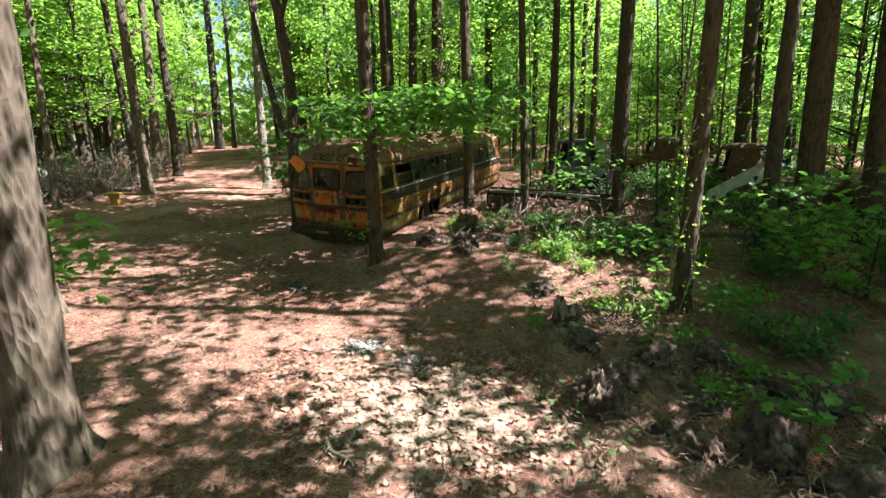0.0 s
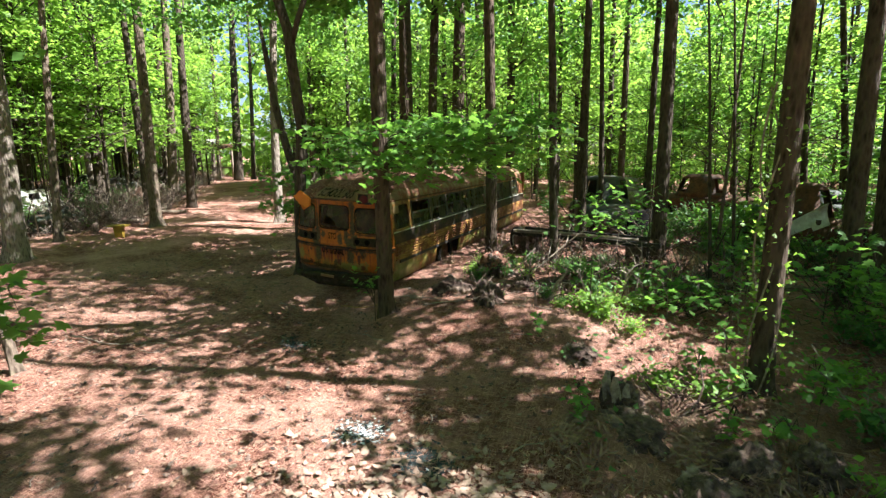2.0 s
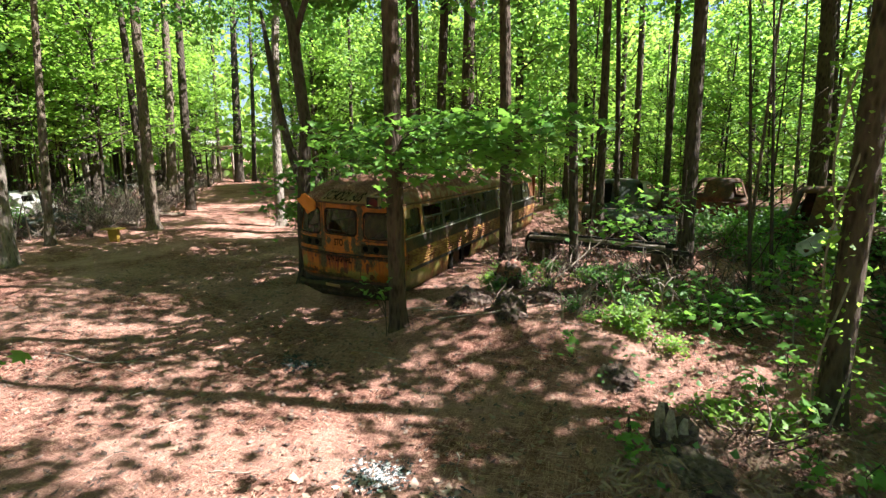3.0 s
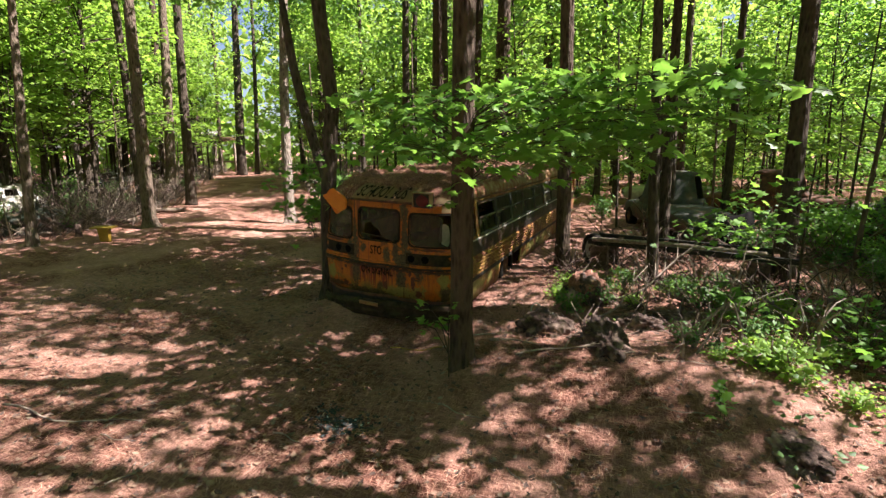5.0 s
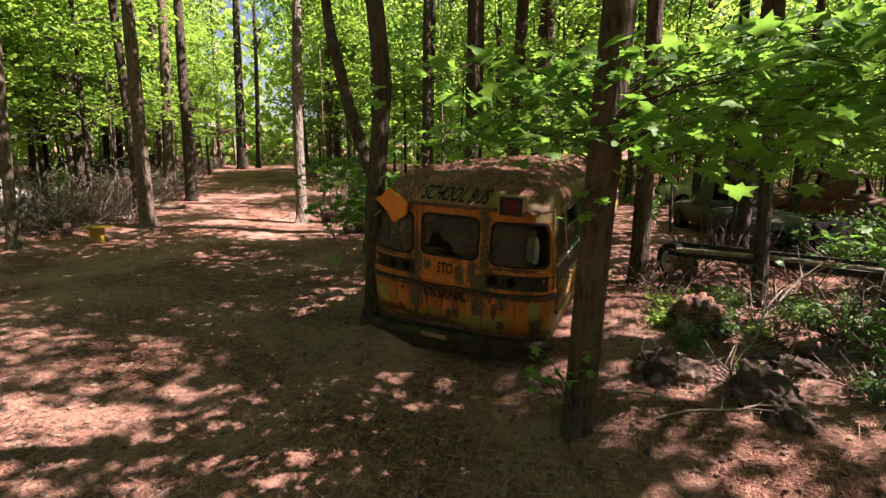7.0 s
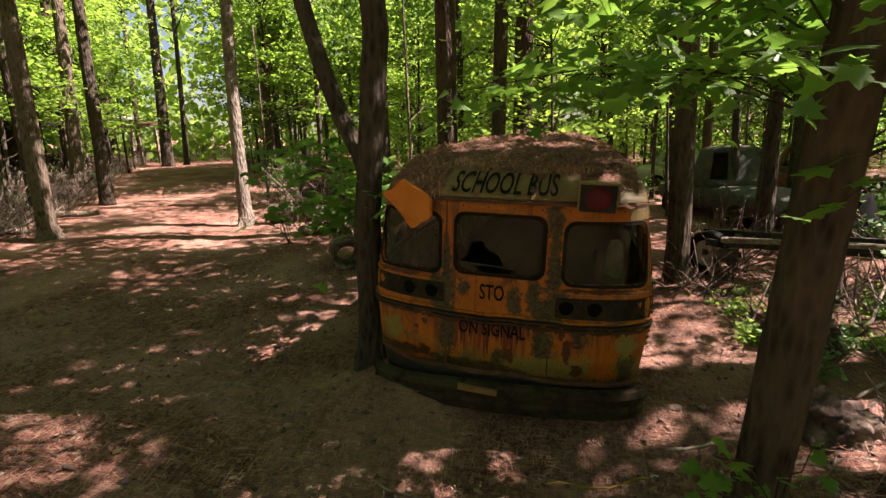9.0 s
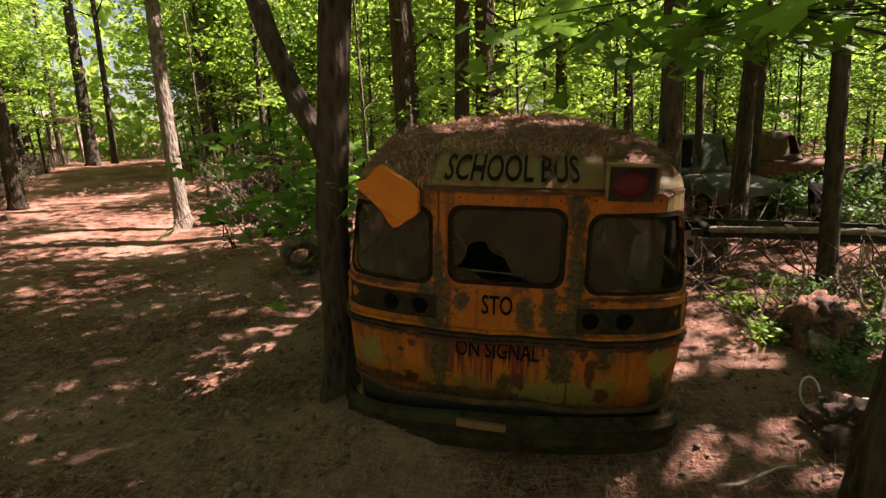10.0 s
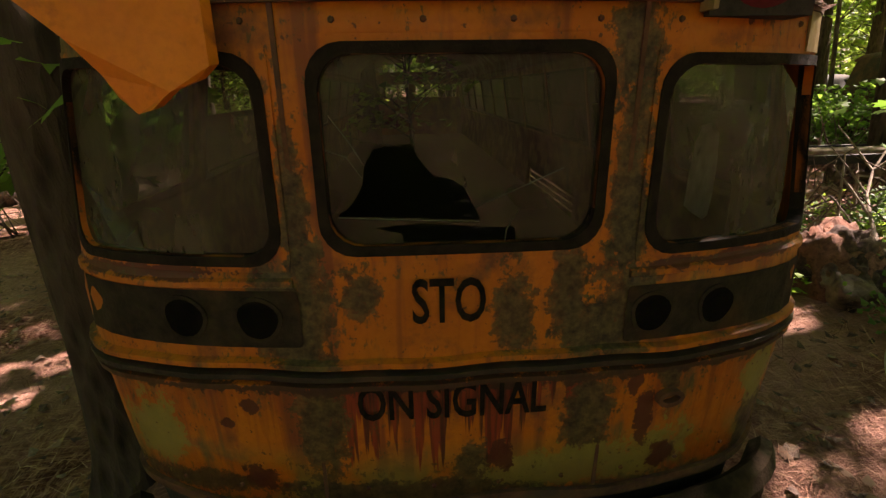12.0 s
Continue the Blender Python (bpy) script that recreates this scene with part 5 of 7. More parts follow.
shrubs = [shrub(301, 0.8, 0.6, 360, LEAF_LOW, 0.1), shrub(302, 0.5, 0.45, 300, LEAF_LOW, 0.085), shrub(303, 1.2, 0.7, 430, LEAF, 0.1), shrub(304, 0.35, 0.4, 220, LEAF_LIGHT, 0.09)]
placed = [(1.0, 13.3, 1), (1.45, 13.0, 1), (1.8, 10.6, 3), (2.2, 10.3, 3), (1.5, 10.9, 3), (2.5, 9.0, 3), (3.0, 8.9, 3), (2.3, 13.2, 3), (3.4, 12.2, 1), (4.2, 11.4, 3), (4.6, 9.6, 3), (5.2, 10.4, 1), (4.5, 8.4, 1),
          (5.4, 8.8, 1), (4.1, 7.5, 3), (5.8, 7.0, 1), (6.3, 8.2, 0), (6.6, 9.6, 1), (4.9, 5.9, 3), (5.9, 5.6, 1), (3.6, 6.9, 3)]
for k in range(26):
    y = 26.0 + 0.72 * k
    placed.append((path_right(y) + 0.9 + 2.4 * fr.random(), y, (2, 0, 3)[k % 3]))
for k in range(14):
    placed.append((fr.uniform(-46, -22), fr.uniform(46, 54), (2, 2, 0)[k % 3]))
for k in range(22):
    y = 12.0 + 1.1 * k
    placed.append((path_left(y) - 3.5 - 5.0 * fr.random(), y, (2, 0)[k % 2]))
for k in range(18):
    y = fr.uniform(10, 34)
    placed.append((verge(y) - 0.5 - abs(fr.normal()) * 3, y, 1))
ur = np.random.default_rng(314)
n_low = len(placed) + 60
while len(placed) < n_low:
    x, y = ur.uniform(1.2, 10.5), ur.uniform(6.2, 20.0)
    if x < 4.2 and y < 17.8 or x < 1.2 + 0.25 * abs(y - 10.5) or noise.noise(Vector((x * 0.7, y * 0.7, 3.3))) < 0.02:
        continue
    placed.append((x, y, int(ur.choice([0, 0, 1, 2]))))
for k in range(16):
    placed.append((ur.uniform(1.6, 6.5), ur.uniform(16.5, 19.5), int(ur.choice([0, 1]))))
n_low += 96
while len(placed) < n_low:
    x, y = fr.uniform(-28, 12), fr.uniform(8, 34)
    if clear_of_path(x, y) and not open_woods(x, y) and not (x < 3.6 and x > -6 and y < 22) and not (2 < x < 7 and 19 < y < 27):
        placed.append((x, y, int(fr.integers(0, 4))))
for i, (x, y, k) in enumerate(placed):
    src = shrubs[k]
    s = 0.75 + 0.6 * fr.random()
    if x > 0 and y < 17:
        s *= 0.7
    src.scale = (s, s, s)
    copy_thing(src, pose(x, y, gz(x, y), 0, 0, fr.uniform(0, 360)))
for src, (x, y) in zip(shrubs, ((5.5, 12.0), (6.4, 7.4), (7.0, 11.0), (1.7, 10.9))):
    src.scale = (1, 1, 1)
    src.matrix_basis = pose(x, y, gz(x, y), 0, 0, 70)


# ---- maple sprays close to the bus ----
def maple(x, y, h, dia, sprays, seed, label, lean=(0, 0), leaf=0.14):
    """A young maple: a thin stem, twigs and flat sprays of lobed leaves at given places."""
    r = np.random.default_rng(seed)
    z0 = gz(x, y)
    ob = thing("young_maple", x, y, z0, 0, label, "tree", "young trees")
    shape, pts, rad = trunk_shape(dia, h, lean, seed, sides=7, flare=1.2)
    pos, fine = [], []
    for sx, sy, sz, wide, n in sprays:
        c = Vector((sx - x, sy - y, sz - z0))
        b = Vector((lean[0] * c.z * 0.8, lean[1] * c.z * 0.8, max(0.3, min(h * 0.95, c.z - 0.35))))
        twig = [tube([b, (b + c) / 2 + Vector((0, 0, 0.12)), c], [0.007, 0.005, 0.003], 5, False)]
        q = r.normal(size=(n, 3)) * np.array([wide, wide, 0.07])
        q[:, 2] -= 0.1 * (q[:, 0] ** 2 + q[:, 1] ** 2) / max(wide, 0.1)
        pos.append(np.array(c) + q)
        for k in range(0, n, 9):
            fine.append(tube([c, c + Vector(q[k])], [0.004, 0.002], 3, False))
        part("branch", mesh_of("branch", *join(*twig), BARK_DARK), ob)
    tagged(part("twig", mesh_of("twig", *join(*fine), BARK_DARK), ob), kind="stuff")
    part("trunk", mesh_of("trunk", *shape, BARK_DARK), ob)
    part("crown", leaf_mesh("crown", np.concatenate(pos), np.full(sum(len(q) for q in pos), leaf), LEAF, 0.6, r, True), ob, "flat sprays of lobed maple leaves")
    return ob


mr = np.random.default_rng(91)
near_sprays = [(-1.0 + mr.uniform(-1.9, 1.7), 10.1 + mr.uniform(-0.8, 0.9), 2.78 + mr.uniform(-0.08, 0.6), 0.33, 46) for _ in range(33)]
near_sprays += [(-0.28, 10.5, 2.62, 0.25, 40), (-2.2, 10.85, 2.75, 0.3, 50), (-2.9, 11.0, 2.8, 0.3, 50), (-1.1, 10.0, 2.65, 0.25, 30), (-0.8, 9.6, 2.65, 0.25, 30), (-1.3, 9.3, 2.6, 0.2, 24), (-1.75, 9.92, 2.2, 0.12, 8)]
maple(-1.73, 10.15, 3.6, 0.05, near_sprays, 401, "young maple with flat green sprays over the bus roof")
maple(-5.1, 13.4, 2.3, 0.025, [(-5.05 + mr.uniform(-0.4, 0.4), 12.7 + mr.uniform(-0.5, 0.6), 1.75 + mr.uniform(-0.35, 0.3), 0.26, 36) for _ in range(8)] + [(-5.25, 12.1, 2.15, 0.3, 44), (-4.98, 12.35, 2.3, 0.25, 40), (-5.35, 12.3, 1.75, 0.28, 40), (-5.05, 12.4, 1.62, 0.2, 26), (-5.5, 12.5, 2.35, 0.28, 36)], 402, "young maple with drooping sprays beside the bus")
maple(-7.0, 17.2, 2.0, 0.03, [(-7.0 + mr.uniform(-0.7, 0.6), 17.0 + mr.uniform(-0.6, 0.6), 1.0 + mr.uniform(-0.5, 0.6), 0.28, 26) for _ in range(8)], 403, "low young maple beside the bus")
maple(-1.85, 9.95, 0.9, 0.016, [(-2.0 + mr.uniform(-0.2, 0.2), 9.95 + mr.uniform(-0.12, 0.12), 0.85 + mr.uniform(-0.2, 0.15), 0.09, 7) for _ in range(4)], 404, "maple seedling at the foot of a pine", leaf=0.1)
maple(2.6, 13.4, 2.4, 0.05, [(2.2 + mr.uniform(-1.1, 1.1), 13.2 + mr.uniform(-0.6, 0.6), 1.75 + mr.uniform(-0.45, 0.5), 0.34, 22) for _ in range(9)], 405, "spreading young maple above the undergrowth")
maple(-2.5, 4.5, 1.9, 0.012, [(-2.75 + mr.uniform(-0.3, 0.3), 4.95 + mr.uniform(-0.2, 0.4), 1.75 + mr.uniform(-0.25, 0.25), 0.16, 20) for _ in range(6)], 406, "maple shoot beside a thick tree")
# added stem with sprays above the view, casting leaf shadows on the clearing
maple(5.9, 8.2, 5.2, 0.03, [(4.2 + mr.uniform(-1.8, 1.6), 7.2 + mr.uniform(-1.5, 1.5), 4.75 + mr.uniform(-0.2, 0.5), 0.4, 22) for _ in range(14)], 408, "thin maple added for an unseen leafy top that dapples the clearing")
maple(4.9, 11.3, 1.3, 0.02, [(4.8 + mr.uniform(-0.8, 0.8), 11.2 + mr.uniform(-0.6, 0.6), 0.85 + mr.uniform(-0.35, 0.35), 0.26, 24) for _ in range(7)], 409, "low young maple in dark undergrowth")
maple(6.9, 8.2, 1.6, 0.02, [(6.6 + mr.uniform(-0.9, 0.9), 8.1 + mr.uniform(-0.7, 0.7), 0.95 + mr.uniform(-0.4, 0.5), 0.28, 24) for _ in range(8)], 410, "low young maple in dark undergrowth")
maple(4.3, 6.6, 0.7, 0.012, [(4.3 + mr.uniform(-0.35, 0.35), 6.5 + mr.uniform(-0.3, 0.3), 0.45 + mr.uniform(-0.2, 0.2), 0.14, 10) for _ in range(5)], 411, "maple seedling among rotten logs")
maple(6.2, 10.0, 3.2, 0.05, [(6.0 + mr.uniform(-1.2, 1.0), 10.0 + mr.uniform(-0.9, 0.9), 1.7 + mr.uniform(-0.7, 0.7), 0.34, 30) for _ in range(9)], 407, "leafy young maple in the undergrowth")
for k, (x, y, h, w, n) in enumerate(((2.92, 9.2, 0.45, 0.12, 9), (3.3, 9.65, 0.55, 0.1, 7), (3.35, 8.85, 0.35, 0.1, 7), (3.1, 8.1, 0.25, 0.1, 7), (3.5, 7.95, 0.3, 0.12, 9), (3.95, 8.6, 0.5, 0.16, 14), (4.1, 9.2, 0.6, 0.18, 16), (1.55, 8.1, 0.25, 0.1, 8), (0.95, 9.75, 0.25, 0.09, 7))):
    maple(x, y, h, 0.008, [(x + mr.uniform(-w, w), y + mr.uniform(-w, w), gz(x, y) + h * mr.uniform(0.7, 1.1), w * 0.8, n) for _ in range(3)], 420 + k, "broad-leaved seedling rising from pine straw", leaf=0.12)
for k, (x, y, h, w) in enumerate(((1.7, 12.3, 0.5, 0.35), (2.9, 12.1, 0.6, 0.4), (3.6, 11.0, 0.7, 0.45), (2.6, 11.2, 0.4, 0.3), (4.2, 12.6, 0.9, 0.5))):
    maple(x, y, h, 0.014, [(x + mr.uniform(-w, w), y + mr.uniform(-w, w), gz(x, y) + h * mr.uniform(0.55, 1.05), 0.18, 14) for _ in range(5)], 440 + k, "low young maple over dead branches")

# vine on the sunlit tree
vine = thing("vine", 3.61, 9.34, gz(3.61, 9.34), 0, "climbing vine with small pale green leaves on a tree trunk", "vine")
vp, vs = [], []
for k in range(3):
    pts = [Vector((-0.03 * z + 0.15 * math.cos(2.2 * k + z * 1.7) * (1 - 0.03 * z), 0.07 * z + 0.15 * math.sin(2.2 * k + z * 1.7) * (1 - 0.03 * z), z)) for z in np.linspace(0.0, 3.6, 26)]
    vs.append(tube(pts, [0.012] * 26, 5, False))
    vp += [np.array(p) + mr.normal(size=(9, 3)) * 0.085 for p in pts]
part("stem", mesh_of("stem", *join(*vs), DEADWOOD), vine)
part("leaves", leaf_mesh("leaves", np.concatenate(vp), mr.uniform(0.04, 0.085, sum(len(q) for q in vp)), LEAF_LIGHT, 0.35, mr), vine)


# ---- rotten stumps and logs ----
def lump(name, x, y, sx, sy, sz, seed, material, label, category, rz=0.0, rough=0.35, sink=0.06, spikes=0.0):
    """A weathered block of wood or earth with a torn surface."""
    bm = bmesh.new()
    bmesh.ops.create_icosphere(bm, subdivisions=5 if material is ROTTEN and sink < 0.07 else 4, radius=1.0)
    for v in bm.verts:
        p = v.co.copy()
        n1 = noise.fractal(p * 1.6 + Vector((seed, 0, 0)), 0.9, 2.0, 5)
        n2 = noise.noise(Vector((p.x * 7, p.y * 7, p.z * 1.5 + seed)))
        n3 = 1 - 2 * abs(noise.noise(Vector((p.x * 9 + seed, p.y * 9, p.z * 3.5))))
        n4 = noise.noise(p * 17 + Vector((0, seed, 0)))
        q = p * (1 + rough * n1 + 0.16 * n2 + 0.12 * n3 + 0.08 * n4)
        q.z = max(q.z, -0.35)
        if spikes and p.z > 0.25:
            q.z += spikes * max(0.0, noise.noise(Vector((p.x * 4 + seed, p.y * 4, 0.3))))
        v.co = Vector((q.x * sx, q.y * sy, (q.z + 0.3) * sz / 1.3))
    me = bpy.data.meshes.new(name)
    bm.to_mesh(me)
    bm.free()
    me.materials.append(material)
    me.polygons.foreach_set("use_smooth", [True] * len(me.polygons))
    ob = new(name, me)
    ob.matrix_basis = pose(x, y, gz(x, y) - sink, 0, 0, rz)
    return tagged(ob, label, category, "rotten stumps and logs")


STUMPS = [(2.02, 8.35, 0.19, 0.17, 0.26, 1, "broken grey stump with a splintered top", 1.2), (2.38, 6.4, 0.26, 0.2, 0.42, 2, "dark rotten stump with a pale torn face", 0.5),
          (3.07, 7.6, 0.36, 0.17, 0.26, 3, "rotten log end lying in pine straw", 0.0), (3.72, 7.8, 0.26, 0.2, 0.26, 4, "dark rotten log in pine straw", 0.2),
          (3.15, 5.98, 0.28, 0.18, 0.24, 5, "rotten log piece with peeling bark", 0.3), (3.82, 6.08, 0.3, 0.24, 0.34, 6, "upturned root mass of rotten wood", 0.8),
          (2.15, 7.95, 0.4, 0.25, 0.16, 7, "mound of decayed wood at a stump", 0.0), (-0.95, 11.35, 0.34, 0.26, 0.26, 8, "dark upturned roots beside the bus", 0.9),
          (-0.15, 10.95, 0.42, 0.24, 0.28, 9, "mossy dark log beside a pine", 0.0), (-0.45, 12.75, 0.34, 0.3, 0.42, 10, "stump topped with brown pine needles", 0.2),
          (0.9, 12.3, 0.35, 0.25, 0.25, 11, "dark rotten log in undergrowth", 0.4), (1.5, 9.6, 0.3, 0.2, 0.16, 12, "decayed wood half sunk in straw", 0.1),
          (2.7, 7.15, 0.34, 0.22, 0.16, 13, "decayed wood half sunk in straw", 0.3), (3.45, 6.8, 0.26, 0.16, 0.18, 14, "rotten log piece with peeling bark", 0.4), (4.5, 7.2, 0.4, 0.24, 0.26, 15, "dark rotten log in undergrowth", 0.5),
          (4.35, 5.75, 0.34, 0.2, 0.24, 16, "rotten log piece with peeling bark", 0.4), (5.1, 6.4, 0.36, 0.26, 0.3, 17, "upturned root mass of rotten wood", 0.7), (0.3, 11.9, 0.3, 0.2, 0.2, 18, "decayed wood half sunk in straw", 0.2)]
for x, y, sx, sy, sz, seed, label, spk in STUMPS:
    log = lump("stump" if "stump" in label else "log", x, y, sx, sy, sz, seed * 3.7, ROTTEN, label, "stump" if "stump" in label else "log", mr.uniform(0, 180), 0.38, 0.05, spk * 0.5)
    if spk > 1:
        # pale slabs of split wood that stand up out of the rotten heart
        log.matrix_basis = pose(x, y, gz(x, y) - 0.05, 0, 0, 0)
        for k, (dx, dy, tall, lean) in enumerate(((-0.13, -0.06, 0.5, -0.1), (-0.04, -0.11, 0.46, -0.12), (0.05, -0.08, 0.38, -0.03), (0.12, -0.03, 0.3, 0.05), (-0.08, 0.07, 0.44, -0.1), (0.06, 0.1, 0.33, 0.0), (0.2, -0.1, 0.16, 0.12))):
            v, f = tube([(dx - lean * 0.4, dy, 0.0), (dx, dy, tall * 0.3), (dx + lean * 0.35, dy + 0.02, tall * 0.75), (dx + lean * 0.5 + 0.02, dy + 0.03, tall)], [0.075, 0.062, 0.05, 0.022], 9, True, 0.35, 30 + k)
            part("splinter", mesh_of("splinter", [Vector((p.x, dy + (p.y - dy) * 0.5, p.z)) for p in map(Vector, v)], f, DEADWOOD if k < 3 else ROTTEN), log, "pale split wood" if k < 3 else "")
for x, y, s, seed in ((-0.45, 12.75, 0.32, 41), (0.6, 13.0, 0.45, 44), (-0.4, 13.6, 0.4, 45)):
    lump("straw_mound", x, y, s, s * 0.8, 0.2 if seed > 41 else 0.5, seed, NEEDLES, "low heap of fallen brown pine needles", "pine needles", seed * 31, 0.2, 0.05)

# hollow log section and a cut log by the path
hl = thing("hollow_log", -6.7, 16.0, gz(-6.7, 16.0), -60, "short hollow log section lying beside the path", "log")
ring = []
for rr, xx in ((0.3, -0.3), (0.3, 0.3), (0.2, 0.3), (0.19, -0.28)):
    ring.append([Vector((xx, rr * math.cos(q) * (1 + 0.06 * math.sin(3 * q)), 0.27 + rr * math.sin(q))) for q in np.linspace(0, 2 * math.pi, 20, endpoint=False)])
hv = [p for q in ring for p in q]
hf = [(a * 20 + i, a * 20 + (i + 1) % 20, ((a + 1) % 4) * 20 + (i + 1) % 20, ((a + 1) % 4) * 20 + i) for a in range(4) for i in range(20)]
part("shell", mesh_of("shell", hv, hf, ROTTEN, True), hl)


def fallen_log(x, y, length, r, rz, label, material=BARK_GREY, z=0.0):
    ob = thing("fallen_log", x, y, gz(x, y) + z, rz, label, "log", "fallen logs")
    n = 9
    pts = [Vector((length * (i / n - 0.5), 0.04 * math.sin(i * 1.3), r * 0.8 + 0.02 * math.sin(i * 2.1))) for i in range(n + 1)]
    part("trunk", mesh_of("trunk", *tube(pts, [r * (1 - 0.3 * i / n) for i in range(n + 1)], 10, True, 0.14, int(x * 7) % 97), material, True), ob)


for a in ((-10.1, 20.4, 1.6, 0.3, 10, "thick log with a dark underside beside the path"), (-8.2, 19.5, 2.6, 0.16, 60, "fallen grey log by the path"), (-19, 19.5, 4.0, 0.14, 35, "fallen trunk across brush"),
          (-24, 21.5, 3.5, 0.12, -20, "fallen trunk in brush"), (4.3, 13.0, 3.0, 0.08, 15, "fallen dead trunk among wrecks"), (-17.5, 16.8, 2.6, 0.12, 50, "fallen log near the path")):
    fallen_log(*a)

# ---- wrecks ----
def car(x, y, rz, paint, label, length=4.4, cab=(0.3, 0.78), roof=1.45, category="car", squash=1.0):
    """A rusting old car: lofted body, cabin with empty windows, wheels."""
    ob = thing("wrecked_car", x, y, gz(x, y) - 0.12, rz, label, category, "wrecked cars")
    st = [(0.0, 0.45, 0.68, 0.62), (0.03, 0.36, 0.8, 0.78), (0.12, 0.3, 0.88, 0.85), (0.28, 0.28, 0.94, 0.88), (0.5, 0.28, 0.96, 0.9), (0.75, 0.28, 0.95, 0.89), (0.92, 0.32, 0.88, 0.84), (0.985, 0.4, 0.78, 0.74), (1.0, 0.46, 0.66, 0.6)]
    v, f, m = [], [], 16
    for t, z0, z1, hw in st:
        for k in range(m):
            a = 2 * math.pi * k / m
            ca, sa = math.cos(a), math.sin(a)
            v.append(Vector((hw * math.copysign(abs(ca) ** 0.45, ca), length * (t - 0.5), (z0 + z1) / 2 + (z1 - z0) / 2 * math.copysign(abs(sa) ** 0.5, sa) * squash)))
    for i in range(len(st) - 1):
        f += [(i * m + k, i * m + (k + 1) % m, (i + 1) * m + (k + 1) % m, (i + 1) * m + k) for k in range(m)]
    f += [tuple(range(m)), tuple(range(len(v) - 1, len(v) - m - 1, -1))]
    part("body", mesh_of("body", v, f, paint, True), ob)
    c0, c1 = cab
    y0, y1 = length * (c0 - 0.5), length * (c1 - 0.5)
    rings = [(0.9, 0.84, 0.0), (1.1, 0.78, 0.12), (roof - 0.1, 0.66, 0.3), (roof, 0.55, 0.42), (roof + 0.03, 0.3, 0.6)]
    cv, cf = [], []
    for z, hw, ins in rings:
        for k in range(24):
            a = 2 * math.pi * k / 24
            ca, sa = math.cos(a), math.sin(a)
            cv.append(Vector((hw * math.copysign(abs(ca) ** 0.4, ca), (y0 + y1) / 2 + ((y1 - y0) / 2 - ins) * math.copysign(abs(sa) ** 0.4, sa), z)))
    for i in range(4):
        for k in range(24):
            if i == 1 and k % 6 in (1, 2, 3, 4):
                continue
            cf.append((i * 24 + k, i * 24 + (k + 1) % 24, (i + 1) * 24 + (k + 1) % 24, (i + 1) * 24 + k))
    cf.append(tuple(range(4 * 24, 5 * 24)))
    cabin = part("cabin", mesh_of("cabin", cv, cf, paint, True), ob)
    s = cabin.modifiers.new("thickness", "SOLIDIFY")
    s.thickness = 0.04
    for sx in (-1, 1):
        for yy in (-0.31, 0.3):
            wv, wf = [], []
            for xx, rr in ((0.66, 0.18), (0.66, 0.3), (0.72, 0.33), (0.84, 0.33), (0.88, 0.29), (0.88, 0.18)):
                wv += [Vector((sx * xx, length * yy + rr * math.cos(q), 0.33 + rr * math.sin(q))) for q in np.linspace(0, 2 * math.pi, 18, endpoint=False)]
            for k in range(5):
                wf += [(k * 18 + i, k * 18 + (i + 1) % 18, (k + 1) * 18 + (i + 1) % 18, (k + 1) * 18 + i) for i in range(18)]
            w = part("wheel", mesh_of("wheel", wv, wf, RUBBER, True), ob)
            hub = [Vector((sx * 0.86, length * yy + 0.18 * math.cos(q), 0.33 + 0.18 * math.sin(q))) for q in np.linspace(0, 2 * math.pi, 14, endpoint=False)]
            part("rim", mesh_of("rim", hub, [tuple(range(14))], RUST), w)
    for xx in (-0.55, 0.55):
        cc = [Vector((xx + 0.1 * math.cos(q), -length / 2 + 0.02, 0.66 + 0.1 * math.sin(q))) for q in np.linspace(0, 2 * math.pi, 14, endpoint=False)]
        part("headlight", mesh_of("headlight", cc + [Vector((xx, -length / 2 + 0.08, 0.66))], [(i, (i + 1) % 14, 14) for i in range(14)], DARK_TRIM), ob)
    part("bumper", mesh_of("bumper", *box(0, -length / 2 - 0.05, 0.46, 1.5, 0.08, 0.12), RUST), ob)
    return ob


car(5.6, 25.2, 75, RUST, "rusted old sedan with a sunlit faded roof", 4.6, (0.3, 0.75), 1.75)
car(7.7, 18.0, 80, RUST, "brown rusted truck hulk behind pines", 5.2, (0.55, 0.9), 1.9, "truck")
car(1.7, 20.9, 196, GREY_METAL, "grey-green old pickup with a tall cab", 4.6, (0.28, 0.62), 1.85, "truck")
car(8.2, 21.5, 60, GREY_METAL, "grey old sedan among trees")
car(2.6, 28.5, 95, PALE_METAL, "pale old sedan among trees")
car(-22.0, 16.6, 40, PALE_METAL, "pale car wreck in brush beside the clearing")
car(-29, 24.5, 60, GREY_METAL, "grey car wreck in brush")
car(-33, 30.5, 20, PALE_METAL, "pale car wreck beyond the path")
car(-31.5, 31.5, 100, RUST, "rusted car wreck in brush")
car(-12.5, 27.5, 20, RUST, "rusted car wreck beyond the path")

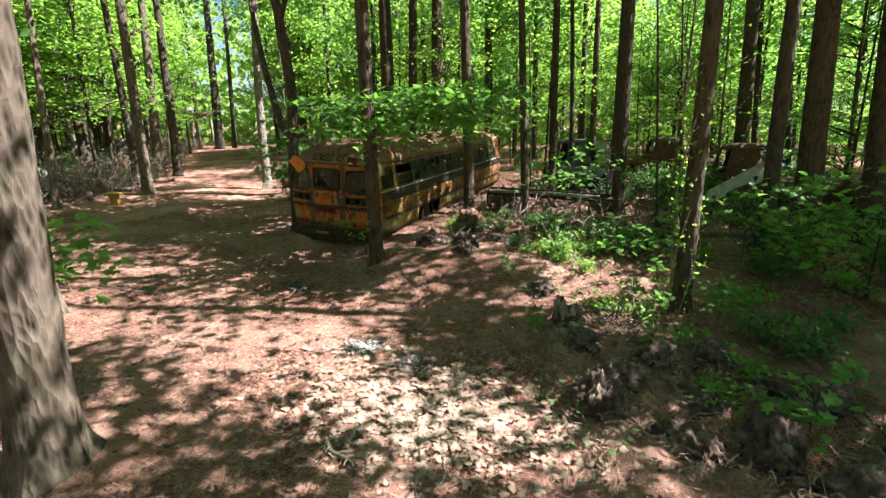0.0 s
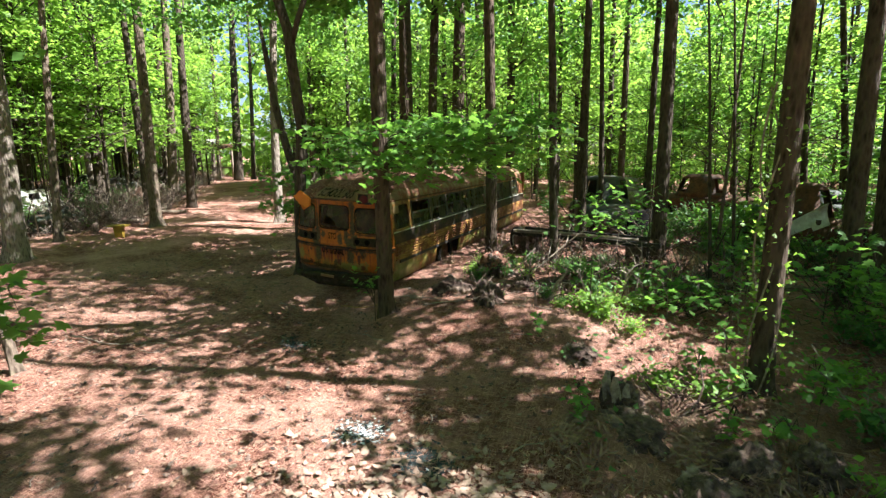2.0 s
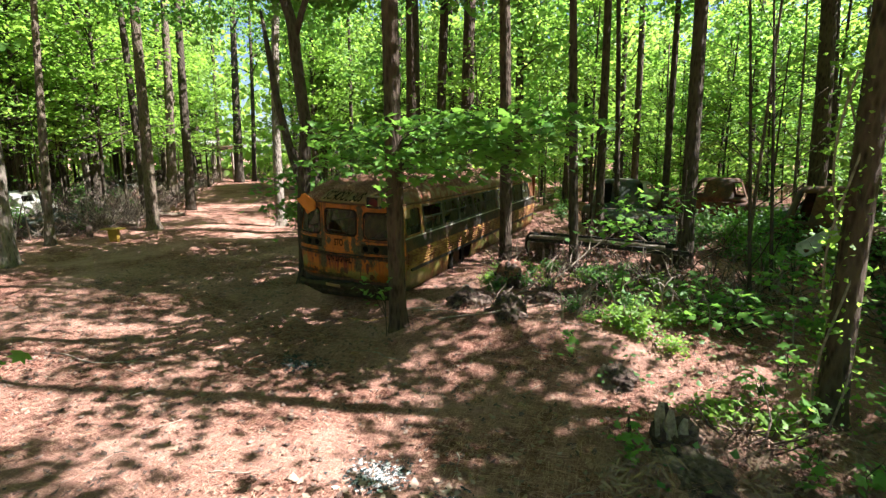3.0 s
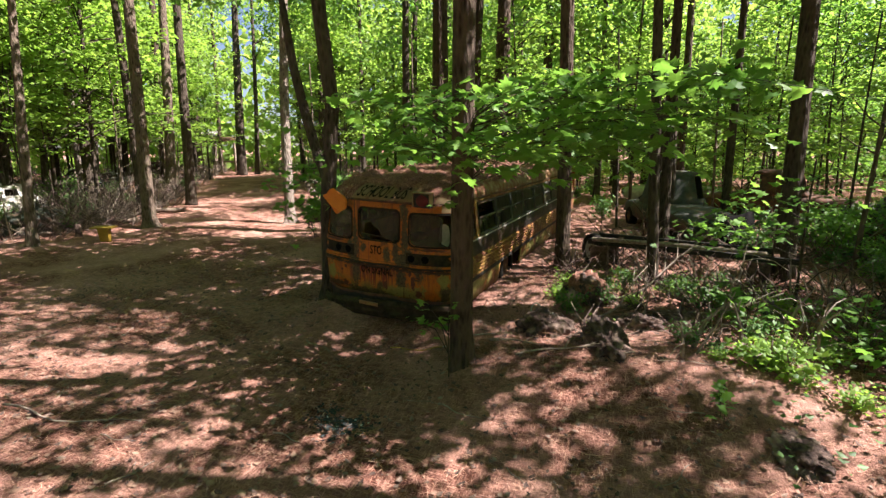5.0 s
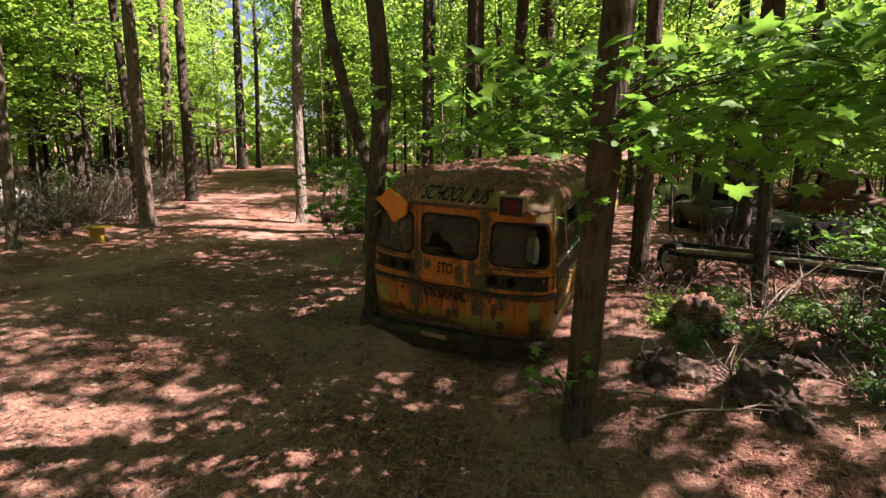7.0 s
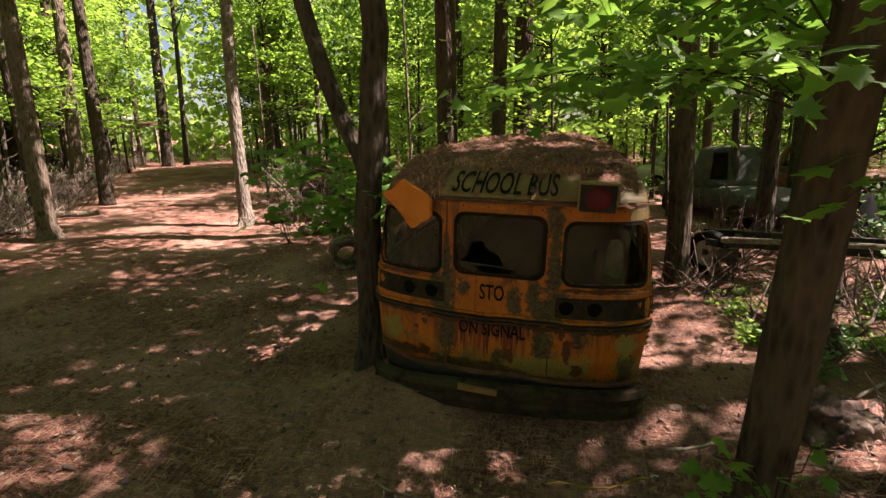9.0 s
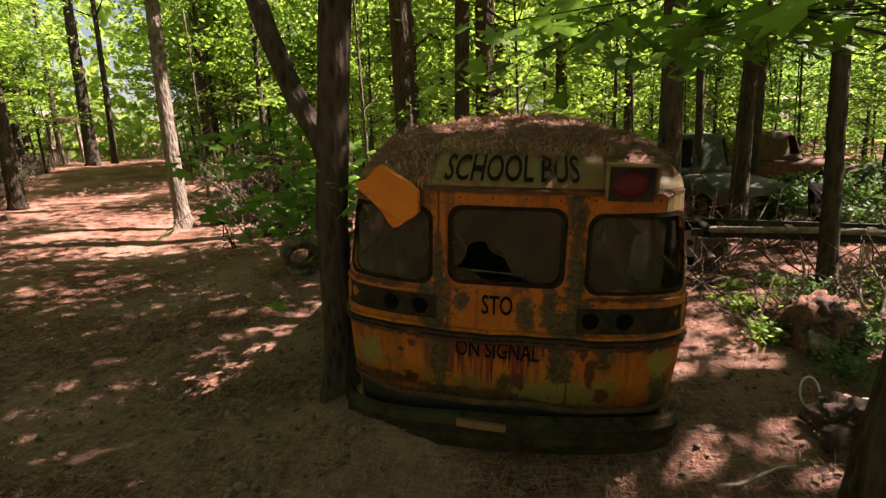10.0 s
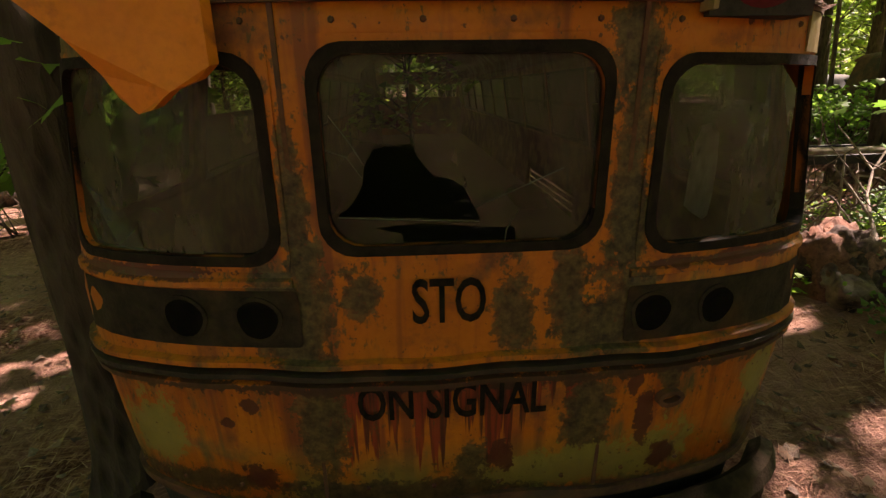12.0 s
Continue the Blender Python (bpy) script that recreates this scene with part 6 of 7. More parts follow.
# torn pale car wing leaning in the undergrowth
wing = thing("car_wing", 5.75, 15.4, gz(5.75, 15.4), 8, "pale faded car wing leaning in undergrowth", "car part")
wv, wf = [], []
for i in range(13):
    for j in range(6):
        s, t = i / 12, j / 5
        wv.append(Vector((1.25 * s - 0.62, 0.12 * math.sin(t * 2.6) + 0.1 * t, 0.42 + 0.45 * t * (0.6 + 0.4 * s) + 0.6 * s)))
for i in range(12):
    for j in range(5):
        if not (4 <= i <= 8 and j == 0):
            wf.append((i * 6 + j, (i + 1) * 6 + j, (i + 1) * 6 + j + 1, i * 6 + j + 1))
wo = part("panel", mesh_of("panel", wv, wf, PALE_METAL, True), wing)
md = wo.modifiers.new("thickness", "SOLIDIFY")
md.thickness = 0.02
part("prop", mesh_of("prop", *tube([(-0.5, 0.1, -0.05), (-0.45, 0.1, 0.6)], [0.05, 0.05], 6), RUST), wing)
part("prop", mesh_of("prop", *tube([(0.5, 0.1, -0.05), (0.45, 0.1, 1.1)], [0.05, 0.05], 6), RUST), wing)

# bare chassis beside the bus
ch = thing("truck_chassis", 1.2, 15.4, gz(1.2, 15.4) - 0.18, -14, "bare rusted truck chassis with pale beams beside the bus", "truck part")
for yy in (-0.42, 0.42):
    part("rail", mesh_of("rail", *box(0.1, yy, 0.72, 3.6, 0.06, 0.1), DARK_TRIM), ch)
for xx in (-1.2, -0.3, 0.7, 1.6):
    part("crossbar", mesh_of("crossbar", *box(xx, 0, 0.69, 0.09, 0.8, 0.08), RUST), ch)
for xx in (-1.45, 1.35):
    part("axle", mesh_of("axle", *tube([(xx, -0.8, 0.42), (xx, 0.8, 0.42)], [0.05, 0.05], 8), RUST), ch)
    for yy in (-0.42, 0.42):
        part("block", mesh_of("block", *box(xx, yy, 0.29, 0.34, 0.22, 0.74), ROTTEN), ch)
wv, wf = [], []
for dd, rr in ((0.1, 0.18), (0.1, 0.31), (0.06, 0.345), (-0.06, 0.345), (-0.1, 0.31), (-0.1, 0.2)):
    wv += [Vector((-1.62 + dd, -0.25 + rr * math.cos(q), 0.52 + rr * math.sin(q))) for q in np.linspace(0, 2 * math.pi, 22, endpoint=False)]
for k in range(5):
    wf += [(k * 22 + i, k * 22 + (i + 1) % 22, (k + 1) * 22 + (i + 1) % 22, (k + 1) * 22 + i) for i in range(22)]
swing = Matrix.Translation((-1.62, -0.25, 0.52)) @ Matrix.Rotation(radians(48), 4, "Z") @ Matrix.Translation((1.62, 0.25, -0.52))
wv = [swing @ q for q in wv]
w = part("wheel", mesh_of("wheel", wv, wf, RUBBER, True), ch, "old tyre on a pale rim")
hub = [swing @ Vector((-1.7, -0.25 + 0.21 * math.cos(q), 0.52 + 0.21 * math.sin(q))) for q in np.linspace(0, 2 * math.pi, 18, endpoint=False)]
part("rim", mesh_of("rim", hub + [swing @ Vector((-1.66, -0.25, 0.52))], [(i, (i + 1) % 18, 18) for i in range(18)], PALE_METAL), w, "pale dished rim")
part("hub", mesh_of("hub", *tube([(-1.72, -0.25, 0.52), (-1.2, -0.25, 0.52)], [0.05, 0.05], 8), RUST), ch)
part("springs", mesh_of("springs", *box(-1.45, 0.42, 0.56, 0.9, 0.06, 0.06), RUST), ch)

# open shelter with a flat roof far down the path
def shelter(x, y, rz, wide, deep, high, mat, label):
    ob = thing("open_shelter", x, y, gz(x, y), rz, label, "shelter", "open shelters")
    v, f = box(0, 0, high + 0.1, wide, deep, 0.18)
    for q in v:
        q.z += 0.16 * q.y
    part("roof", mesh_of("roof", v, f, mat), ob)
    n = max(2, int(wide / 2))
    for i in range(n):
        for yy in (-deep / 2 + 0.25, deep / 2 - 0.25):
            hh = high + 0.16 * yy
            part("post", mesh_of("post", *box(-wide / 2 + 0.3 + (wide - 0.6) * i / (n - 1), yy, hh / 2 - 0.05, 0.16, 0.16, hh), DEADWOOD), ob)
    part("rail", mesh_of("rail", *box(0, deep / 2 - 0.36, 1.0, wide - 0.5, 0.06, 0.14), DEADWOOD), ob)


shelter(-38.5, 39.5, 12, 6.5, 4.0, 3.3, PALE_METAL, "open timber shelter with a pale sloping roof beyond trees")
shelter(-34.5, 40.5, 5, 2.8, 2.4, 2.9, RUST, "small dark open shelter at the bend of the path")

# small yellow table by the clearing
tb = thing("small_table", -14.4, 15.0, gz(-14.4, 15.0), 25, "small yellow painted wooden table near the path", "table")
part("tabletop", mesh_of("tabletop", *box(0, 0, 0.44, 0.6, 0.4, 0.035), YELLOW_WOOD), tb)
legs = box(0, 0, 0.2, 0.3, 0.2, 0.45)
for q in legs[0]:
    if q.z < 0.2:
        q.x, q.y = q.x * 0.75, q.y * 0.75
part("pedestal", mesh_of("pedestal", *legs, YELLOW_WOOD), tb)
post = thing("short_post", -16.0, 15.3, gz(-16.0, 15.3), 10, "short dark wooden post beside a yellow table", "post")
part("shaft", mesh_of("shaft", *tube([(0, 0, -0.1), (0.01, 0, 0.15), (0.0, 0.01, 0.38)], [0.1, 0.085, 0.1], 10, True, 0.15, 3), ROTTEN, True), post)


pole = thing("pale_pole", 0.9, 14.85, gz(0.9, 14.85) + 0.6, -8, "long pale weathered pole lying across a rusted chassis", "pole")
part("shaft", mesh_of("shaft", *tube([(-1.3, 0, 0.05), (0, 0.02, 0.06), (1.6, -0.02, 0.04)], [0.045, 0.045, 0.035], 8), DEADWOOD, True), pole)
part("shaft_end", mesh_of("shaft_end", *tube([(-1.38, 0, 0.05), (-1.3, 0, 0.05)], [0.035, 0.05], 8), PALE_METAL), pole)


# heaps of dead brush
def brush_pile(x, y, size, seed, label="tangled heap of dry dead twigs"):
    r = np.random.default_rng(seed)
    pcs = []
    for _ in range(46):
        a, b = r.uniform(0, 2 * math.pi, 2)
        p = Vector((math.cos(a), math.sin(a), 0)) * size * r.random() * 0.7
        d = Vector((math.cos(b), math.sin(b), r.uniform(0.1, 1.1))) * size * r.uniform(0.5, 1.1)
        w = Vector(r.normal(size=3) * 0.12 * size)
        rr = 0.005 + 0.011 * r.random()
        pcs.append(tube([p, p + d * 0.5 + w, p + d], [rr, rr * 0.7, rr * 0.3], 5, False))
    ob = new("brush_pile", mesh_of("brush_pile", *join(*pcs), (ROTTEN if x > -5 else DEADWOOD, BARK_DARK, ROTTEN)[seed % 3]))
    ob.matrix_basis = pose(x, y, gz(x, y), 0, 0, seed * 37)
    tagged(ob, label, "brush", kind="stuff")


pr = np.random.default_rng(808)
for k in range(90):
    y = pr.uniform(11, 38)
    brush_pile(verge(y) - 0.3 - abs(pr.normal()) * 4, y, pr.uniform(0.8, 1.7), k)


# thicket of dead stems beside the path
def thicket(label, spots, tall, seed, material):
    r = np.random.default_rng(seed)
    pcs = []
    for x, y in spots:
        h = tall * (0.35 + 0.65 * r.random() ** 1.5)
        d = Vector((r.normal() * 0.22, r.normal() * 0.22, 1.0)) * h
        if r.random() < 0.25:
            d = Vector((r.normal(), r.normal(), 0.45)) * h * 0.7
        p, rr = Vector((x, y, gz(x, y) - 0.03)), 0.008 + 0.022 * r.random() ** 2
        w = Vector(r.normal(size=3) * 0.06 * h)
        m = p + d * 0.5 + w
        pcs.append(tube([p, m, p + d], [rr, rr * 0.75, rr * 0.3], 4, False))
        for _ in range(3):
            e = m.lerp(p + d, r.random()) if r.random() < 0.6 else p.lerp(m, 0.4 + 0.6 * r.random())
            q = Vector(r.normal(size=3)) * 0.28 * h
            pcs.append(tube([e, e + q * 0.5 + Vector((0, 0, 0.05)), e + q], [rr * 0.5, rr * 0.35, 0.002], 3, False))
    ob = new("dead_thicket", mesh_of("dead_thicket", *join(*pcs), material))
    tagged(ob, label, "brush", kind="stuff")


def verge_spots(n, reach):
    out = []
    while len(out) < n:
        y = pr.uniform(10, 44)
        out.append((verge(y) - 0.4 - reach * pr.random() ** 1.3, y))
    return out


thicket("dense thicket of dry grey stems beside the path", verge_spots(520, 9), 1.5, 61, DEADWOOD)
thicket("dense thicket of dark dead stems beside the path", verge_spots(650, 13), 2.3, 62, BARK_DARK)
thicket("dry dead stems among the wrecks", [(pr.uniform(0.6, 9), pr.uniform(11, 22)) for _ in range(150)], 1.1, 63, ROTTEN)
thicket("tangle of pale dry branches in the undergrowth", [(pr.uniform(0.3, 4.6), pr.uniform(10.6, 14.5)) for _ in range(70)], 0.9, 69, DEADWOOD)
thicket("dry dead stems beyond the path", [(-5.5 - 0.55 * (q - 16) - pr.uniform(0, 4.5) + 1.5, q) for q in pr.uniform(17, 34, 200)], 1.6, 64, BARK_DARK)
thicket("thin pale dry stems along the edge of the path", [(path_left(q) - 3.2 * pr.random() ** 1.4, q) for q in pr.uniform(17.5, 44, 520)], 1.3, 65, DEADWOOD)
thicket("dark dead stems closing the end of the path", [(pr.uniform(-46, -22), q) for q in pr.uniform(45, 53, 420)], 2.4, 67, BARK_DARK)
thicket("pale dry stems closing the end of the path", [(pr.uniform(-44, -22), q) for q in pr.uniform(44.5, 50, 220)], 1.8, 68, DEADWOOD)
thicket("thin pale saplings and canes beside the path", [(path_right(q) + 0.4 + 3.6 * pr.random(), q) for q in pr.uniform(19, 44, 260)], 1.9, 66, DEADWOOD)
for k, q in enumerate(pr.uniform(12, 40, 44)):
    s = pr.uniform(0.45, 1.1)
    lump("rotten_log", verge(q) - 1.2 - pr.uniform(0, 7), q, s, s * 0.7, s * pr.uniform(0.6, 1.0), 60 + k * 1.3, (ROTTEN, RUST, GREY_METAL, ROTTEN)[k % 4], "rotten half-buried log among dead brush", "log", pr.uniform(0, 180), 0.4, 0.08, 0.4)
for x, y, s in ((0.3, 12.6, 0.6), (-0.6, 13.2, 0.5), (1.3, 13.3, 0.9), (0.7, 14.5, 0.8), (2.2, 14.0, 0.9), (-0.3, 11.2, 0.45), (0.9, 11.6, 0.5), (3.0, 11.6, 0.8), (3.9, 13.6, 1.0), (5.5, 11.6, 1.0), (-0.8, 14.6, 0.8), (1.2, 16.5, 1.0), (2.8, 17.0, 1.1),
                (4.4, 17.6, 1.1), (6.2, 15.0, 1.0), (3.6, 7.0, 0.4), (2.6, 8.6, 0.5), (-8.2, 19.0, 0.8), (-7.2, 18.2, 0.7), (-9.4, 22.0, 0.9), (-6.4, 17.4, 0.6), (0.2, 17.0, 0.9), (0.0, 15.8, 0.7)):
    brush_pile(x, y, s, int(x * 13 + y * 7) % 89)


# black bonnet panel propped on pale bars
hood = thing("car_bonnet", 2.65, 17.3, gz(2.65, 17.3), 18, "black car bonnet standing tilted among scrap", "car part")
hv, hf = [], []
for i in range(9):
    for j in range(7):
        s, t = i / 8 - 0.5, j / 6
        hv.append(Vector((0.95 * s * (1 - 0.25 * t) + 0.22 * t, 0.5 * t - 0.16 * (1 - 4 * s * s), 0.95 * t - 0.02 + 0.05 * math.sin(5 * s))))
hf = [(i * 7 + j, (i + 1) * 7 + j, (i + 1) * 7 + j + 1, i * 7 + j + 1) for i in range(8) for j in range(6)]
hp = part("panel", mesh_of("panel", hv, hf, VOID, True), hood)
md = hp.modifiers.new("thickness", "SOLIDIFY")
md.thickness = 0.02
part("bar", mesh_of("bar", *tube([(-0.85, -0.25, 0.62), (-0.2, -0.3, 0.04)], [0.045, 0.045], 6), GREY_METAL), hood, "pale steel bar")
part("bar", mesh_of("bar", *tube([(-1.3, -0.28, 0.16), (-0.1, -0.34, 0.05)], [0.05, 0.05], 6), GREY_METAL), hood, "pale steel bar")
# yellow cable with a grey plug on the straw
yc = thing("yellow_cable", -2.4, 10.72, gz(-2.4, 10.72), 0, "thin yellow cable with a grey plug on straw", "cable")
part("wire", mesh_of("wire", *tube([(-0.55 + 0.09 * i, 0.03 * math.sin(i * 1.1) - 0.05 + 0.012 * i, gz(-2.95 + 0.09 * i, 10.7) - gz(-2.4, 10.72) + 0.025 + 0.006 * math.sin(i * 2.0)) for i in range(9)], [0.007] * 9, 6), YELLOW_WOOD, True), yc)
part("plug", mesh_of("plug", *tube([(0.17, 0.07, 0.02), (0.2, 0.09, 0.05), (0.24, 0.1, 0.05)], [0.014, 0.026, 0.022], 8), PALE_METAL), yc, "grey plug")

# loose cable loops by the roots
def loop_cable(x, y, z, r, tilt, rz, label):
    ob = thing("cable_loop", x, y, z, rz, label, "cable", "cable loops")
    pts = [Vector((r * 0.7 * math.cos(q), r * math.sin(q) * math.sin(tilt) * 0.4, r + r * math.sin(q))) for q in np.linspace(0, 2 * math.pi * 0.96, 30)]
    part("wire", mesh_of("wire", *tube(pts, [0.008] * 30, 6, False), CABLE, True), ob)


loop_cable(-1.1, 11.75, gz(-1.1, 11.75), 0.11, 1.0, 10, "loop of thin white cable on dark roots")
loop_cable(-0.85, 11.55, gz(-0.85, 11.55) - 0.08, 0.12, 0.8, -30, "loop of thin white cable half in straw")


# ---- fallen branches ----
def branch(x, y, length, r, rz, seed, label="dry fallen twig on pine straw", forks=2, rise=0.0):
    q = np.random.default_rng(seed)
    ob = thing("fallen_branch", x, y, gz(x, y), rz, label, "branch", "fallen branches")
    n = 8
    pts = [Vector((length * (i / n - 0.5), 0.05 * length * math.sin(i * 0.9 + seed), r + 0.012 + rise * length * (i / n) ** 2)) for i in range(n + 1)]
    part("wood", mesh_of("wood", *tube(pts, [r * (1 - 0.7 * i / n) for i in range(n + 1)], 6, True, 0.1, seed), DEADWOOD, True), ob)
    for _ in range(forks):
        i = int(q.integers(2, n - 1))
        d = Vector((0.5, q.choice([-1, 1]) * 0.6, 0.12 + rise)) * length * 0.3
        part("twig", mesh_of("twig", *tube([pts[i], pts[i] + d * 0.5 + Vector((0, 0, 0.01)), pts[i] + d], [r * 0.5, r * 0.35, r * 0.15], 5, False), DEADWOOD, True), ob)


branch(-5.35, 7.95, 1.7, 0.014, 8, 1, "long pale crooked stick on pine straw", 0)
branch(0.15, 5.1, 0.5, 0.025, -30, 2, "short dark broken branch on straw", 3)
branch(-3.9, 10.35, 0.7, 0.012, -25, 3)
branch(-1.6, 11.1, 1.0, 0.014, 12, 4, "pale dry stick beside the bus", 1)
branch(-1.2, 10.8, 0.7, 0.02, 5, 5, "sunlit pale stick beside the bus", 1)
branch(-0.6, 10.6, 1.2, 0.016, 25, 6, "tangled dry branch beside a pine", 4, 0.15)
branch(1.3, 12.4, 1.6, 0.02, -40, 7, "dry branch propped in undergrowth", 5, 0.4)
branch(0.0, 12.2, 1.4, 0.018, 50, 8, "dry branch propped in undergrowth", 5, 0.45)
branch(0.6, 13.4, 2.0, 0.025, 35, 9, "bare dead branch rising from undergrowth", 6, 0.5)
branch(4.4, 8.6, 1.6, 0.02, 120, 10, "bare dead branch rising from undergrowth", 6, 0.4)
branch(2.2, 12.9, 2.0, 0.02, 160, 11, "bare dead branch rising from undergrowth", 6, 0.4)
bq = np.random.default_rng(55)
for k in range(150):
    x, y = bq.uniform(-9, 3.2), bq.uniform(3.5, 15)
    if -4.9 < x < -1.9 and y > 10.6:
        continue
    branch(x, y, bq.uniform(0.15, 0.55), bq.uniform(0.004, 0.011), bq.uniform(0, 360), 100 + k, forks=int(bq.integers(0, 3)))

# bare stems and thin saplings that fill the brush by the path
bare = []
for k in range(3):
    ob = thing("bare_sapling", 0, 0, -50, 0, "thin bare sapling with few twigs in brush", "tree", "bare saplings")
    r = np.random.default_rng(500 + k)
    shape, pts, rad = trunk_shape(0.05 + 0.025 * k, 5 + k, (0.06 * r.normal(), 0.06 * r.normal()), 510 + k, sides=6, flare=1.1)
    tw, _ = limbs(pts, rad, 6, 0.25, 0.95, 0.9, 520 + k)
    part("trunk", mesh_of("trunk", *shape, (BARK_GREY, BARK_DARK, BARK_GREY)[k], True), ob)
    for q in tw:
        part("branch", mesh_of("branch", *q, (BARK_GREY, BARK_DARK, BARK_GREY)[k], True), ob)
    bare.append(ob)
cnt = 0
while cnt < 95:
    if cnt % 5:
        x, y = bq.uniform(-36, -14), bq.uniform(9, 40)
    else:
        x, y = bq.uniform(-8, 12), bq.uniform(12, 34)
    if clear_of_path(x, y) and not (-6 < x < -0.4 and y < 22):
        copy_thing(bare[int(bq.integers(0, 3))], stand(x, y, bq.uniform(0, 360)))
        cnt += 1
for ob, (x, y) in zip(bare, ((-18.6, 15.5), (-20.2, 16.5), (4.4, 16.2))):
    ob.matrix_basis = pose(x, y, gz(x, y), 0, 0, 33)

# ---- litter ----
lr = np.random.default_rng(66)
n = 110000
X = lr.uniform(-10, 5, n)
Y = 2.5 + 13.5 * lr.random(n) ** 1.2
ok = ~((X > -4.7) & (X < -2.1) & (Y > 11.4))
X, Y = X[ok], Y[ok]
Z = ground_height(X, Y) + 0.012 + 0.012 * lr.random(len(X))
A = lr.uniform(0, 2 * math.pi, len(X))
L = lr.uniform(0.03, 0.075, len(X))
d = np.stack([np.cos(A), np.sin(A), lr.normal(size=len(X)) * 0.12], 1) * L[:, None]
s = np.stack([-np.sin(A), np.cos(A), np.zeros(len(X))], 1) * 0.0026
c = np.stack([X, Y, Z], 1)
V = np.stack([c - d - s, c - d + s, c + d + np.array([0, 0, 0.004])], 1).reshape(-1, 3)
F = np.arange(len(V)).reshape(-1, 3)
straw = new("pine_needles", mesh_of("pine_needles", V.tolist(), F.tolist(), STRAW))
tagged(straw, "scattered fallen pine needles on the ground", "pine needles", kind="stuff")
# loose straw and bark litter among the roots
n = 20000
X, Y = lr.uniform(-1.9, 5.5, n), lr.uniform(5.2, 15.5, n)
ok = (np.array([noise.noise(Vector((a * 0.9, b * 0.9, 14.0))) for a, b in zip(X, Y)]) + 0.2 * lr.normal(size=n) > -0.02) & (X > -1.6 + 0.7 * np.maximum(0, 10.4 - Y))
X, Y = X[ok], Y[ok]
Z = ground_height(X, Y) + 0.01 + 0.09 * lr.random(len(X)) ** 2
A, L = lr.uniform(0, 2 * math.pi, len(X)), lr.uniform(0.05, 0.15, len(X))
d = np.stack([np.cos(A), np.sin(A), lr.normal(size=len(X)) * 0.35], 1) * L[:, None]
s = np.stack([-np.sin(A), np.cos(A), 0.5 * lr.normal(size=len(X))], 1) * lr.uniform(0.0015, 0.004, len(X))[:, None]
c = np.stack([X, Y, Z], 1)
V = np.stack([c - d - s, c - d + s, c + d + s * 0.4], 1).reshape(-1, 3)
tuft = new("straw_tufts", mesh_of("straw_tufts", V.tolist(), np.arange(len(V)).reshape(-1, 3).tolist(), STRAW))
tagged(tuft, "loose heaps of straw and bark shreds among roots", "pine needles", kind="stuff")
# torn bark and matted straw between the rotten logs
n = 16000
X, Y = lr.uniform(1.3, 5.2, n), lr.uniform(5.0, 9.4, n)
ok = (np.array([noise.noise(Vector((a * 1.6, b * 1.6, 24.0))) for a, b in zip(X, Y)]) + 0.15 * lr.normal(size=n) > -0.05) & (X > 1.3 + 0.5 * np.abs(Y - 7.6))
X, Y = X[ok], Y[ok]
Z = ground_height(X, Y) + 0.015 + 0.11 * lr.random(len(X)) ** 2
A, L = lr.uniform(0, 2 * math.pi, len(X)), lr.uniform(0.03, 0.1, len(X))
d = np.stack([np.cos(A), np.sin(A), lr.normal(size=len(X)) * 0.4], 1) * L[:, None]
s = np.stack([-np.sin(A), np.cos(A), 0.6 * lr.normal(size=len(X))], 1) * lr.uniform(0.003, 0.013, len(X))[:, None]
c = np.stack([X, Y, Z], 1)
V = np.stack([c - d - s, c - d * 0.4 + s * 1.4, c + d + s * 0.4], 1).reshape(-1, 3)
shreds = new("bark_shreds", mesh_of("bark_shreds", V.tolist(), np.arange(len(V)).reshape(-1, 3).tolist(), DRY_LEAF))
tagged(shreds, "torn bark and matted brown straw between rotten logs", "bark litter", kind="stuff")
n = 13000
X, Y = lr.uniform(-10, 6, n), 2.5 + 13.5 * lr.random(n)
ok = ~((X > -4.7) & (X < -2.1) & (Y > 11.4)) & (np.array([noise.noise(Vector((a * 0.6, b * 0.6, 4.0))) for a, b in zip(X, Y)]) + 0.25 * lr.normal(size=n) > 0.02)
P = np.stack([X, Y, ground_height(X, Y) + 0.02], 1)[ok]
dl = new("dry_leaves", leaf_mesh("dry_leaves", P, lr.uniform(0.045, 0.085, len(P)), DRY_LEAF, 0.85, lr))
tagged(dl, "scattered pale dry leaves on the ground", "dry leaves", kind="stuff")
n = 7500
X, Y = lr.uniform(-10, 4, n), 2.5 + 13.5 * lr.random(n)
ok = ~((X > -4.7) & (X < -2.1) & (Y > 11.4))
P = np.stack([X, Y, ground_height(X, Y) + 0.022], 1)[ok]
dk = new("dark_leaves", leaf_mesh("dark_leaves", P, np.full(len(P), 0.065), ROTTEN, 0.7, lr))
tagged(dk, "scattered dark curled leaves and cone scales on the ground", "dry leaves", kind="stuff")
for k in range(34):
    x, y = pr.uniform(-1.0, 2.6), pr.uniform(10.9, 15.0)
    if math.hypot(x + 1.1, y - 14.8) > 0.5 and x > -1.4 + 0.1 * (y - 10):
        src = shrubs[(1, 3, 3)[k % 3]]
        s = pr.uniform(0.3, 0.65)
        src.scale = (s, s, s)
        copy_thing(src, pose(x, y, gz(x, y), 0, 0, pr.uniform(0, 360)))
        src.scale = (1, 1, 1)
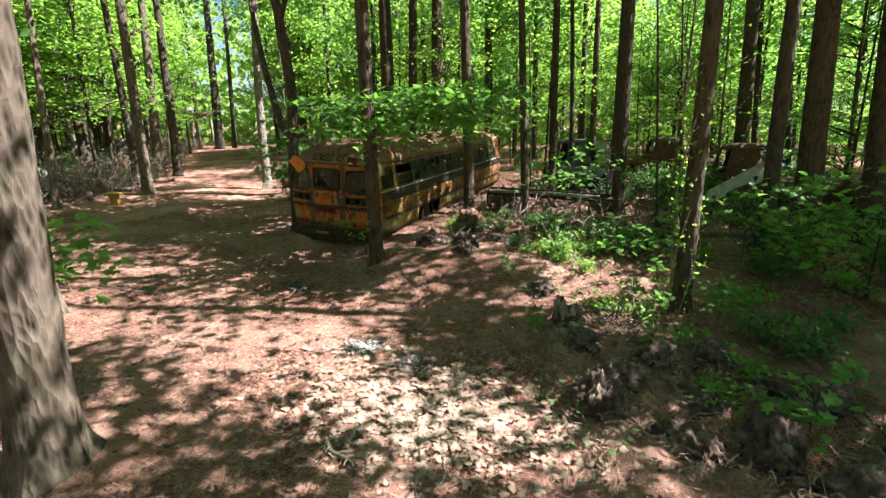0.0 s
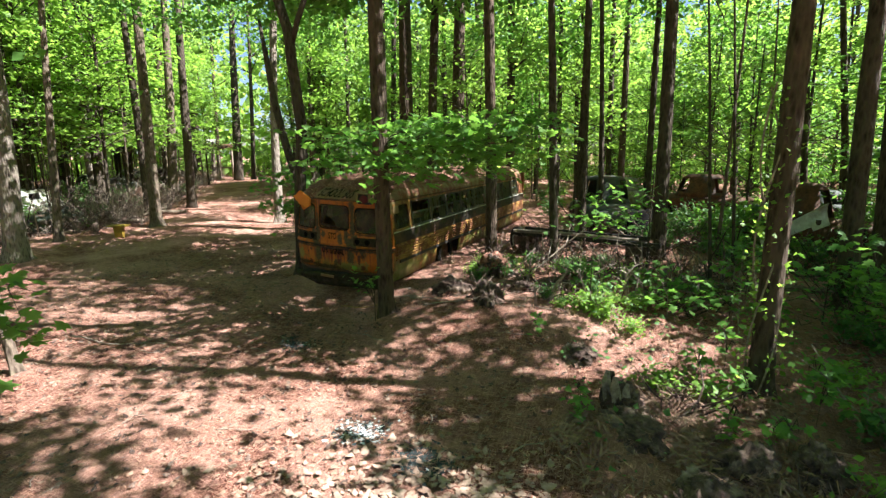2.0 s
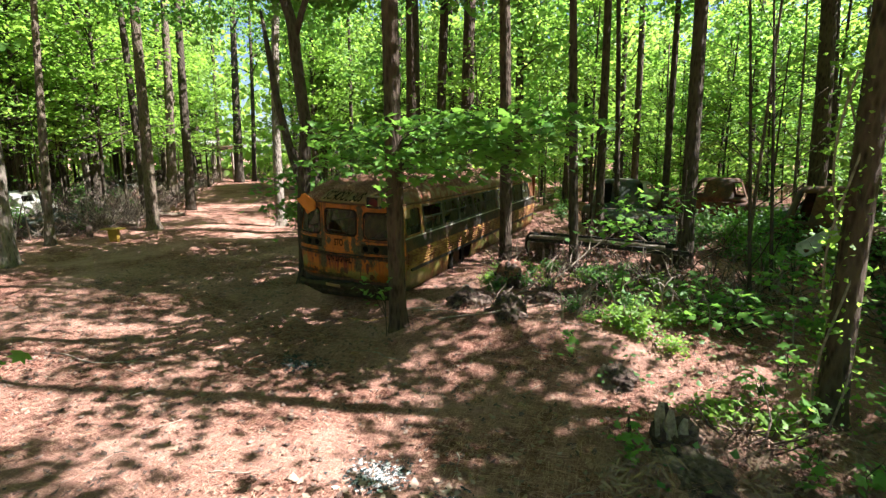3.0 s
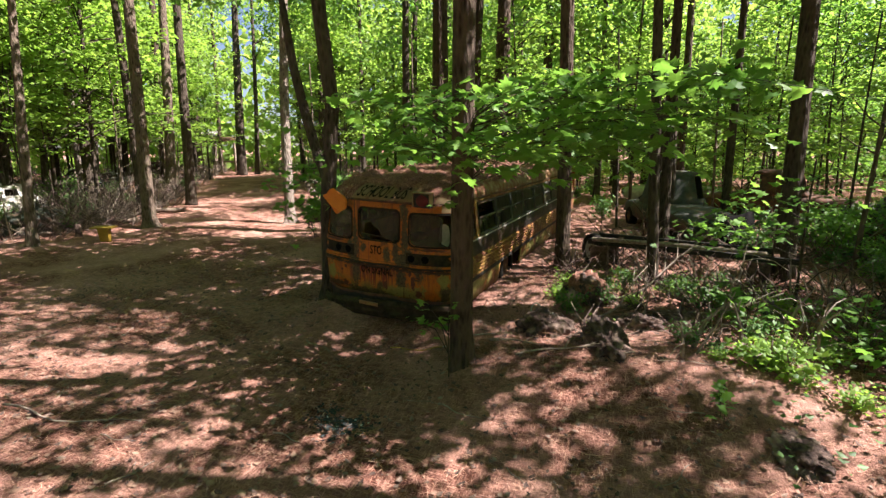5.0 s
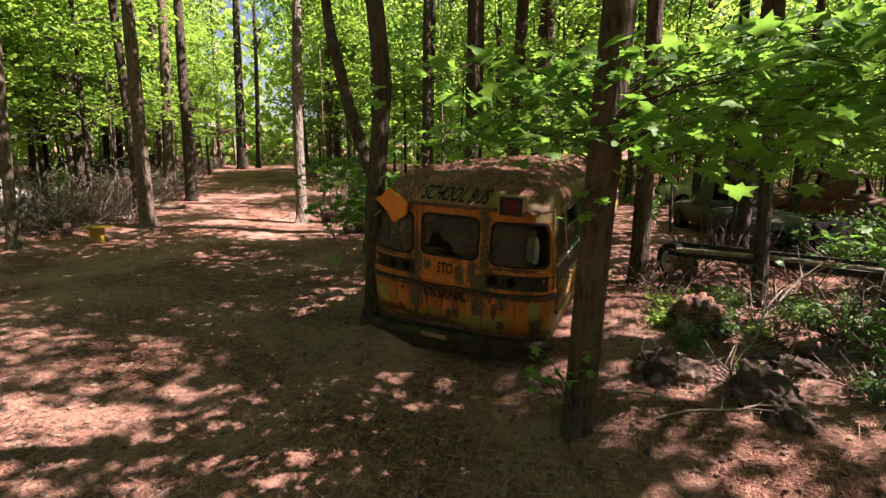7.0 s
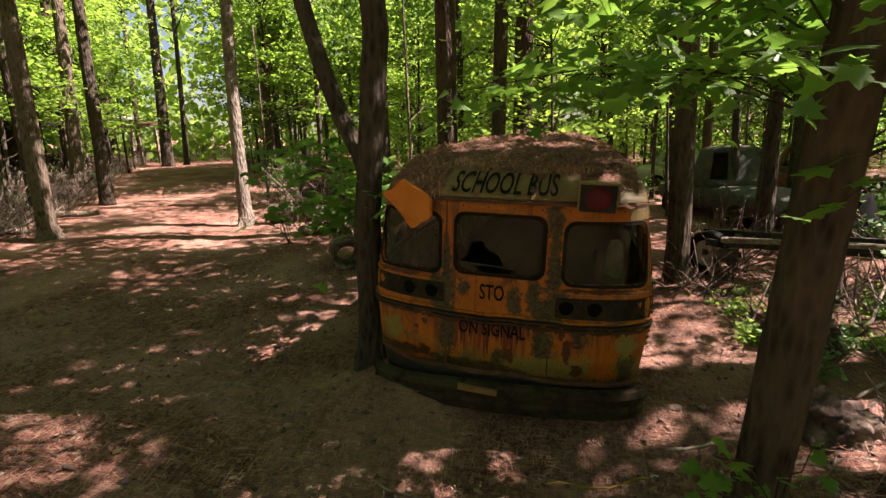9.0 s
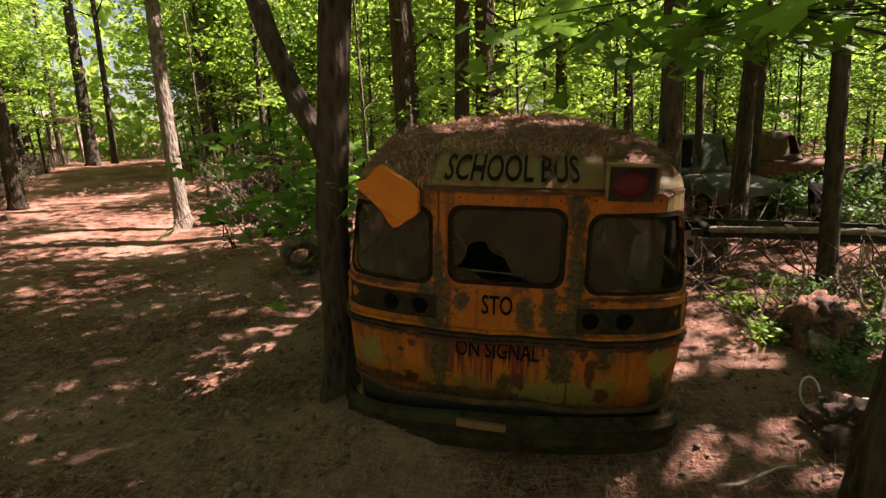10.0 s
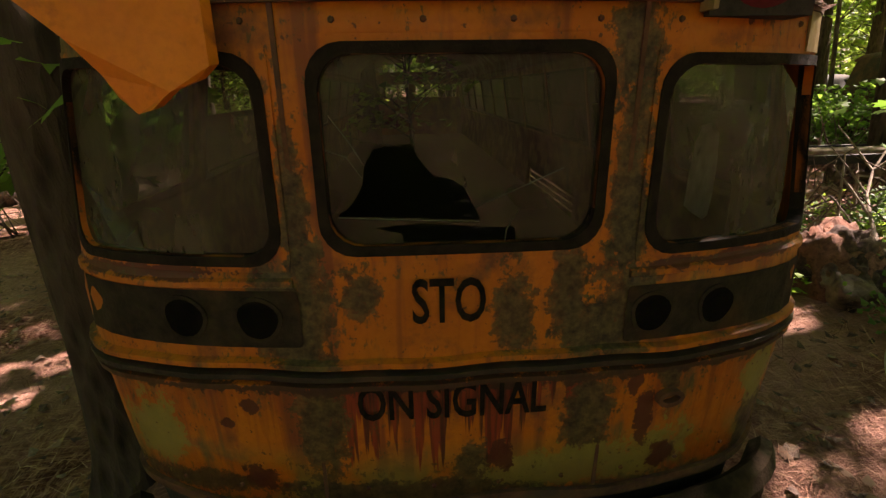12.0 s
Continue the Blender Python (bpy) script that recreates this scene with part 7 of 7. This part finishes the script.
# low seedlings over the undergrowth floor
n = 7500
X, Y = lr.uniform(0.2, 9.5, n), lr.uniform(5.5, 24, n)
w = np.array([noise.noise(Vector((a * 0.45, b * 0.45, 9.0))) for a, b in zip(X, Y)])
ok = (w + 0.2 * lr.normal(size=n) > -0.02) & (X > 1.2 + 0.22 * np.abs(Y - 9)) | ((w > 0.2) & (Y > 11))
P = np.stack([X, Y, ground_height(X, Y) + 0.05 + 0.2 * lr.random(n) ** 2], 1)[ok]
sd = new("seedlings", leaf_mesh("seedlings", P, lr.uniform(0.04, 0.1, len(P)), LEAF_LOW, 0.7, lr))
tagged(sd, "low green seedlings covering the undergrowth floor", "plants", kind="stuff")
# patches of small dark and pale grey flakes on the clearing
def flake_material(name, dark_share):
    a = Mat(name)
    i = a.island()
    return a.done(a.ramp(i, (0.0, (0.018, 0.022, 0.022)), (dark_share, (0.05, 0.058, 0.056)), (min(0.99, dark_share + 0.02), (0.3, 0.31, 0.3)), (1.0, (0.5, 0.5, 0.48))), 0.95, spec=0.1)


for x, y, w, mat in ((-2.62, 8.78, 0.24, flake_material("dark_flakes", 0.93)), (0.24, 6.8, 0.24, flake_material("darkest_flakes", 0.97)), (-0.55, 7.05, 0.24, flake_material("pale_grey_flakes", 0.6))):
    m = 420
    P = np.stack([x + w * 0.6 * lr.normal(size=m), y + w * 0.5 * lr.normal(size=m), np.zeros(m)], 1)
    P[:, 2] = ground_height(P[:, 0], P[:, 1]) + 0.02
    tagged(new("ash_patch", leaf_mesh("ash_patch", P, lr.uniform(0.025, 0.06, m), mat, 0.9, lr)), "patch of small dark and pale grey flakes on pine straw", "ash", kind="stuff")
# sun dapple in the middle of the clearing, imitated by pale-coloured leaves
m = 2000
P = np.stack([0.9 + 0.85 * lr.normal(size=m), 5.95 + 0.45 * lr.normal(size=m), np.zeros(m)], 1)
P[:, 2] = ground_height(P[:, 0], P[:, 1]) + 0.022 + 0.012 * lr.random(m)
DAPPLE_LEAF = simple("dapple_leaf", (0.17, 0.1, 0.07), (0.4, 0.285, 0.215), 4)
tagged(new("bleached_leaves", leaf_mesh("bleached_leaves", P, lr.uniform(0.05, 0.11, m), DAPPLE_LEAF, 0.75, lr)), "pale leaves imitating sunlit dapple on the clearing", "dry leaves", kind="stuff")
